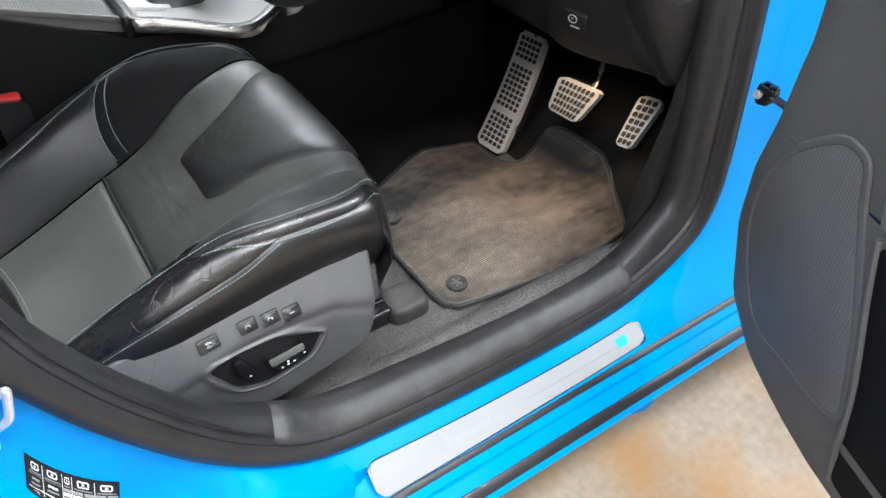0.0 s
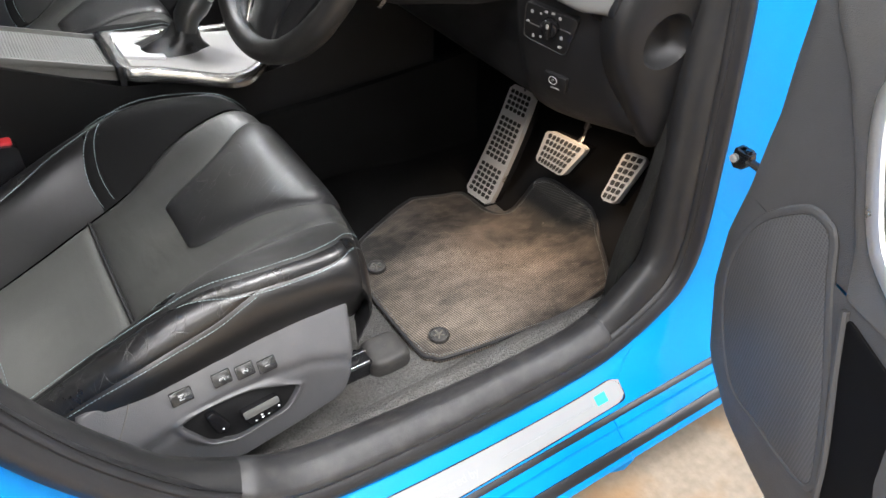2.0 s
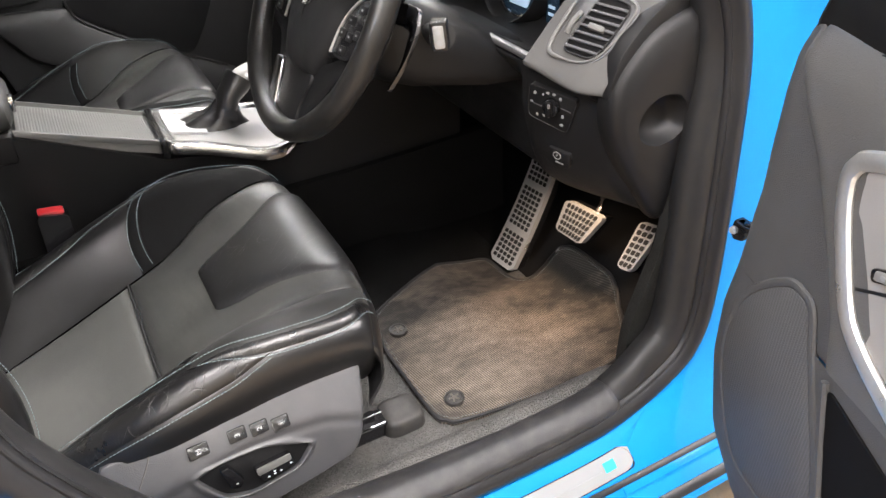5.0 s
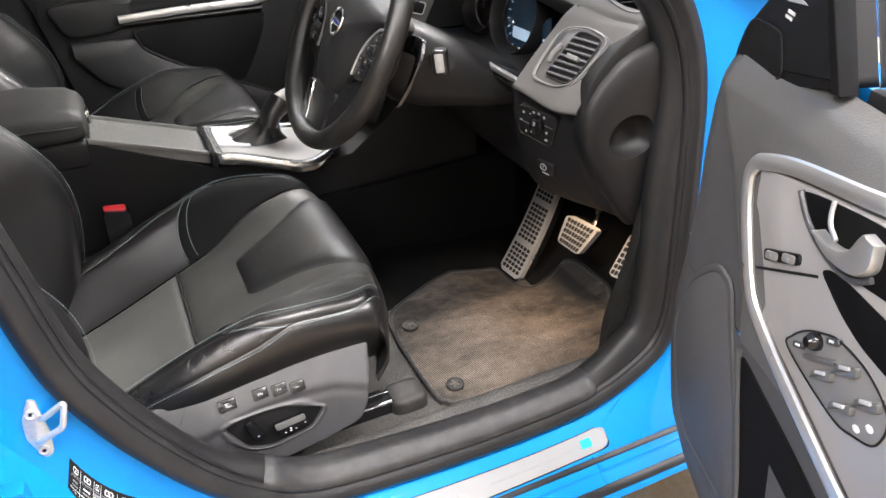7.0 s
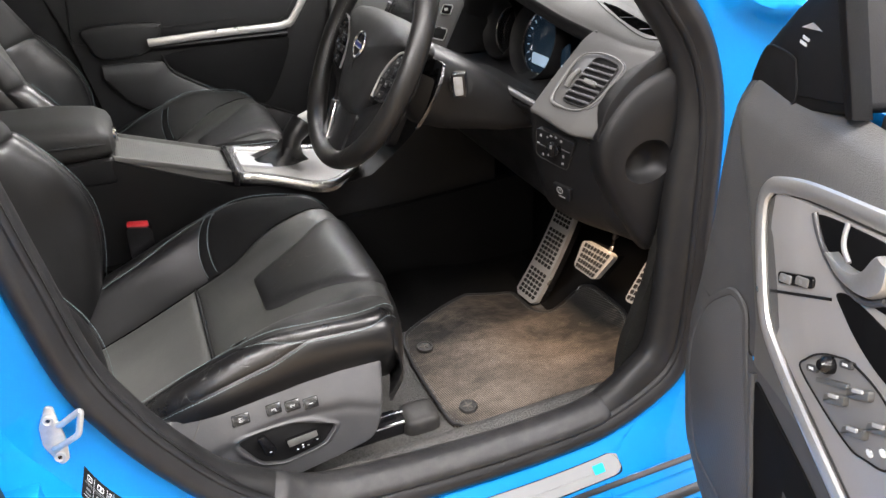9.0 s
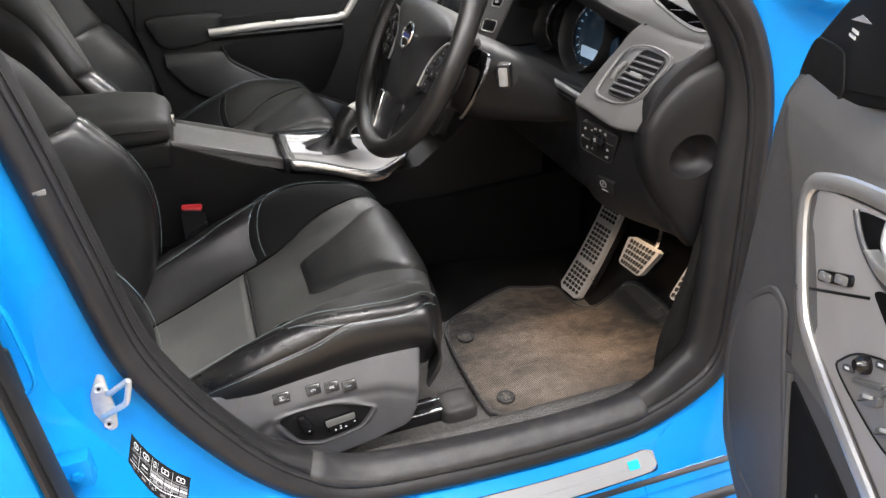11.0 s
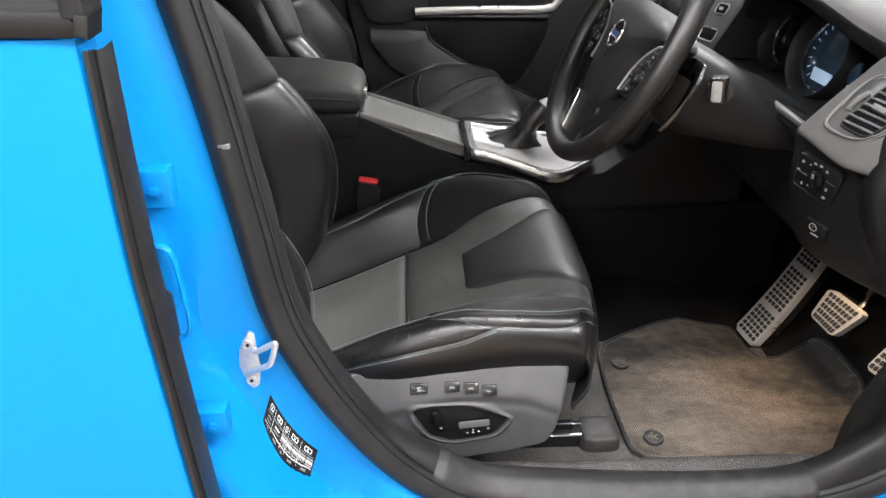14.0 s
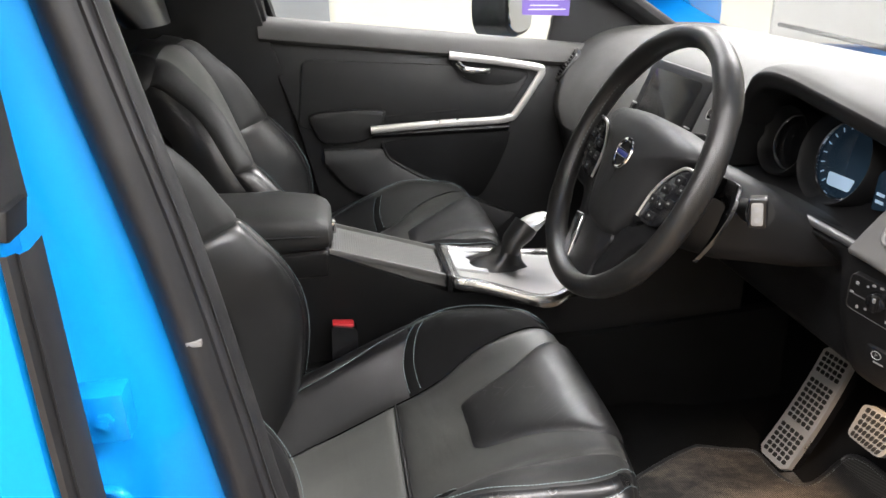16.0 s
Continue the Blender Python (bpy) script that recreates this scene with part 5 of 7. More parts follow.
    part("switch_symbol", slab([(a - w * 0.8, b - h * 0.7), (a + w * 0.5, b - h * 0.8), (a + w * 0.8, b + h * 0.2), (a + w * 0.2, b + h * 0.8), (a - w * 0.7, b + h * 0.5)], sw, 0.0018, 0.0026, 0.0), SOFT_PRINT, lp, "white switch symbol")
for a, b in ((-0.020, 0.001), (0.021, 0.004)):
    part("roller_slot", slab([(a - 0.007, b - 0.001), (a + 0.007, b - 0.003), (a + 0.007, b - 0.0015), (a - 0.007, b + 0.0005)], sw, 0.0018, 0.003, 0.0), PLASTIC_GREY, lp)
pk = plane_map(Vector((0.036, -0.626, 0.747)) + SN * 0.004, SX, SN.cross(SX))
pp = part("parking_brake_switch", slab(rounded([(-0.016, 0.013), (0.016, 0.009), (0.014, -0.014), (-0.016, -0.011)], 0.003), pk, -0.012, 0.002, 0.001), BLACKSOFT, dash, "black parking brake switch")
part("symbol_ring", tube([pk(0.0055 * math.cos(a) - 0.003, 0.0055 * math.sin(a) + 0.003, 0.0026) for a in np.linspace(0, 6.283, 20, endpoint=False)], 0.0006, 6, True), SOFT_PRINT, pp)
text_mark("P", pk, -0.003, 0.003, 0.007, 0.0026, pp, SOFT_PRINT)
part("caption_bar", slab([(-0.006, -0.0085), (0.006, -0.0095), (0.006, -0.0075), (-0.006, -0.0065)], pk, 0.0018, 0.0026, 0.0), DIM_PRINT, pp)

# end cap seen with the door open
FSIDE = spline([(0.150, 0.972), (0.112, 0.961), (0.084, 0.945), (0.058, 0.922), (0.042, 0.901), (0.034, 0.876), (0.030, 0.854), (0.044, 0.838), (0.075, 0.845), (0.150, 0.90)], 60, True)
part("fascia_side", slab([tuple(q) for q in FSIDE], lambda a, b, w: V(a, -0.697 - w, b), -0.03, 0.0105, 0.006), PLASTIC, dash, "black side of the fascia")
CAP = spline([(0.150, 0.950), (0.132, 0.946), (0.108, 0.939), (0.079, 0.924), (0.049, 0.893), (0.034, 0.866), (0.030, 0.838), (0.040, 0.800), (0.072, 0.745), (0.121, 0.676), (0.148, 0.655), (0.160, 0.70), (0.162, 0.82), (0.160, 0.92)], 110, True)
PKT = spline([(0.070, 0.822), (0.080, 0.840), (0.102, 0.850), (0.130, 0.845), (0.145, 0.826), (0.145, 0.800), (0.128, 0.787), (0.100, 0.785), (0.077, 0.798)], 96, True)
cen = PKT.mean(0)


def by_angle(curve):
    ang = np.arctan2(curve[:, 1] - cen[1], curve[:, 0] - cen[0])
    r = np.hypot(curve[:, 0] - cen[0], curve[:, 1] - cen[1])
    o = np.argsort(ang)
    want = np.linspace(-math.pi, math.pi, 72, endpoint=False)
    rr = np.interp(want, np.r_[ang[o] - 2 * math.pi, ang[o], ang[o] + 2 * math.pi], np.r_[r[o], r[o], r[o]])
    return np.c_[cen[0] + rr * np.cos(want), cen[1] + rr * np.sin(want)]


outer, pocket = by_angle(CAP), by_angle(PKT)
rings = [(outer, -0.690), (outer, -0.702), (outer * 0.97 + cen * 0.03, -0.712), (outer * 0.90 + cen * 0.10, -0.718), (0.5 * outer + 0.5 * pocket, -0.722), (pocket * 1.0, -0.722), (pocket * 0.97 + cen * 0.03, -0.720), (pocket * 0.90 + cen * 0.10, -0.706), (pocket * 0.6 + cen * 0.4, -0.696), (pocket * 0.01 + cen * 0.99, -0.693)]
part("end_cap", grid([[V(x, y, z) for x, z in ring] for ring, y in rings], False, True), PLASTIC, dash, "black end cap with an oval finger recess", 50)

# ---- steering column ----
column = thing("steering_column", (-0.05, -0.41, 0.85), "black steering column shroud with a stalk", "steering column")
rows = []
for x, z0, z1, hw in ((-0.155, 0.845, 0.945, 0.050), (-0.14, 0.825, 0.952, 0.068), (-0.10, 0.812, 0.942, 0.086), (-0.04, 0.805, 0.912, 0.098), (0.0, 0.800, 0.885, 0.104), (0.05, 0.800, 0.868, 0.108)):
    rows.append([V(x, -0.412 + hw * math.copysign(abs(math.cos(a)) ** 0.55, math.cos(a)), 0.5 * (z0 + z1) + 0.5 * (z1 - z0) * math.copysign(abs(math.sin(a)) ** 0.55, math.sin(a))) for a in np.linspace(0, 2 * math.pi, 36, endpoint=False)])
part("shroud", grid(rows, False, True, True), BLACKSOFT, column)
part("stalk", tube([V(-0.085, -0.49, 0.895), V(-0.10, -0.535, 0.905), V(-0.112, -0.575, 0.917)], [0.010, 0.013, 0.016], 14), PLASTIC, column, "black column stalk")
sk = plane_map((-0.1175, -0.579, 0.9195), (0.75, -0.55, 0.1), (0.15, -0.12, 1))
fob = part("stalk_end", slab(rounded([(-0.010, -0.017), (0.010, -0.017), (0.010, 0.017), (-0.010, 0.017)], 0.004), lambda a, b, w=0.0: sk(a, b, w), -0.010, 0.006, 0.002), BLACK, column, "black stalk end with a silver switch")
part("stalk_button", slab(rounded([(-0.0062, -0.013), (0.0062, -0.013), (0.0062, 0.013), (-0.0062, 0.013)], 0.003), sk, 0.005, 0.0085, 0.001), PACK_GREY, fob, "silver two-way switch")
for b in (-0.006, 0.006):
    part("button_mark", slab(ellipse(0.003, 0.0035, 10, 0, b), sk, 0.0083, 0.0089, 0.0), DIM_PRINT, fob)
part("left_stalk", tube([V(-0.085, -0.33, 0.895), V(-0.10, -0.27, 0.905), V(-0.112, -0.235, 0.917)], [0.010, 0.012, 0.014], 14), PLASTIC, column)

# ---- steering wheel ----
WC, WT = V(-0.196, -0.408, 0.935), radians(27)
WN, WU = V(-math.cos(WT), 0, math.sin(WT)), V(math.sin(WT), 0, math.cos(WT))


def wheel_at(a, b, w=0.0):
    """a to the driver's right, b up, w towards the driver."""
    return WC + V(0, -1, 0) * a + WU * b + WN * w


wheel = thing("steering_wheel", WC, "worn black leather steering wheel with silver inlays", "steering wheel")
rim_r = [0.0142 + 0.0010 * (abs(math.sin(a * 2)) > 0.9) for a in np.linspace(0, 2 * math.pi, 96, endpoint=False)]
part("rim", tube([wheel_at(0.1712 * math.cos(k), 0.1712 * math.sin(k)) for k in np.linspace(0, 2 * math.pi, 96, endpoint=False)], rim_r, 16, True, 1.12, WN), LEATHER_WORN, wheel, "worn black leather wheel rim")
part("rim_seam", stitches([wheel_at(0.1574 * math.cos(k), 0.1574 * math.sin(k), 0.003) for k in np.linspace(0, 2 * math.pi, 300)], 0.0007, 0.003, 0.003), STITCH_DIM, wheel)
pad = spline([(-0.128, 0.040), (-0.095, 0.055), (0.0, 0.062), (0.095, 0.055), (0.128, 0.040), (0.112, 0.024), (0.090, 0.004), (0.076, -0.030), (0.054, -0.076), (0.032, -0.098), (-0.032, -0.098), (-0.054, -0.076), (-0.076, -0.030), (-0.090, 0.004), (-0.112, 0.024)], 90, True)
bm = bmesh.new()
rows = []
for k, w in ((1.0, -0.045), (1.0, -0.012), (0.97, -0.004), (0.90, 0.003), (0.7, 0.009), (0.4, 0.012), (0.05, 0.013)):
    rows.append([wheel_at(k * a, k * b + 0.004 * k, w) for a, b in pad])
part("airbag_cover", grid(rows, False, True, True), DOORBLACK, wheel, "black airbag cover")
bm.free()
part("cover_seam", tube([wheel_at(0.0, b, 0.0135 - 3.0 * (b + 0.01) ** 2) for b in np.linspace(-0.055, -0.016, 8)], 0.0006, 6), BLACKSOFT, wheel)
em = part("emblem", tube([wheel_at(0.019 * math.cos(a), 0.006 + 0.019 * math.sin(a), 0.0145) for a in np.linspace(0, 2 * math.pi, 32, endpoint=False)], 0.0028, 8, True), CHROME, wheel, "round chrome emblem")
part("emblem_bar", slab([(-0.018, 0.002), (0.018, 0.002), (0.018, 0.010), (-0.018, 0.010)], wheel_at, 0.012, 0.0160, 0.001), PRINT_BLUE, em)
part("emblem_frame", tube([wheel_at(a, b, 0.0160) for a, b in ((-0.018, 0.002), (0.018, 0.002), (0.018, 0.010), (-0.018, 0.010))], 0.0011, 6, True), CHROME, em)
part("emblem_tip", tube([wheel_at(0.011, 0.017, 0.0145), wheel_at(0.018, 0.024, 0.0145)], [0.003, 0.001], 6), CHROME, em)
for g in (-1, 1):
    arm = spline([(0.070, 0.030), (0.100, 0.024), (0.160, 0.012), (0.160, -0.030), (0.105, -0.045), (0.060, -0.055)], 40, True)
    s1 = part("spoke", slab([(g * a, b) for a, b in arm], wheel_at, -0.022, -0.006, 0.006), PLASTIC, wheel, "black side spoke")
    pod = spline([(0.082, -0.046), (0.086, -0.018), (0.098, 0.004), (0.120, 0.024), (0.142, 0.028), (0.152, 0.004), (0.142, -0.030), (0.124, -0.046), (0.100, -0.050)], 48, True)
    part("button_bezel", tube([wheel_at(g * a, b, -0.001) for a, b in spline([(0.080, -0.048), (0.084, -0.018), (0.096, 0.006), (0.119, 0.027), (0.143, 0.031)], 30)], 0.0020, 8), SILVER, s1, "silver bezel")
    part("button_pod", slab([(g * a, b) for a, b in pod], wheel_at, -0.012, -0.001, 0.002), BLACK, s1, "black steering wheel buttons")
    for a, b in ((0.126, 0.014), (0.140, 0.006), (0.108, -0.002), (0.096, -0.020), (0.116, -0.020), (0.132, -0.014), (0.108, -0.038)):
        q = part("wheel_button", slab(rounded([(g * (a - 0.0072), b - 0.0060), (g * (a + 0.0072), b - 0.0050), (g * (a + 0.0072), b + 0.0060), (g * (a - 0.0072), b + 0.0050)], 0.002), wheel_at, -0.002, 0.0012, 0.001), PLASTIC, s1)
        part("button_symbol", slab(ellipse(0.0022, 0.0013, 8, g * a, b), wheel_at, 0.001, 0.0016, 0.0), SOFT_PRINT, q)
    pd = spline([(0.080, 0.030), (0.150, 0.040), (0.165, 0.030), (0.173, 0.005), (0.170, -0.028), (0.161, -0.056), (0.159, -0.054), (0.164, -0.028), (0.160, 0.000), (0.150, 0.014), (0.090, 0.010)], 56, True)
    arm2 = spline([(0.020, -0.080), (0.060, -0.066), (0.100, -0.046), (0.150, -0.040), (0.146, -0.062), (0.105, -0.074), (0.080, -0.110), (0.052, -0.152), (0.018, -0.160)], 48, True)
    part("spoke_shell", slab([(g * a, b) for a, b in arm2], wheel_at, -0.026, -0.010, 0.006), PLASTIC, wheel, "black lower spoke shell")
    part("shift_paddle", slab([(g * a, b) for a, b in pd], wheel_at, -0.051, -0.046, 0.0015), CHROME_DARK, wheel, "satin silver shift paddle")

part("lower_spoke", slab(spline([(-0.040, -0.088), (0.040, -0.088), (0.036, -0.130), (0.032, -0.162), (-0.032, -0.162), (-0.036, -0.130)], 40, True), wheel_at, -0.022, -0.005, 0.005), PLASTIC, wheel, "black lower spoke")
part("spoke_inlay", slab(rounded([(-0.076, -0.098), (-0.052, -0.094), (-0.032, -0.158), (-0.058, -0.158)], 0.004), wheel_at, -0.010, -0.003, 0.002), CHROME, wheel, "bright silver spoke inlay")

# ---- centre console ----
console = thing("centre_console", (-0.3, 0, 0.325), "black centre console with satin silver trim", "console")
prof = [(-1.0, 0.33), (-1.0, 0.70), (-0.60, 0.70), (-0.385, 0.605), (-0.16, 0.572), (-0.10, 0.58), (-0.02, 0.64), (0.06, 0.72), (0.20, 0.74), (0.20, 0.33)]
part("console_body", slab(prof, lambda a, b, w: V(a, w * (1 + 0.1 * smooth(-0.4, 0.0, a)), b), -0.075, 0.075, 0.0), PLASTIC, console, "black console side")
part("carpet_flank", slab(rounded([(-0.95, 0.30), (0.30, 0.30), (0.30, 0.52), (-0.05, 0.50), (-0.95, 0.48)], 0.03), lambda a, b, w: V(a, -0.088 + w, b), -0.01, 0.02, 0.006), SHADED_CARPET, console)


def cover_z(x):
    return 0.704 - 0.333 * (x + 0.59)


part("tambour_cover", slab(rounded([(-0.592, -0.066), (-0.386, -0.066), (-0.386, 0.066), (-0.592, 0.066)], 0.008), lambda a, b, w: V(a, b, cover_z(a) - 0.004 + w), -0.02, 0.0, 0.002), RIBBED, console, "ribbed silver-grey sliding cover")
for k in range(48):
    x = -0.588 + k * 0.0042
    part("cover_rib", slab([(x, -0.062), (x + 0.0026, -0.062), (x + 0.0026, 0.062), (x, 0.062)], lambda a, b, w: V(a, b, cover_z(a) - 0.004 + w), -0.001, 0.0012, 0.0004), RIBBED, console)
for g in (-1, 1):
    rail = [(-0.595, 0.003), (-0.378, 0.003), (-0.376, -0.007), (-0.46, -0.008), (-0.595, -0.008)]
    part("side_rail", slab([(a, cover_z(a) + b) for a, b in rail], lambda a, b, w, g=g: V(a, g * (0.066 + w), b), 0.0, 0.004, 0.0015), RIBBED, console, "thin satin side rail")
arm = []
for x, hw, z0, z1 in ((-1.0, 0.080, 0.70, 0.775), (-0.96, 0.084, 0.70, 0.783), (-0.80, 0.086, 0.70, 0.786), (-0.68, 0.086, 0.70, 0.782), (-0.615, 0.083, 0.702, 0.772), (-0.595, 0.077, 0.708, 0.760), (-0.588, 0.065, 0.718, 0.748)):
    arm.append([V(x, hw * math.copysign(abs(math.cos(a)) ** 0.45, math.cos(a)), 0.5 * (z0 + z1) + 0.5 * (z1 - z0) * math.copysign(abs(math.sin(a)) ** 0.6, math.sin(a))) for a in np.linspace(0, 2 * math.pi, 40, endpoint=False)])
rest = part("armrest", grid(arm, False, True, True), ARMREST, console, "dull black leather armrest lid")
part("lid_seam", tube([V(x, y, z) for x, y, z in spline([(-0.96, -0.086, 0.738), (-0.80, -0.088, 0.742), (-0.68, -0.0875, 0.742), (-0.615, -0.082, 0.738), (-0.592, -0.060, 0.736), (-0.586, 0.0, 0.735)], 40)], 0.0022, 6), BLACKSOFT, rest, "dark seam round the lid")
part("armrest_base", box(-1.0, -0.596, -0.078, 0.078, 0.655, 0.708, 0.012, 3), PLASTIC, console)
part("lid_button", slab(rounded([(-0.016, -0.010), (0.016, -0.010), (0.016, 0.012), (-0.016, 0.012)], 0.003), lambda a, b, w: V(-0.587 - w, a - 0.03, 0.737 + b), 0.0, -0.006, 0.002), CHROME, rest, "small chrome lid catch")

# gear surround: a flared frame with a sunken plate
FR = spline([(-0.378, -0.078), (-0.33, -0.090), (-0.27, -0.108), (-0.228, -0.120), (-0.190, -0.117), (-0.152, -0.097), (-0.120, -0.072), (-0.104, 0.0), (-0.120, 0.072), (-0.152, 0.097), (-0.190, 0.117), (-0.228, 0.120), (-0.27, 0.108), (-0.33, 0.090), (-0.378, 0.078), (-0.384, 0.0)], 96, True)
GEAR_LINE = spline([(-0.40, 0.6395), (-0.375, 0.636), (-0.30, 0.619), (-0.228, 0.601), (-0.18, 0.598), (-0.125, 0.609), (-0.09, 0.618)], 60)


def gear_z(x):
    return float(np.interp(x, GEAR_LINE[:, 0], GEAR_LINE[:, 1]))


rows = []
for k, w in ((0.0, -0.036), (-0.001, -0.012), (0.0, -0.004), (0.004, 0.001), (0.012, 0.002), (0.020, -0.001), (0.024, -0.006)):
    rows.append([V(a, b, gear_z(a) + (w if w > -0.02 else -0.020 + 0.010 * smooth(-0.20, -0.12, a))) for a, b in offset2d(FR, k)])
part("gear_surround", grid(rows, False, True), GEARTRIM, console, "flared satin silver gear surround")
part("gear_plate", slab([tuple(p) for p in offset2d(FR, 0.022)], lambda a, b, w: V(a, b, gear_z(a) + w), -0.02, -0.005, 0.0), GEARPLATE, console, "brushed aluminium gear plate")
part("gate_panel", slab(rounded([(-0.365, -0.030), (-0.365, 0.040), (-0.30, 0.045), (-0.30, -0.035)], 0.006), lambda a, b, w: V(a, b, gear_z(a) + w), -0.006, 0.001, 0.001), GLOSSY_GREY, console, "glossy gear position panel")
lever = thing("gear_lever", (-0.265, 0, 0.61), "gear lever with a black leather gaiter and chrome knob", "gear lever")
part("divider", slab(rounded([(-0.389, -0.082), (-0.378, -0.084), (-0.378, 0.074), (-0.389, 0.072)], 0.003), lambda a, b, w: V(a, b, 0.640 + w), -0.03, 0.003, 0.002), BLACK, console, "black strip between cover and gear plate")
gait = []
for k, (x, z, r, r2) in enumerate(((-0.284, 0.608, 0.068, 0.040), (-0.282, 0.616, 0.064, 0.036), (-0.274, 0.624, 0.050, 0.030), (-0.262, 0.632, 0.034, 0.026), (-0.254, 0.642, 0.025, 0.022), (-0.248, 0.654, 0.020, 0.018))):
    gait.append([V(x + r * math.cos(a) * (1 + 0.07 * math.cos(7 * a + 2 * k)), 0.010 + r2 * math.sin(a) * (1 + 0.08 * math.sin(6 * a + 2 * k)), z + 0.004 * math.sin(5 * a + k) - 0.14 * r * math.cos(a)) for a in np.linspace(0, 2 * math.pi, 56, endpoint=False)])
part("gaiter", grid(gait, False, True, True), LEATHER, lever, "creased black leather gaiter")
part("stem", tube([V(-0.252, 0.004, 0.640), V(-0.244, 0.008, 0.662), V(-0.226, 0.014, 0.678), V(-0.215, 0.017, 0.690)], [0.022, 0.026, 0.030, 0.030], 18, False, 0.85), LEATHER, lever, "black leather lever grip")
knob = []
for z, rx, ry, dx in ((0.688, 0.028, 0.024, -0.004), (0.697, 0.032, 0.026, 0.0), (0.707, 0.032, 0.025, 0.004), (0.714, 0.026, 0.020, 0.008), (0.718, 0.014, 0.011, 0.010)):
    knob.append([V(-0.212 + dx + 1.1 * rx * math.cos(a), 0.018 + ry * math.sin(a), z - 0.011 + 0.35 * rx * math.cos(a)) for a in np.linspace(0, 2 * math.pi, 28, endpoint=False)])
part("knob", grid(knob, False, True, True), SILVER, lever, "polished chrome gear knob")

# floating centre stack
stack = thing("centre_stack", (-0.02, 0, 0.65), "dark centre stack with a screen in a grey frame", "centre stack")
st = plane_map((0.0, 0, 0.80), (0, -1, 0), (0.45, 0, 1))
part("stack_face", slab(rounded([(-0.10, -0.17), (0.10, -0.17), (0.125, 0.17), (-0.125, 0.17)], 0.02), st, -0.02, 0.0, 0.006), PLASTIC, stack)
part("screen_frame", slab(rounded([(-0.118, 0.045), (0.118, 0.045), (0.125, 0.195), (-0.125, 0.195)], 0.02), st, -0.02, 0.012, 0.008), PLASTIC, stack, "black screen frame")
part("screen", slab(rounded([(-0.090, 0.065), (0.090, 0.065), (0.095, 0.178), (-0.095, 0.178)], 0.012), st, 0.0, 0.013, 0.001), BLACK, stack, "dark screen")
for g in (-1, 1):
    part("stack_button", slab(rounded([(g * 0.112 - 0.010, 0.075), (g * 0.112 + 0.010, 0.075), (g * 0.112 + 0.010, 0.098), (g * 0.112 - 0.010, 0.098)], 0.003), st, 0.011, 0.0145, 0.001), BLACK, stack)
    part("button_edge", slab([(g * 0.112 - 0.008, 0.0995), (g * 0.112 + 0.008, 0.0995), (g * 0.112 + 0.008, 0.102), (g * 0.112 - 0.008, 0.102)], st, 0.011, 0.0145, 0.0003), SILVER, stack)
for k in range(5):
    part("stack_row", slab(rounded([(-0.06, 0.0 - k * 0.03), (0.06, 0.0 - k * 0.03), (0.06, 0.02 - k * 0.03), (-0.06, 0.02 - k * 0.03)], 0.004), st, 0.0, 0.004, 0.001), BLACK, stack)

strip = plane_map((0.03, -0.17, 0.90), (0.25, -1, 0), (0.4, 0, 1))
ss = part("screen_flank", slab(rounded([(-0.034, -0.05), (0.040, -0.045), (0.046, 0.03), (0.048, 0.085), (-0.020, 0.085), (-0.026, 0.03)], 0.012), strip, -0.03, 0.0, 0.004), PLASTIC_DASH, stack, "satin grey side of the screen surround")
part("stack_button", slab(rounded([(-0.006, 0.026), (0.018, 0.028), (0.020, 0.042), (-0.004, 0.040)], 0.004), strip, -0.002, 0.003, 0.001), BLACK, ss, "small black button in a silver ring")
part("button_ring", tube([strip(a, b, 0.001) for a, b in rounded([(-0.008, 0.024), (0.020, 0.026), (0.022, 0.044), (-0.006, 0.042)], 0.005)], 0.0010, 6, True), SILVER, ss)
part("button_symbol", slab([(0.002, 0.031), (0.012, 0.032), (0.012, 0.037), (0.002, 0.036)], strip, 0.002, 0.0036, 0.0), SOFT_PRINT, ss)
part("key_slot", slab(rounded([(-0.016, -0.022), (0.020, -0.020), (0.022, -0.002), (-0.014, -0.004)], 0.005), strip, -0.002, 0.0014, 0.0005), BLACKSUEDE_AND_SHADE, ss, "black slot in the surround")
part("slot_edge", tube([strip(a, b, 0.0012) for a, b in rounded([(-0.018, -0.024), (0.022, -0.022), (0.024, 0.0), (-0.016, -0.002)], 0.006)], 0.0010, 6, True), SILVER, ss)

# ---- open driver's door ----
DU, DN = V(-math.cos(DT), -math.sin(DT), 0), V(-math.sin(DT), math.cos(DT), 0)


def door_at(a, b, w=0.0):
    """a from the hinges to the door's rear, b height, w from the hinge line into the cabin side."""
    return V(0.2, -0.87, b) + DU * a + DN * w


FRONT = [(0.415, 0.26), (0.425, 0.20), (0.45, 0.132), (0.51, 0.082), (0.60, 0.056), (0.675, 0.054), (0.74, 0.066), (0.83, 0.074), (0.92, 0.068), (0.985, 0.060), (1.005, 0.064)]
DEPTH = [(0.415, 0.095), (0.50, 0.110), (0.60, 0.115), (0.70, 0.118), (0.80, 0.121), (0.88, 0.121), (0.93, 0.119), (0.965, 0.113), (0.99, 0.100), (1.005, 0.080)]


def door_w(z):
    return float(np.interp(z, [d[0] for d in DEPTH], [d[1] for d in DEPTH]))


ddoor = thing("driver_door", door_at(0.1, 0.4, 0.05), "open driver's door with charcoal lining and silver trim", "car door", "car doors")
rows = []
for z in np.r_[np.linspace(0.415, 0.5, 12), np.linspace(0.515, 0.97, 30), np.linspace(0.978, 1.005, 7)]:
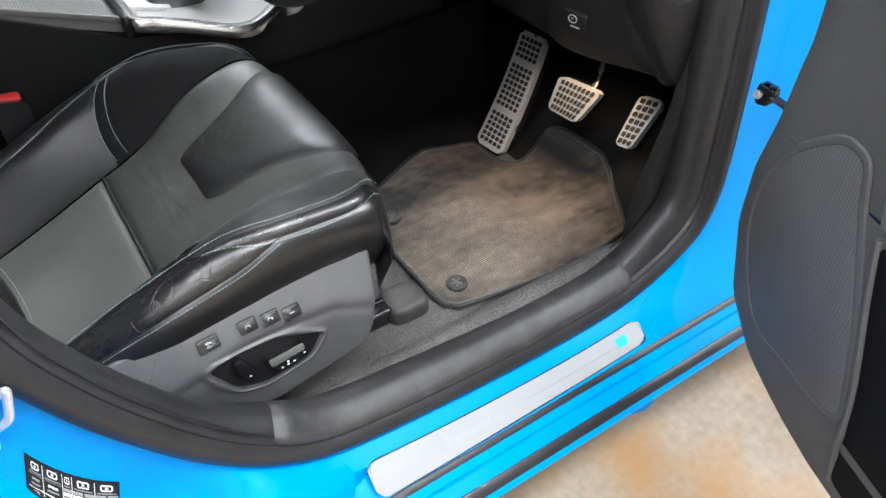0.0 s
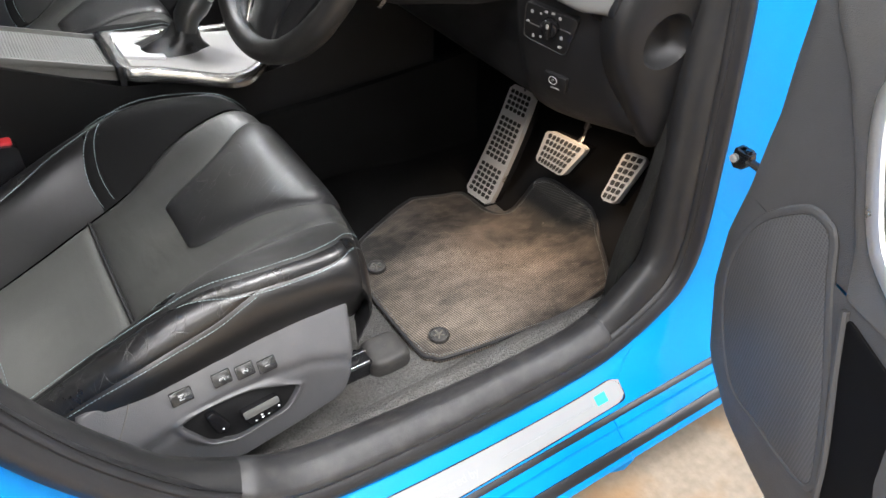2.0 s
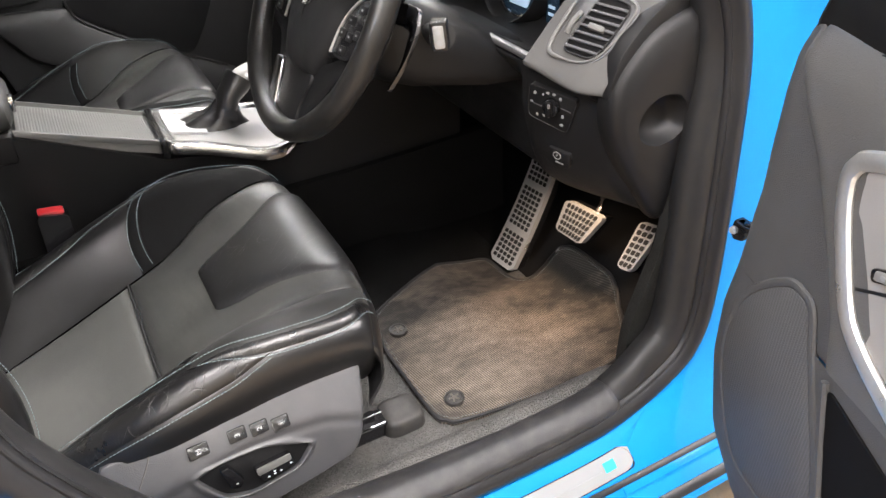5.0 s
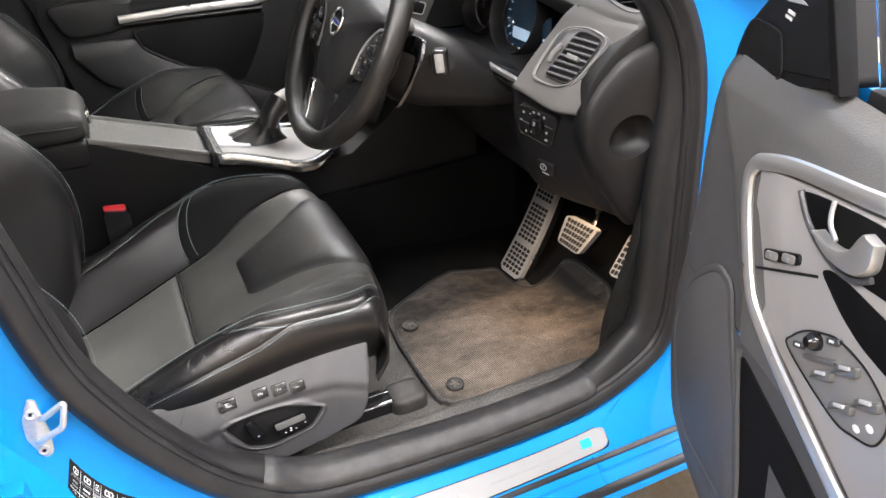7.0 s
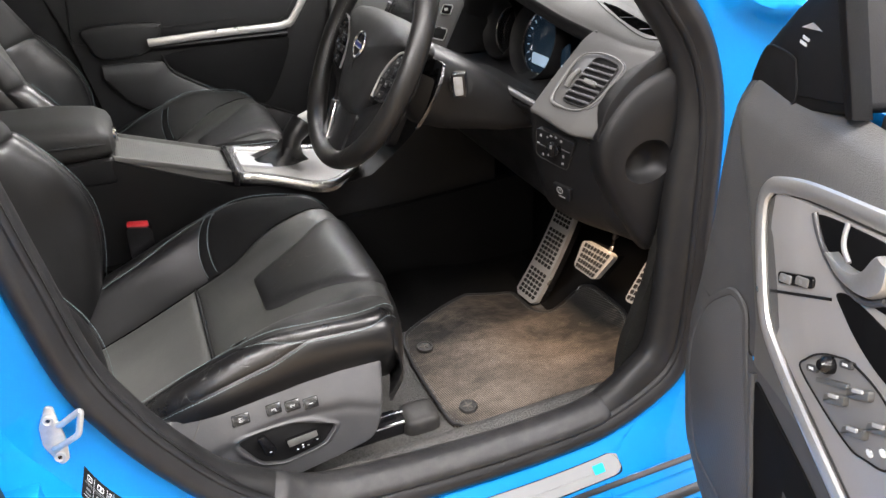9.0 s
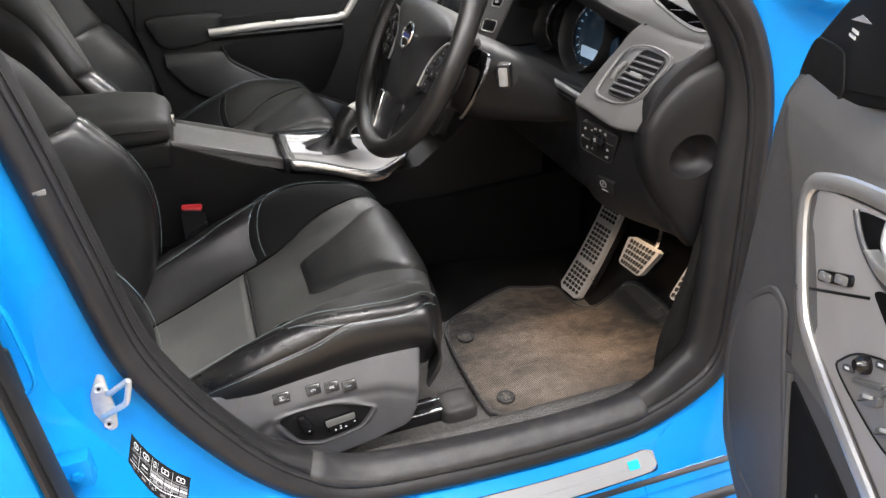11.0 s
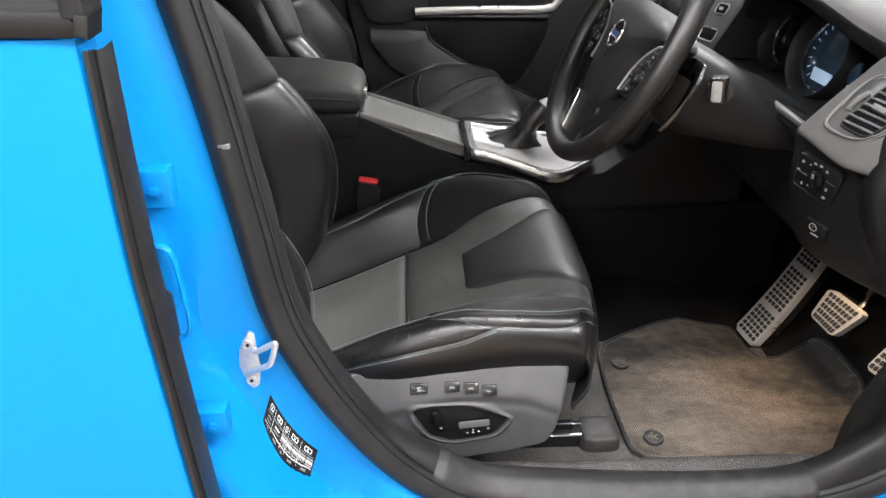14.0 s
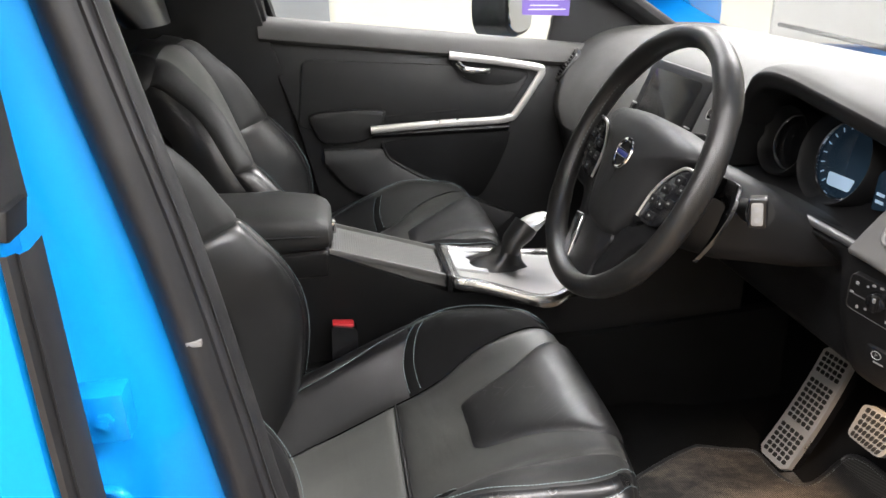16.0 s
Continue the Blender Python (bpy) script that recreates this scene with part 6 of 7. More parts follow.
    f = float(np.interp(z, [q[0] for q in FRONT], [q[1] for q in FRONT]))
    w = door_w(z)
    rise = 0.03 * smooth(0.3, 0.9, 0.3)
    row = [door_at(f + 0.006, z, 0.02), door_at(f, z, w - 0.024), door_at(f + 0.002, z, w - 0.012), door_at(f + 0.009, z, w - 0.003), door_at(f + 0.02, z, w)]
    row += [door_at(a, z + 0.02 * (a - 0.3) * smooth(0.7, 1.0, z), w) for a in np.linspace(f + 0.036, 1.0, 20)]
    rows.append(row)
PAD = [(0.72, 0.238), (0.78, 0.222), (0.836, 0.190), (0.897, 0.148), (0.93, 0.112), (0.963, 0.080), (1.005, 0.064)]


def pad_edge(z):
    """Where the padded upper lining begins, from the hinge side."""
    return float(np.interp(z, [q[0] for q in PAD], [q[1] for q in PAD]))


part("lower_lining", grid([r[:] for r in rows[:27]]), PLASTIC_DOOR, ddoor, "charcoal grained door lining")
edge_rows, pad_rows = [], []
for z in np.r_[np.linspace(rows[26][10].z, 0.97, 26), np.linspace(0.978, 1.005, 7)]:
    f = float(np.interp(z, [q[0] for q in FRONT], [q[1] for q in FRONT]))
    w, e = door_w(z), max(pad_edge(z), f + 0.022)
    edge_rows.append([door_at(f + 0.006, z, 0.02), door_at(f, z, w - 0.024), door_at(f + 0.002, z, w - 0.012), door_at(f + 0.009, z, w - 0.003), door_at(f + 0.02, z, w)] + [door_at(f + 0.02 + (e + 0.004 - f - 0.02) * k / 5, z, w - 0.003 * k / 5) for k in range(1, 6)])
    pad_rows.append([door_at(e + 0.002, z, w - 0.006), door_at(e, z, w - 0.002), door_at(e + 0.003, z, w + 0.0012), door_at(e + 0.010, z, w + 0.0025)] + [door_at(a, z, w + 0.0025 * (1 - smooth(e, e + 0.08, a))) for a in np.linspace(e + 0.02, 1.0, 22)])
part("upper_lining_edge", grid(edge_rows), PLASTIC_DOOR, ddoor, "charcoal front edge of the lining")
part("upper_lining", grid(pad_rows), PLASTIC_PAD, ddoor, "padded grey upper door lining")
part("door_shell", slab(rounded([(0.10, 0.36), (1.04, 0.36), (1.06, 0.7), (1.0, 1.02), (0.12, 0.985)], 0.03), door_at, -0.045, 0.022, 0.012), PAINT, ddoor, "glossy blue outer door skin")
part("lower_seal", tube([door_at(a, z, 0.055) for a, z in ((0.09, 0.50), (0.13, 0.44), (0.22, 0.41), (0.5, 0.395), (1.0, 0.40))], 0.010, 8), RUBBER, ddoor)
sail = rounded([(0.068, 0.972), (0.071, 1.016), (0.094, 1.042), (0.126, 1.075), (0.160, 1.102), (0.186, 1.122), (0.206, 1.110), (0.254, 1.012), (0.18, 0.987), (0.149, 0.982), (0.10, 0.974)], 0.010, 4)
sp1 = part("sail_panel", slab(sail, door_at, 0.03, 0.098, 0.008), BLACKSOFT, ddoor, "black mirror corner panel")
tw = spline([(0.074, 0.982), (0.077, 1.006), (0.090, 1.028), (0.113, 1.032), (0.144, 1.031), (0.152, 1.024), (0.164, 0.997), (0.152, 0.987), (0.110, 0.978)], 40, True)
part("tweeter_grille", slab([tuple(q) for q in tw], door_at, 0.09, 0.0992, 0.001), BLACKSOFT, sp1, "black tweeter grille")
part("grille_edge", tube([door_at(a, b, 0.0992) for a, b in tw], 0.0012, 6, True), TRIM, sp1)
for k in range(2):
    part("caption_bar", slab([(0.148 + k * 0.003, 1.046 + k * 0.005), (0.160 + k * 0.003, 1.045 + k * 0.005), (0.160 + k * 0.003, 1.048 + k * 0.005), (0.148 + k * 0.003, 1.049 + k * 0.005)], door_at, 0.09, 0.0988, 0.0), WHITE, sp1)
part("caption_mark", slab([(0.145, 1.060), (0.163, 1.068), (0.181, 1.064), (0.163, 1.062)], door_at, 0.09, 0.0988, 0.0), GLOSSY_GREY, sp1)


def window_at(a, b, w=0.0):
    """The glass above the belt leans in towards the cabin."""
    return door_at(a, b, w + 0.33 * (b - 1.0))


part("window_post", slab([(0.243, 1.005), (0.257, 1.007), (0.257, 1.38), (0.243, 1.38)], window_at, 0.078, 0.096, 0.003), BLACKSOFT, ddoor, "black window post")
pane = part("window_pane", slab([(0.264, 1.0), (0.98, 1.03), (0.93, 1.30), (0.60, 1.40), (0.250, 1.38)], window_at, 0.060, 0.064, 0.0), GLASS, ddoor, "clear side window")
pane.visible_shadow = False
part("belt_strip", slab([(0.266, 1.0), (0.99, 1.03), (0.99, 1.045), (0.266, 1.016)], door_at, 0.055, 0.078, 0.003), RUBBER, ddoor)
# silver trim loop
LOOP = [(0.52, 0.990), (0.43, 0.978), (0.35, 0.962), (0.26, 0.944), (0.210, 0.927), (0.197, 0.917), (0.193, 0.902), (0.203, 0.872), (0.220, 0.838), (0.238, 0.808), (0.258, 0.788), (0.300, 0.768), (0.365, 0.745), (0.46, 0.715), (0.56, 0.69)]
loop = spline(LOOP, 80)
part("trim_loop", tube([door_at(a, b, door_w(b) + 0.004) for a, b in loop], 0.0085, 10, False, 0.6, DN), SILVER, ddoor, "satin silver trim loop")
inside = [tuple(p) for p in spline([(0.56, 0.985), (0.43, 0.966), (0.35, 0.950), (0.262, 0.933), (0.212, 0.919), (0.208, 0.905), (0.212, 0.880), (0.222, 0.852), (0.240, 0.820), (0.258, 0.800), (0.28, 0.783), (0.37, 0.756), (0.46, 0.728), (0.56, 0.70)], 60)]
ip = part("insert_panel", slab(inside, door_at, 0.10, 0.1215, 0.001), PLASTIC_SATIN, ddoor, "satin grey door insert")
part("insert_joint", slab([(0.222, 0.815), (0.330, 0.874), (0.329, 0.8765), (0.221, 0.8175)], door_at, 0.12, 0.1222, 0.0), BLACKSOFT, ip)
lk = rounded([(0.250, 0.8420), (0.304, 0.8690), (0.301, 0.8800), (0.246, 0.8530)], 0.005, 4)
lb = part("lock_switch", slab(lk, door_at, 0.11, 0.1245, 0.001), BLACK, ip, "central locking switch")
for a, b in ((0.2625, 0.8545), (0.2885, 0.8675)):
    part("lock_button", slab(rounded([(a - 0.009, b - 0.008), (a + 0.010, b - 0.001), (a + 0.009, b + 0.008), (a - 0.010, b + 0.001)], 0.003), door_at, 0.12, 0.1262, 0.001), PACK_GREY, lb)
    part("lock_symbol", slab(ellipse(0.003, 0.0022, 8, a, b), door_at, 0.12, 0.1266, 0.0), SOFT_PRINT, lb)
cup = spline([(0.280, 0.931), (0.294, 0.917), (0.311, 0.908), (0.332, 0.901), (0.356, 0.898), (0.40, 0.905), (0.47, 0.92), (0.47, 0.958), (0.40, 0.957), (0.330, 0.945)], 60, True)
# no hollow here: a flat sheet carries the recess's shade in its colour
part("handle_recess_shade", slab([tuple(q) for q in cup], door_at, 0.11, 0.1225, 0.001), BLACKSUEDE_AND_SHADE, ip, "flat dark sheet for the shaded handle recess")
part("recess_edge", tube([door_at(a, b, 0.124) for a, b in spline([(0.279, 0.932), (0.293, 0.918), (0.310, 0.908), (0.331, 0.901), (0.355, 0.898), (0.375, 0.902), (0.392, 0.914)], 28)], 0.0030, 8), PLASTIC_GREY, ip, "curved rim below the handle")
rows = []
for k in np.linspace(0, 1, 24):
    lo = sp([(0.316, 0.914), (0.337, 0.906), (0.359, 0.905), (0.381, 0.910), (0.394, 0.924), (0.392, 0.944)], k)
    hi = sp([(0.322, 0.918), (0.341, 0.916), (0.356, 0.919), (0.366, 0.928), (0.372, 0.942), (0.378, 0.946)], k)
    rows.append([door_at(*(lo + (hi - lo) * q), w) for q, w in ((0, 0.122), (0.0, 0.128), (0.08, 0.1315), (0.3, 0.1325), (0.7, 0.1325), (0.92, 0.1315), (1.0, 0.128), (1.0, 0.122))])
part("door_pull", grid(rows, False, True, True), SILVER, ip, "satin silver door handle")
part("pull_blade", tube([door_at(a, b, w) for a, b, w in spline([(0.326, 0.947, 0.124), (0.330, 0.938, 0.127), (0.336, 0.930, 0.129), (0.348, 0.923, 0.130)], 16)], 0.0022, 8), SILVER, ip, "thin silver handle blade")
# the grip hollow's shade, likewise a flat dark sheet
part("lower_cup_shade", slab([tuple(q) for q in spline([(0.334, 0.884), (0.346, 0.876), (0.375, 0.864), (0.412, 0.857), (0.46, 0.86), (0.46, 0.89), (0.39, 0.894), (0.35, 0.892)], 40, True)], door_at, 0.11, 0.1228, 0.001), BLACKSUEDE_AND_SHADE, ip, "flat dark sheet for the shaded grip hollow below the handle")
pack = spline([(0.318, 0.792), (0.322, 0.806), (0.338, 0.824), (0.360, 0.838), (0.380, 0.846), (0.420, 0.846), (0.452, 0.830), (0.450, 0.800), (0.425, 0.786), (0.404, 0.780), (0.362, 0.783)], 60, True)
wp = part("window_switch_pack", slab([tuple(q) for q in pack], door_at, 0.11, 0.1232, 0.001), PACK_GREY, ip, "grey window switch pack")
part("pack_edge", tube([door_at(a, b, 0.1235) for a, b in pack], 0.0010, 6, True), BLACKSOFT, wp)
part("mirror_knob", tube([door_at(0.355, 0.826, 0.123), door_at(0.355, 0.826, 0.129), door_at(0.355, 0.826, 0.134)], [0.0085, 0.0080, 0.0045], 16), BLACK, wp, "black mirror adjuster")
for a, b in ((0.336, 0.805), (0.375, 0.840)):
    part("mirror_button", slab(rounded([(a - 0.007, b - 0.006), (a + 0.008, b + 0.002), (a + 0.006, b + 0.008), (a - 0.009, b + 0.000)], 0.003), door_at, 0.12, 0.126, 0.001), PLASTIC_DOOR, wp)
    part("button_print", slab([(a - 0.003, b - 0.001), (a + 0.003, b + 0.002), (a + 0.002, b + 0.004), (a - 0.004, b + 0.001)], door_at, 0.125, 0.1264, 0.0), WHITE, wp)
part("selector_bar", slab(rounded([(0.346, 0.800), (0.385, 0.824), (0.384, 0.829), (0.345, 0.805)], 0.002), door_at, 0.12, 0.1265, 0.001), RIBBED, wp, "pale mirror selector")
for a, b in ((0.377, 0.806), (0.401, 0.832), (0.409, 0.799), (0.433, 0.825)):
    q = part("window_switch", slab(rounded([(a - 0.013, b - 0.013), (a + 0.013, b + 0.004), (a + 0.010, b + 0.013), (a - 0.014, b - 0.004)], 0.003), door_at, 0.12, 0.1285, 0.002), RIBBED, wp, "grey window switch")
    part("switch_tip", slab(rounded([(a - 0.005, b - 0.0005), (a + 0.006, b + 0.006), (a + 0.005, b + 0.0095), (a - 0.006, b + 0.003)], 0.001), door_at, 0.1285, 0.1305, 0.0005), GLOSSY_GREY, q, "pale switch edge")
for a, b in ((0.428, 0.796), (0.440, 0.808)):
    part("lock_print", slab(ellipse(0.004, 0.003, 10, a, b), door_at, 0.12, 0.1245, 0.0), WHITE, wp)
# speaker
SPK = spline([(0.150, 0.508), (0.113, 0.548), (0.088, 0.610), (0.086, 0.665), (0.108, 0.722), (0.157, 0.771), (0.186, 0.777), (0.200, 0.768), (0.213, 0.735), (0.238, 0.682), (0.264, 0.626), (0.286, 0.560), (0.292, 0.526), (0.270, 0.511), (0.21, 0.508)], 90, True)
sk1 = part("speaker_grille", slab([tuple(p) for p in offset2d(SPK, 0.004)], lambda a, b, w: door_at(a, b, door_w(b) + w), -0.01, 0.002, 0.001), GRILLE, ddoor, "dark perforated speaker grille")
part("grille_rim", tube([door_at(a, b, door_w(b) - 0.0008) for a, b in SPK], 0.005, 8, True, 0.7, DN), PLASTIC_DOOR, sk1)
# the pocket's dark inside is a flat black sheet on the lining
part("door_pocket_shade", slab([tuple(p) for p in rounded([(0.246, 0.722), (0.36, 0.700), (0.60, 0.64), (0.60, 0.44), (0.315, 0.44), (0.302, 0.55), (0.268, 0.655)], 0.012)], lambda a, b, w: door_at(a, b, door_w(b) + w), -0.01, 0.0025, 0.001), BLACKSUEDE_AND_SHADE, ddoor, "flat black sheet for the shaded door pocket opening")
part("pocket_edge", tube([door_at(a, b, door_w(b) + 0.002) for a, b in spline([(0.243, 0.725), (0.262, 0.665), (0.298, 0.555), (0.312, 0.44)], 24)], 0.004, 8), PLASTIC_DOOR, ddoor)
# wing mirror on the door
mir = part("wing_mirror", grid([[door_at(0.37 + 0.10 * k1 + rx * math.cos(a), 1.055 + rz * math.sin(a), -0.10 - 0.0 * k1 - d) for a in np.linspace(0, 2 * math.pi, 24, endpoint=False)] for k1, rx, rz, d in ((0, 0.03, 0.03, -0.05), (0, 0.085, 0.055, -0.02), (0, 0.095, 0.062, 0.03), (0, 0.06, 0.04, 0.07), (0, 0.02, 0.01, 0.085))], False, True, True), PAINT, ddoor, "blue wing mirror housing")
part("mirror_face", slab(ellipse(0.075, 0.046, 24), lambda a, b, w: door_at(0.375 + a * 0.2 + 0.085 - w, 1.055 + b, -0.10 + a), 0.0, 0.004, 0.0), MIRROR, mir)

strap = thing("door_check_strap", (0.19, -0.81, 0.68), "black steel door check strap on the pillar", "door strap")
SMALLER = Matrix.Translation((0.176, -0.818, 0.690)) @ Matrix.Scale(0.74, 4) @ Matrix.Translation((-0.176, 0.818, -0.690))
part("bracket", moved(slab(rounded([(-0.800, 0.706), (-0.826, 0.706), (-0.832, 0.694), (-0.824, 0.674), (-0.806, 0.670), (-0.798, 0.680)], 0.004, 4), lambda a, b, w: V(0.176 - w, a, b), -0.012, 0.006, 0.002), SMALLER), BLACK, strap, "black cast bracket")
part("clevis", moved(slab(rounded([(0.166, -0.806), (0.184, -0.806), (0.186, -0.832), (0.166, -0.834)], 0.004, 4), lambda a, b, w: V(a, b, 0.703 + w), -0.004, 0.003, 0.001), SMALLER), BLACK, strap)
part("link", tube([V(0.176, -0.824, 0.692), V(0.180, -0.846, 0.686), V(0.176, -0.888, 0.676)], [0.007, 0.0065, 0.006], 10, False, 0.55), BLACK, strap, "flat black check arm")
part("pivot_pin", moved(join(tube([V(0.176, -0.824, 0.704), V(0.176, -0.824, 0.709)], 0.0072, 16), tube([V(0.176, -0.824, 0.709), V(0.176, -0.824, 0.7105)], 0.0045, 16)), SMALLER), CHROME_DARK, strap, "dark steel pivot pin")
part("bolt", moved(join(tube([V(0.170, -0.806, 0.690), V(0.163, -0.807, 0.690)], 0.0068, 16), tube([V(0.163, -0.807, 0.690), V(0.161, -0.807, 0.690)], 0.0042, 6)), SMALLER), STEEL, strap, "oily hexagon bolt")

# ---- sill: scuff plate and rubber strips ----


order = [i for i in range(NSEC) if path_xz[i][1] < 0.5 and -0.52 < path_xz[i][0] < 0.19]
order.sort(key=lambda i: path_xz[i][0])
SILL_X = [path_xz[i][0] for i in order]


def sill_at(x, d):
    """A place on the sill at x, d along its slope from the seal's edge."""
    k = min(max(int(np.searchsorted(SILL_X, x)) - 1, 0), len(order) - 2)
    f = (x - SILL_X[k]) / (SILL_X[k + 1] - SILL_X[k])
    out = V(0, 0, 0)
    for i, g in ((order[k], 1 - f), (order[k + 1], f)):
        prof = path_profile[i]
        seg = np.r_[0, np.cumsum(np.hypot(*np.diff(prof, axis=0).T))]
        out += side_point(i, *(float(np.interp(d, seg, prof[:, c])) for c in (0, 1))) * g
    return V(x, out.y, out.z)


def plate_at(a, b, w=0.0):
    """On the scuff plate: a along the car, b down the slope, w proud of the sill."""
    p = sill_at(a, 0.038 + b)
    t = sill_at(a, 0.085) - sill_at(a, 0.040)
    n = t.cross(V(1, 0, 0)).normalized()
    return p + (n if n.z > 0 else -n) * (w + 0.0012)


sill = thing("scuff_plate", (-0.18, -0.83, 0.36), "satin metal scuff plate on the blue sill", "sill plate")
pl = rounded([(-0.388, -0.003), (0.026, -0.003), (0.036, 0.008), (0.038, 0.028), (-0.385, 0.034), (-0.396, 0.016)], 0.009, 5)
rows = []
for x in np.linspace(-0.395, 0.037, 60):
    e0 = max(0.0, 0.010 - (x + 0.396)) + 0.6 * max(0.0, x - 0.026)
    lo, hi = min(e0, 0.012) - 0.003, float(np.interp(x, (-0.385, 0.038), (0.034, 0.028))) - min(e0, 0.012)
    ks = np.linspace(lo, hi, 9)
    rows.append([plate_at(x, ks[0], -0.003)] + [plate_at(x, q, 0.0018) for q in ks] + [plate_at(x, ks[-1], -0.003)])
pp_ = part("plate", grid(rows), PLATE, sill)
pl = np.concatenate([np.linspace(a, b, max(2, int(np.hypot(*(np.array(b) - a)) / 0.006)), endpoint=False) for a, b in zip(pl, pl[1:] + pl[:1])])
part("plate_edge", tube([plate_at(a, b, 0.0006) for a, b in pl], 0.0013, 6, True), BLACKSOFT, sill, "thin black edge of the plate")
part("square_mark", slab(rounded([(-0.009, 0.006), (0.009, 0.006), (0.009, 0.019), (-0.009, 0.019)], 0.001), plate_at, 0.001, 0.0032, 0.0), CYAN, pp_, "bright blue square mark")
text_mark("Engineered by", lambda a, b, w: plate_at(a, 0.016 - b, w), -0.250, 0.0, 0.015, 0.0026, pp_, PLATE_PRINT, 0, "engraved_words")
part("plate_line", slab([(x, 0.0148) for x in np.linspace(-0.17, -0.015, 12)] + [(x, 0.0164) for x in np.linspace(-0.015, -0.17, 12)], plate_at, 0.001, 0.0026, 0.0), PLATE_PRINT, pp_)


SILL_S = np.array(PROFILES["S"])
SILL_D = np.r_[0, np.cumsum(np.hypot(*np.diff(SILL_S, axis=0).T))]


def outer_sill(x, d, proud=0.0):
    """The straight outer sill at x, d down its slope; proud of the paint."""
    a, b = (float(np.interp(d, SILL_D, SILL_S[:, k])) for k in (0, 1))
    return V(x, -0.7865 - b - 0.65 * proud, 0.388 - a - 0.014 * (x + 0.15) + 0.75 * proud)


def straight_strip(d0, d1, proud, x0=-0.56, x1=0.62):
    rows = []
    for x in np.linspace(x0, x1, 8):
        rows.append([outer_sill(x, d0, -0.002)] + [outer_sill(x, d0 + (d1 - d0) * k / 8, proud * math.sin(math.pi * (0.12 + 0.76 * k / 8)) ** 0.4) for k in range(9)] + [outer_sill(x, d1, -0.002)])
    return grid(rows)


part("sill_extension", grid([[outer_sill(x, d, -0.0012) for d in np.linspace(0.030, 0.1425, 60)] for x in np.linspace(-0.43, 0.62, 12)]), PAINT, body, "glossy blue sill running on under the wing")
rows = []
start, stop = near_index(-0.06, 0.388), near_index(0.205, 0.60)
for i in range(start, stop + 1):
    k = (i - start) / (stop - start)
    x, z = path_xz[i]
    p = side_point(i, 0.003, 0.006)
    q = outer_sill(x + 0.20 * k ** 1.6, 0.0705 - 0.012 * smooth(0.5, 1.0, k), 0.0015)
    mid = p.lerp(q, 0.5) + V(0.0, -0.006 * smooth(0.0, 0.25, k) * smooth(1.0, 0.7, k), 0.004 * smooth(0.0, 0.25, k))
    rows.append([p * (1 - g) ** 2 + mid * (2 * g * (1 - g)) + q * g ** 2 for g in np.linspace(0, 1, 16)])
part("sill_corner", grid(rows), PAINT, body, "glossy blue curve from the sill up to the hinge pillar")
# added black sheet that stands for the shadow on the ground below
part("sill_ground_shade", grid([[V(x, y, z) for y, z in ((-0.896, 0.305), (-0.890, 0.292), (-0.870, 0.270), (-0.82, 0.235), (-0.66, 0.215))] for x in (-0.43, 0.1, 0.62)]), BLACKSOFT, body, "added black sheet under the sill for the ground's shadow")
part("sill_seal", straight_strip(0.0725, 0.0812, 0.0020), RUBBER, body, "thin black rubber strip along the sill")
part("sill_skirt_strip", straight_strip(0.1165, 0.1310, 0.0030), RUBBER, body, "black rubber strip under the sill")

# ---- pillar fittings ----
def body_at(x, z, w=0.0):
    """The blue body's surface by the rear of the opening at x, z; w proud of it."""
    q = np.array([x, z])
    best = None
    for i in range(NSEC):
        d = q - path_xz[i]
        a = float(d @ out_n[i])
        miss = abs(float(d @ tan[i]))
        if -0.02 < a < 0.16 and (best is None or miss < best[0]) and miss < 0.02:
            best = (miss, i, a)
    _, i, a = best
    b = float(np.interp(a, path_profile[i][:, 0], path_profile[i][:, 1]))
    return V(x, side_y(path_xz[i][1]) - b - w, z)


st_face = plane_map(body_at(-0.692, 0.660), (1, 0, 0), (0, 0.10, 1))
striker = thing("door_striker", (-0.692, -0.76, 0.66), "silver steel door striker bolted to the blue pillar", "door striker")
part("striker_plate", slab(rounded([(-0.003, -0.042), (0.007, -0.038), (0.010, -0.012), (0.008, 0.012), (0.007, 0.034), (0.000, 0.037), (-0.012, 0.013), (-0.014, -0.012)], 0.005), st_face, -0.004, 0.004, 0.0015), STEEL, striker)
part("striker_loop", tube([st_face(a, b, w) for a, b, w in rounded([(0.004, 0.010, 0.000), (0.009, 0.012, 0.008), (0.035, 0.032, 0.020), (0.026, 0.002, 0.020), (-0.002, -0.016, 0.008), (-0.005, -0.018, 0.000)], 0.006, 5)[6:-6]], 0.0036, 10), STEEL, striker, "bright steel loop")
for b in (-0.029, 0.020):
    part("striker_bolt", join(tube([st_face(-0.001, b, 0.003), st_face(-0.001, b, 0.0062)], 0.0058, 16), tube([st_face(-0.001 + 0.0052 * math.cos(q), b + 0.0052 * math.sin(q), 0.0062) for q in np.linspace(0, 6.283, 16, endpoint=False)], 0.0009, 6, True)), STEEL, striker, "bright steel screw")
    part("screw_socket", tube([st_face(-0.001, b, 0.0060), st_face(-0.001, b, 0.0066)], 0.0024, 6), CHROME_DARK, striker)
LABEL = [V(-0.685, 0, 0.575), V(-0.634, 0, 0.486), V(-0.623, 0, 0.520), V(-0.674, 0, 0.608)]


def label_at(s, k, w=0.0):
    """s along the label, k across it, both 0..1."""
    p = LABEL[0].lerp(LABEL[1], s).lerp(LABEL[3].lerp(LABEL[2], s), k)
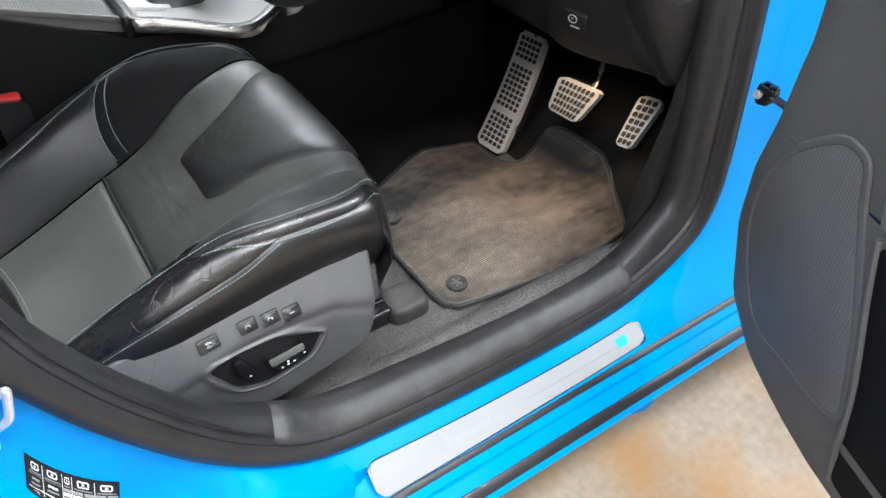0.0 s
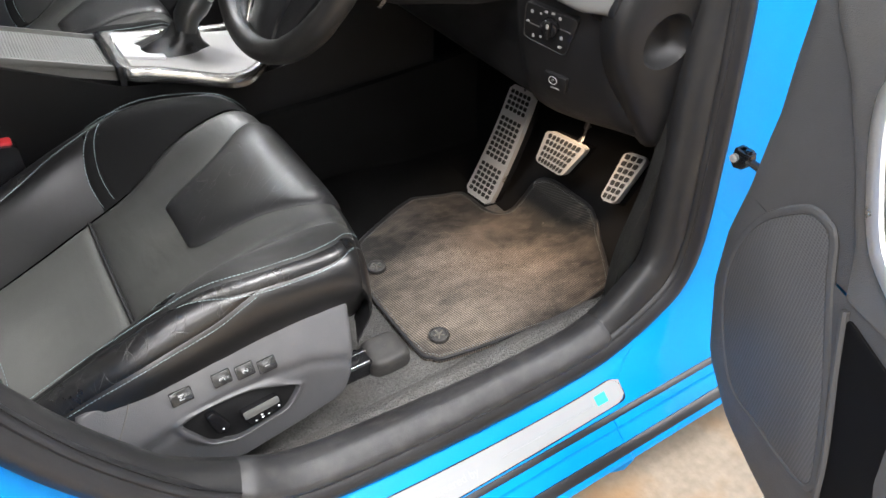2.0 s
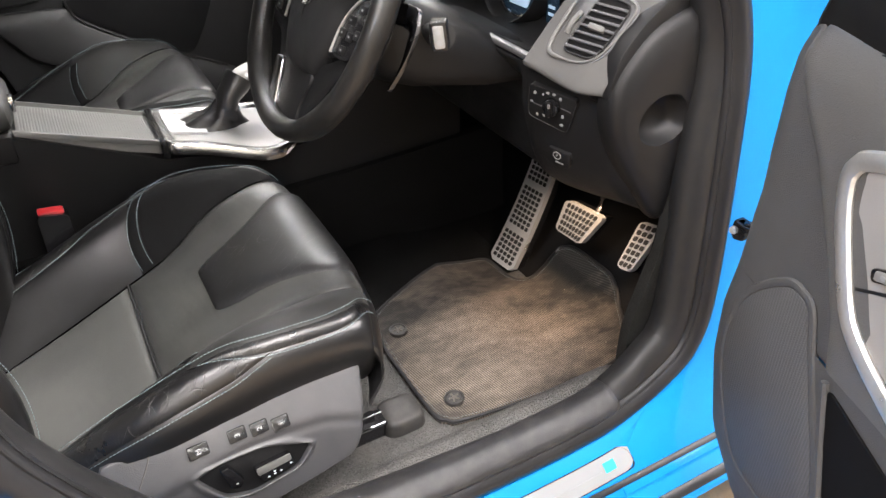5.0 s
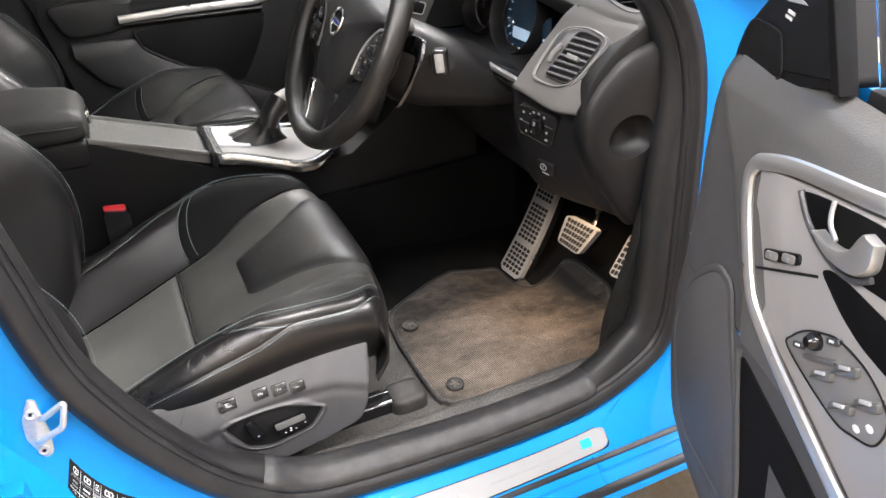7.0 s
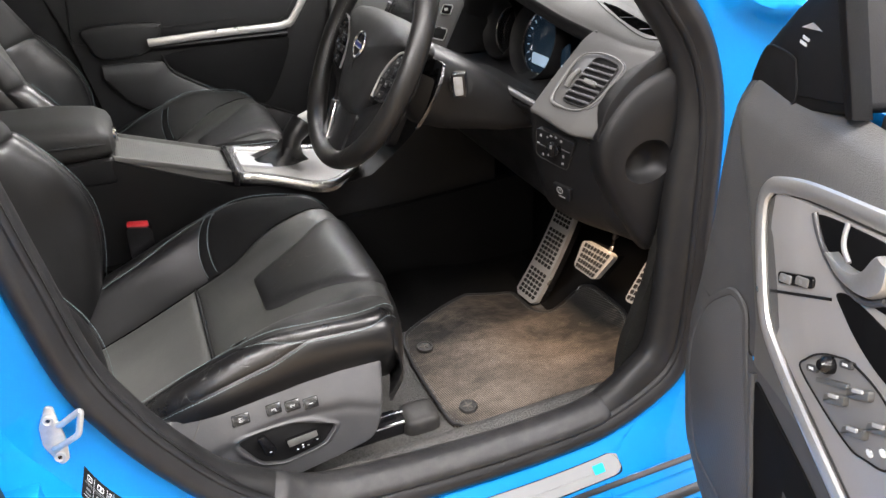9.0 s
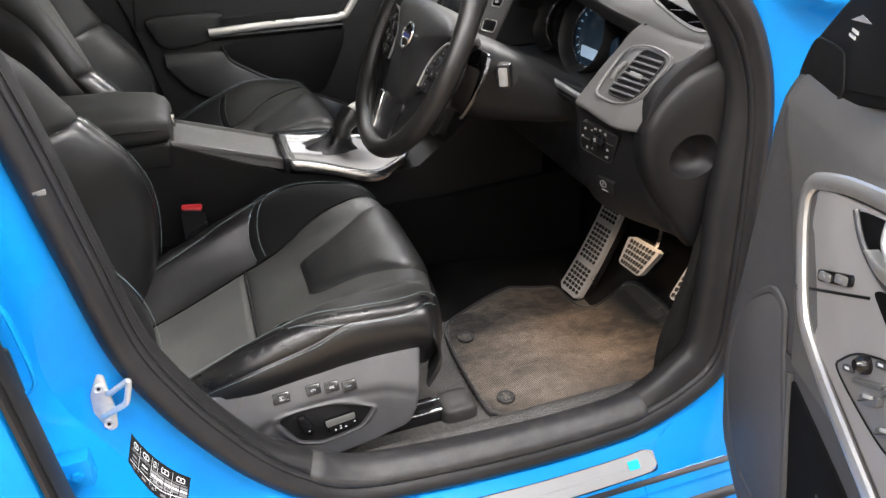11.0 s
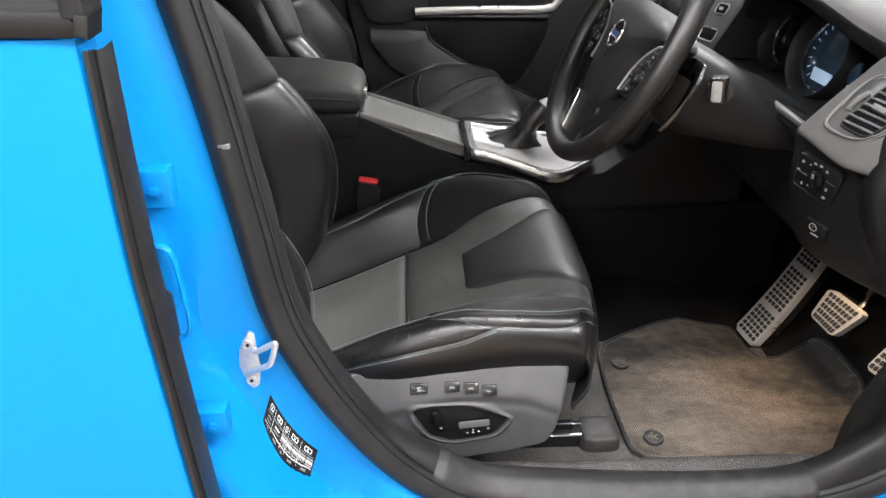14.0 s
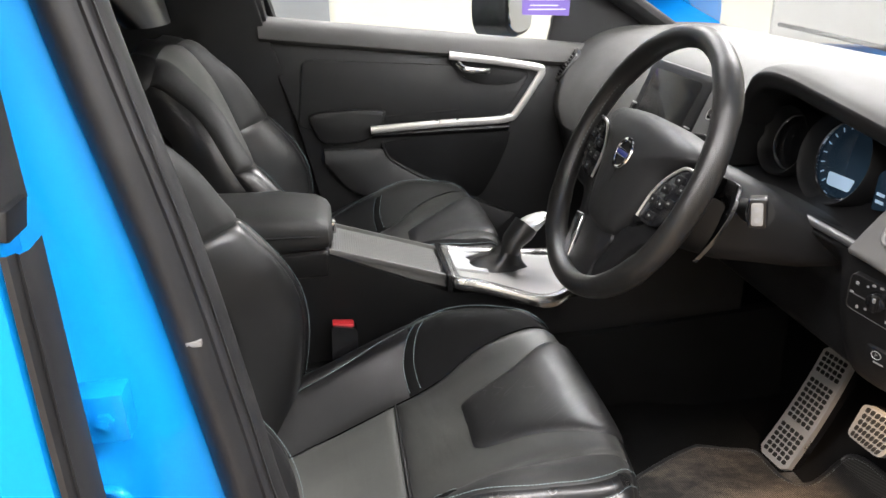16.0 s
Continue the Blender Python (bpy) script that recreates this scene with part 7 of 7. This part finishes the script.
    bow = 0.006 * 4 * s * (1 - s)
    return body_at(p.x - bow * 0.8, p.z - bow * 0.6, w)


def label_patch(s0, s1, k0, k1, w, n=6):
    return grid([[label_at(s0 + (s1 - s0) * i / n, k0 + (k1 - k0) * j / 6, w) for j in range(7)] for i in range(n + 1)])


sticker = thing("tyre_label", body_at(-0.65, 0.54), "black and white tyre pressure label on the blue pillar", "label")
part("label_sheet", label_patch(0, 1, 0, 1, 0.0010, 30), BLACKSOFT, sticker)
COLS = (0.03, 0.19, 0.40, 0.50, 0.735, 0.985)
for c0 in COLS[1:-1]:
    part("column_rule", label_patch(c0 - 0.003, c0 + 0.003, 0.10, 0.94, 0.0024), WHITE, sticker)
part("label_rule", label_patch(0.03, 0.98, 0.165, 0.185, 0.0024, 12), WHITE, sticker)
part("label_rule", label_patch(0.03, 0.40, 0.565, 0.580, 0.0024, 12), DIM_PRINT, sticker)
for n0, (c0, c1) in enumerate(zip(COLS, COLS[1:])):
    mid, half = 0.5 * (c0 + c1), 0.5 * (c1 - c0)
    # a small outlined sign at the head of each column
    for d0, d1, k0, k1 in ((-0.45, 0.45, 0.86, 0.90), (-0.45, 0.45, 0.70, 0.74), (-0.52, -0.40, 0.73, 0.87), (0.40, 0.52, 0.73, 0.87), (-0.12, 0.12, 0.77, 0.83)):
        part("label_symbol", label_patch(mid + d0 * half, mid + d1 * half, k0, k1, 0.0024, 3), WHITE, sticker)
    part("text_bar", label_patch(c0 + 0.02, c1 - 0.02, 0.61, 0.645, 0.0024, 4), DIM_PRINT, sticker)
    if n0 < 2:
        part("label_box", label_patch(mid - 0.5 * half, mid + 0.5 * half, 0.40, 0.47, 0.0024, 3), WHITE if n0 else DIM_PRINT, sticker)
        part("text_bar", label_patch(mid - 0.6 * half, mid + 0.6 * half, 0.27, 0.32, 0.0024, 3), DIM_PRINT, sticker)
    else:
        cells = 1 if n0 == 2 else 2
        for q in range(3):
            for e in range(cells):
                w0 = (c1 - c0) / cells
                part("label_box", label_patch(c0 + w0 * e + 0.008, c0 + w0 * (e + 1) - 0.008, 0.215 + 0.125 * q, 0.315 + 0.125 * q, 0.0024, 3), WHITE if q == 1 else SOFT_PRINT, sticker)
    part("text_bar", label_patch(mid - 0.35 * half, mid + 0.35 * half, 0.07, 0.12, 0.0024, 3), DIM_PRINT, sticker)
k0 = near_index(-0.704, 0.905)
part("seal_clip", box(-0.696, -0.684, -0.757, -0.738, 0.918, 0.923, 0.001), PACK_GREY, body, "small pale clip on the door seal")
for cx, cy, cz in ((-0.742, -0.822, 0.906), (-0.722, -0.846, 0.634)):
    hg = thing("rear_door_hinge", (cx, cy, cz), "blue painted rear door hinge with a bolt", "hinge", "rear door hinges")
    part("leaf", join(box(cx - 0.022, cx + 0.016, cy - 0.003, cy + 0.02, cz - 0.019, cz + 0.019, 0.003), box(cx - 0.034, cx - 0.018, cy - 0.016, cy + 0.012, cz - 0.019, cz + 0.019, 0.004)), PAINT, hg)
    part("bolt", tube([V(cx + 0.002, cy - 0.003, cz), V(cx + 0.002, cy - 0.007, cz)], 0.0065, 6), PAINT, hg)
    part("bolt_tip", tube([V(cx + 0.002, cy - 0.006, cz), V(cx + 0.002, cy - 0.009, cz)], 0.0034, 8), PAINT, hg)
part("door_bumper", slab(rounded([(-0.765, 0.735), (-0.742, 0.735), (-0.742, 0.800), (-0.765, 0.800)], 0.008), lambda a, b, w: V(a, -0.830 - w, b), 0.0, 0.014, 0.004), RUBBER, body, "black rubber door bumper")
part("pillar_pressing", tube([V(x, -0.828 - 0.06 * (0.8 - z), z) for x, z in spline([(-0.768, 0.846), (-0.748, 0.848), (-0.736, 0.836), (-0.732, 0.80), (-0.730, 0.76), (-0.736, 0.745), (-0.752, 0.740)], 30)], 0.0045, 8, False, 0.5), PAINT, body)

# ---- rear door ----
EDGE = [(0.30, -0.712), (0.45, -0.722), (0.602, -0.733), (0.70, -0.740), (0.762, -0.745), (0.856, -0.754), (0.95, -0.759), (1.052, -0.764)]


def skin_y(z):
    return -0.875 + 0.08 * (z - 0.8) - 0.02 * math.sin(math.pi * min(max((z - 0.3) / 0.78, 0), 1))


rdoor = thing("rear_door", (-1.2, -0.88, 0.35), "closed bright blue rear door with a dark tinted window", "car door", "car doors")
rows = []
for z in np.linspace(0.30, 1.052, 30):
    e = float(np.interp(z, [q[0] for q in EDGE], [q[1] for q in EDGE]))
    y = skin_y(z)
    rows.append([V(e + 0.002, y + 0.03, z), V(e, y + 0.006, z), V(e - 0.003, y + 0.001, z), V(e - 0.008, y, z)] + [V(x, y - 0.012 * math.sin(math.pi * (x + 0.77) / -1.2), z) for x in np.linspace(e - 0.03, -1.50, 14)])
part("skin", grid(rows), PAINT, rdoor, "glossy blue door skin")
flap = []
for z in np.linspace(0.30, 1.045, 40):
    e = float(np.interp(z, [q[0] for q in EDGE], [q[1] for q in EDGE]))
    y = skin_y(z)
    flap.append([V(e + 0.001, y + 0.002, z), V(e + 0.003, y - 0.003, z), V(e + 0.007, y - 0.003, z), V(e + 0.010, y + 0.002, z), V(e + 0.013, y - 0.001, z), V(e + 0.016, y + 0.006, z), V(e + 0.015, y + 0.03, z)])
part("edge_seal", grid(flap), RUBBER, rdoor, "black rubber flap on the door's leading edge")
part("belt_moulding", slab([(-1.50, 1.056), (-0.766, 1.054), (-0.760, 1.062), (-0.768, 1.074), (-1.50, 1.080)], lambda a, b, w: V(a, skin_y(b) - w, b), -0.02, 0.006, 0.003), BLACKSOFT, rdoor, "black belt moulding")
part("moulding_clip", slab([(-0.764, 1.056), (-0.752, 1.054), (-0.749, 1.072), (-0.761, 1.074)], lambda a, b, w: V(a, skin_y(b) - w, b), -0.02, 0.010, 0.003), BLACKSOFT, rdoor)
part("glass", slab([(-1.58, 1.075), (-0.772, 1.072), (-0.800, 1.40), (-1.50, 1.40)], lambda a, b, w: V(a, -0.853 + 0.22 * (b - 1.07) - w, b), -0.01, 0.0, 0.0), TINT_GLASS, rdoor, "dark tinted rear window")
part("window_frame", slab([(-0.772, 1.07), (-0.753, 1.068), (-0.783, 1.40), (-0.802, 1.40)], lambda a, b, w: V(a, -0.853 + 0.22 * (b - 1.07) - w, b), -0.03, 0.008, 0.003), BLACKSOFT, rdoor, "black window frame")

# ---- passenger door ----
def pd_at(a, b, w=0.0):
    """On the far door's lining: a along the car, b height, w into the cabin."""
    return V(a, 0.655 - w, b)


def belt_z(x):
    return 1.038 - 0.1206 * (x + 0.719)


pdoor = thing("passenger_door", (-0.3, 0.72, 0.4), "closed passenger door with black lining and silver trim", "car door", "car doors")
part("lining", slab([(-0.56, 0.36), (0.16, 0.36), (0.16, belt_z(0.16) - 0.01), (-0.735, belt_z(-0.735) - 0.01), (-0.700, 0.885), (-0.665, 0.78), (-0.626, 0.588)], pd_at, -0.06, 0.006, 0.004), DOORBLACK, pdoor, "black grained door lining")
rows = []
for x in np.linspace(-0.735, 0.14, 24):
    z = belt_z(x)
    rows.append([pd_at(x, z + dz, w) for dz, w in ((0.0, -0.05), (0.004, -0.02), (0.0, 0.004), (-0.012, 0.018), (-0.030, 0.026), (-0.046, 0.026), (-0.054, 0.018), (-0.058, 0.0))])
part("belt_pad", grid(rows), PLASTIC_DASH, pdoor, "charcoal padded door top")
fr = rounded([(-0.66, 0.77), (-0.640, 0.925), (-0.62, 0.935), (-0.26, 0.905), (-0.04, 0.872), (-0.10, 0.775), (-0.13, 0.765), (-0.64, 0.757)], 0.015)
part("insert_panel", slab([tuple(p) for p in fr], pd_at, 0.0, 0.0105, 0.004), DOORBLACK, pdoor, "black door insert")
part("trim_loop", tube([pd_at(a, b, 0.030) for a, b in spline([(-0.262, 0.932), (-0.14, 0.913), (-0.030, 0.892), (-0.016, 0.880), (-0.024, 0.862), (-0.085, 0.772), (-0.105, 0.762), (-0.135, 0.757), (-0.30, 0.756), (-0.475, 0.750)], 60)], 0.0105, 10, False, 0.6, (0, 1, 0)), SILVER, pdoor, "satin silver trim loop")
part("door_handle", tube([pd_at(a, b, w) for a, b, w in spline([(-0.240, 0.912, 0.026), (-0.228, 0.899, 0.036), (-0.210, 0.893, 0.040), (-0.175, 0.889, 0.040), (-0.158, 0.888, 0.030)], 24)], 0.0085, 10, False, 0.7, (0, 1, 0)), CHROME, pdoor, "satin chrome inner handle")
# shade of the far handle's recess, laid on as a flat dark sheet
part("handle_recess_shade", slab([tuple(p) for p in spline([(-0.25, 0.92), (-0.10, 0.90), (-0.05, 0.88), (-0.09, 0.85), (-0.20, 0.86)], 30, True)], pd_at, 0.008, 0.0145, 0.001), BLACKSOFT, pdoor)
block = spline([(-0.628, 0.796), (-0.622, 0.755), (-0.606, 0.724), (-0.570, 0.713), (-0.490, 0.719), (-0.452, 0.745), (-0.436, 0.778), (-0.440, 0.797), (-0.531, 0.803)], 60, True)
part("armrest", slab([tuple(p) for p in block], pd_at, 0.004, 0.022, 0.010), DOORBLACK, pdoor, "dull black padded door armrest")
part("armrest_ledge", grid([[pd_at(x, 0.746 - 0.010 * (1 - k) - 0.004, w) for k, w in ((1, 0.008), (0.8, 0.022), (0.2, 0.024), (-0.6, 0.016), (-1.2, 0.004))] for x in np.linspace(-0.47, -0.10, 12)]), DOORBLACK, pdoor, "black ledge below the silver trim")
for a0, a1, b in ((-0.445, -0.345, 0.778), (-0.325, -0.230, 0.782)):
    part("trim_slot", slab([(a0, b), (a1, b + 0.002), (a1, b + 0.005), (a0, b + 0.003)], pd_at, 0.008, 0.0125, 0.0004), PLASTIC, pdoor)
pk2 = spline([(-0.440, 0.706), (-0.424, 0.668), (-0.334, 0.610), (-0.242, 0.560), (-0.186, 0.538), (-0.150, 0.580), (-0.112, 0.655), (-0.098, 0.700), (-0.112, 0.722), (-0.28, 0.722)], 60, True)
# shade inside the far pocket, put on as a flat black sheet
part("door_pocket_shade", slab([tuple(p) for p in pk2], pd_at, 0.004, 0.0085, 0.001), BLACKSUEDE_AND_SHADE, pdoor, "flat black sheet for the shaded passenger door pocket")
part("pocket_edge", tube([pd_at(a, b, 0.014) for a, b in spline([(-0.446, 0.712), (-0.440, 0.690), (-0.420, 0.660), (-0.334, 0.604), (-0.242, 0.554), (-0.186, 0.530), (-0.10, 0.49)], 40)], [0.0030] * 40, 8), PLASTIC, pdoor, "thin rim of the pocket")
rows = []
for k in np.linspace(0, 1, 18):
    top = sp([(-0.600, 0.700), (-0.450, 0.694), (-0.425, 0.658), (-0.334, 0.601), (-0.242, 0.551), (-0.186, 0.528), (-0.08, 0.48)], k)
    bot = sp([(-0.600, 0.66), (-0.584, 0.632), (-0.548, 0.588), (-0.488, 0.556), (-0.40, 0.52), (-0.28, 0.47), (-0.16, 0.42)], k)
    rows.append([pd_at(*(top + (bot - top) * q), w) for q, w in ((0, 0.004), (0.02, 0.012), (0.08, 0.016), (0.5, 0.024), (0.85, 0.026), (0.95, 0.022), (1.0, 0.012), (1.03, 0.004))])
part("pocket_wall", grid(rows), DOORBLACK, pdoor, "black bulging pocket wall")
pane = part("window_pane", slab([(-0.72, 1.02), (0.13, 0.93), (0.0, 1.10), (-0.25, 1.33), (-0.70, 1.38)], lambda a, b, w: V(a, 0.700 - 0.20 * (b - 1.0) - w, b), 0.0, 0.004, 0.0), GLASS, pdoor, "clear passenger window")
pane.visible_shadow = False

mirror = thing("far_wing_mirror", (0.0, 0.85, 0.95), "black wing mirror outside the passenger window", "wing mirror")
mf = plane_map((-0.02, 0.83, 1.03), (0.55, 0.83, 0), (0, 0, 1))
part("housing", slab([tuple(p) for p in spline([(-0.115, -0.045), (-0.05, -0.082), (0.07, -0.082), (0.10, -0.05), (0.10, 0.06), (0.05, 0.085), (-0.10, 0.07), (-0.125, 0.02)], 40, True)], lambda a, b, w: mf(a, b, w), -0.10, 0.0, 0.02), BLACKSOFT, mirror)
part("mirror_face", slab([tuple(p) for p in spline([(-0.100, -0.038), (-0.045, -0.066), (0.060, -0.066), (0.085, -0.04), (0.085, 0.05), (0.04, 0.07), (-0.085, 0.058), (-0.108, 0.015)], 40, True)], mf, -0.001, 0.003, 0.0), MIRROR, mirror, "clear mirror glass")
part("foot", tube([V(0.09, 0.86, 0.99), V(0.12, 0.80, 0.965), V(0.12, 0.74, 0.955)], 0.02, 10), BLACKSOFT, mirror)
card = thing("window_card", (0.0, 0.66, 1.03), "purple printed card hung inside the passenger window", "card")
part("sheet", slab([(-0.066, 1.023), (0.060, 1.016), (0.064, 1.115), (-0.066, 1.115)], lambda a, b, w: V(a, 0.648 - w, b), 0.0, 0.002, 0.0), PRINT_PURPLE, card)
for b, a0, a1 in ((1.034, -0.05, 0.05), (1.044, -0.045, 0.03), (1.058, -0.05, 0.045)):
    part("text_bar", slab([(a0, b), (a1, b - 0.003), (a1, b), (a0, b + 0.003)], lambda a, c, w: V(a, 0.6458 - w, c), 0.0, 0.0008, 0.0), PALE_PRINT, card)

# ---- windscreen, pillars, bonnet ----
for g in (-1, 1):
    part("a_pillar_trim", tube([V(x, g * y, z) for x, y, z in spline([(0.46, 0.70, 0.90), (0.30, 0.675, 1.0), (0.16, 0.65, 1.09), (-0.05, 0.62, 1.24), (-0.28, 0.58, 1.38)], 24)], 0.034, 12, False, 0.8), PLASTIC, body, "dark windscreen pillar trim")
    part("b_pillar_trim", slab([(-0.80, 0.40), (-0.66, 0.42), (-0.70, 0.95), (-0.76, 1.40), (-0.90, 1.40), (-0.86, 0.95)], lambda a, b, w, g=g: V(a - (0.08 if g < 0 else 0), g * (0.715 - 0.12 * (b - 0.6) - w), b), -0.02, 0.02, 0.008), PLASTIC, body, "dark pillar trim")
part("quarter_trim", slab(rounded([(0.015, 0.935), (0.05, 1.10), (0.12, 1.12), (0.185, 1.045), (0.38, 0.972), (0.38, 0.92)], 0.01), lambda a, b, w: V(a, 0.695 + w, b), -0.012, 0.012, 0.005), PLASTIC, body, "black trim at the foot of the windscreen pillar")
part("rear_pillar_trim", slab(rounded([(-1.25, 0.40), (-0.52, 0.40), (-0.60, 0.60), (-0.665, 0.85), (-0.715, 1.0), (-0.80, 1.40), (-1.25, 1.40)], 0.02), lambda a, b, w: V(a, 0.700 - 0.12 * (b - 0.6) - w, b), -0.015, 0.015, 0.006), PLASTIC, body, "dark trim behind the passenger seat")
rows = []
for k in np.linspace(0, 1, 9):
    line = [V(0.66 - 0.92 * k - 0.10 * (y / 0.62) ** 2 * (1 - 0.4 * k), y * (1 - 0.12 * k), 0.945 + 0.455 * k) for y in np.linspace(-0.64, 0.64, 13)]
    rows.append(line + [q + V(0.0022, 0, 0.0045) for q in line[::-1]])
ws = part("windscreen", grid(rows, False, True, True), GLASS, body, "clear windscreen")
ws.visible_shadow = False
part("cowl", grid([[V(0.60 + d - 0.08 * (y / 0.7) ** 2, y, z) for d, z in ((0.0, 0.948), (0.03, 0.944), (0.06, 0.925), (0.14, 0.915))] for y in np.linspace(-0.72, 0.72, 15)]), BLACKSOFT, body, "black windscreen cowl")
for y0, y1 in ((-0.55, 0.02), (0.02, 0.58)):
    part("wiper", tube([V(0.655 - 0.05 * (y / 0.7) ** 2, y, 0.955 + 0.004 * k) for k, y in enumerate(np.linspace(y0, y1, 8))], 0.006, 6), BLACK, body, "black wiper arm")
part("bonnet", grid([[V(x - 0.10 * (y / 0.8) ** 2, y, 0.935 - 0.10 * ((x - 0.7) / 1.1) ** 1.5 - 0.06 * (y / 0.8) ** 2) for x in np.linspace(0.72, 1.8, 12)] for y in np.linspace(-0.80, 0.80, 17)]), PAINT, body, "glossy blue bonnet")
part("marker_pin", tube([V(0.42, -0.14, 0.984), V(0.42, -0.165, 0.984)], 0.004, 8), RED, dash)

# ---- the rest of the car's body ----
AXLES = (1.06, -1.86)


def panel_top(x):
    """The upper edge of the body side along the car."""
    return float(np.interp(x, (-2.55, -2.1, -1.5, 0.2, 0.45, 1.2, 1.82), (1.02, 1.06, 1.05, 0.93, 0.905, 0.86, 0.74)))


def body_y(x, z):
    """Half the width of the body at x, z."""
    taper = 0.10 * smooth(1.0, 1.85, x) ** 2 + 0.07 * smooth(-1.9, -2.55, x) ** 2
    return -skin_y(z) - taper


def side_sheet(x0, x1, g, n=40):
    rows = []
    for x in np.linspace(x0, x1, n):
        z0 = 0.27
        for axle in AXLES:
            if abs(x - axle) < 0.36:
                z0 = max(z0, 0.33 + math.sqrt(0.36 ** 2 - (x - axle) ** 2))
        zs = np.linspace(z0, panel_top(x), 12)
        rows.append([V(x, g * body_y(x, z), z) for z in zs] + [V(x, g * (body_y(x, zs[-1]) - 0.03), zs[-1] + 0.012)])
    return grid(rows)


for g in (-1, 1):
    part("front_wing", side_sheet(0.44, 1.80, g), PAINT, body, "glossy blue front wing")
    part("rear_wing", side_sheet(-2.52, -1.52, g, 34), PAINT, body, "glossy blue rear wing")
    for axle in AXLES:
        arch = [V(axle + 0.36 * math.cos(a), g * (body_y(axle, 0.5) - 0.002), 0.33 + 0.36 * math.sin(a)) for a in np.linspace(0, math.pi, 24)]
        part("wheel_arch", grid([[p, V(p.x, p.y - g * 0.24, p.z)] for p in arch]), BLACKSOFT, body, "black wheel arch liner")
        yo = g * (body_y(axle, 0.33) - 0.02)
        prof = [(0.215, -0.10), (0.235, -0.108), (0.29, -0.112), (0.32, -0.10), (0.33, -0.06), (0.33, 0.06), (0.32, 0.10), (0.29, 0.112), (0.235, 0.108), (0.215, 0.10)]
        rows = [[V(axle + r * math.cos(a), yo - g * 0.11 + d, 0.33 + r * math.sin(a)) for r, d in prof] for a in np.linspace(0, 2 * math.pi, 48, endpoint=False)]
        tyre = part("wheel", grid(rows, True, True), RUBBER, body, "black rubber tyre on the ground")
        spokes = []
        for k in range(5):
            a = 2 * math.pi * k / 5
            spokes.append(slab([(0.05 * math.cos(a - 0.5), 0.05 * math.sin(a - 0.5)), (0.205 * math.cos(a - 0.16), 0.205 * math.sin(a - 0.16)), (0.205 * math.cos(a + 0.16), 0.205 * math.sin(a + 0.16)), (0.05 * math.cos(a + 0.5), 0.05 * math.sin(a + 0.5))], lambda p, q, w, axle=axle, yo=yo, g=g: V(axle + p, yo - g * 0.02 + g * w, 0.33 + q), -0.02, 0.0, 0.004))
        ring = tube([V(axle + 0.212 * math.cos(a), yo - g * 0.02, 0.33 + 0.212 * math.sin(a)) for a in np.linspace(0, 2 * math.pi, 40, endpoint=False)], 0.012, 8, True)
        part("rim", join(ring, *spokes), STEEL, tyre, "silver alloy rim")
part("far_side_skin", grid([[V(x, -skin_y(z), z) for z in np.linspace(0.36, panel_top(x) - 0.03, 10)] for x in np.linspace(-1.52, 0.44, 24)]), PAINT, body, "glossy blue far doors' outer skin")
part("roof_skin", grid([[V(x, y, 1.462 - 0.06 * (y / 0.7) ** 2 - 0.02 * ((x + 0.8) / 0.8) ** 2) for y in np.linspace(-0.67, 0.67, 11)] for x in np.linspace(-1.93, -0.27, 11)]), PAINT, body, "glossy blue roof")
part("boot_lid", grid([[V(x, y, 1.075 - 0.03 * smooth(-2.2, -2.56, x) - 0.03 * (y / 0.8) ** 2) for y in np.linspace(-0.80, 0.80, 11)] for x in np.linspace(-2.56, -2.20, 6)]), PAINT, body, "glossy blue boot lid")
part("tail", grid([[V(-2.56 - 0.05 * math.sin(math.pi * (z - 0.28) / 0.77) + 0.12 * (y / 0.8) ** 4, y, z) for z in np.linspace(0.28, 1.045, 10)] for y in np.linspace(-0.80, 0.80, 17)]), PAINT, body, "glossy blue tail panel")
part("nose", grid([[V(1.80 - 0.10 * (y / 0.8) ** 2 + 0.09 * math.sin(math.pi * k), y, 0.22 + k * (0.615 - 0.06 * (y / 0.8) ** 2)) for k in np.linspace(0, 1, 10)] for y in np.linspace(-0.80, 0.80, 17)]), PAINT, body, "glossy blue front bumper")
rows = []
for k in np.linspace(0, 1, 7):
    line = [V(-1.93 - 0.30 * k, y * (1 + 0.1 * k), 1.40 - 0.33 * k) for y in np.linspace(-0.62, 0.62, 9)]
    rows.append(line + [q + V(-0.002, 0, 0.004) for q in line[::-1]])
rear_glass = part("rear_window", grid(rows, False, True, True), GLASS, body, "clear rear window")
rear_glass.visible_shadow = False
part("underbody", box(-2.45, 1.70, -0.68, 0.68, 0.20, 0.255, 0.02), BLACKSOFT, body, "black underbody panel")
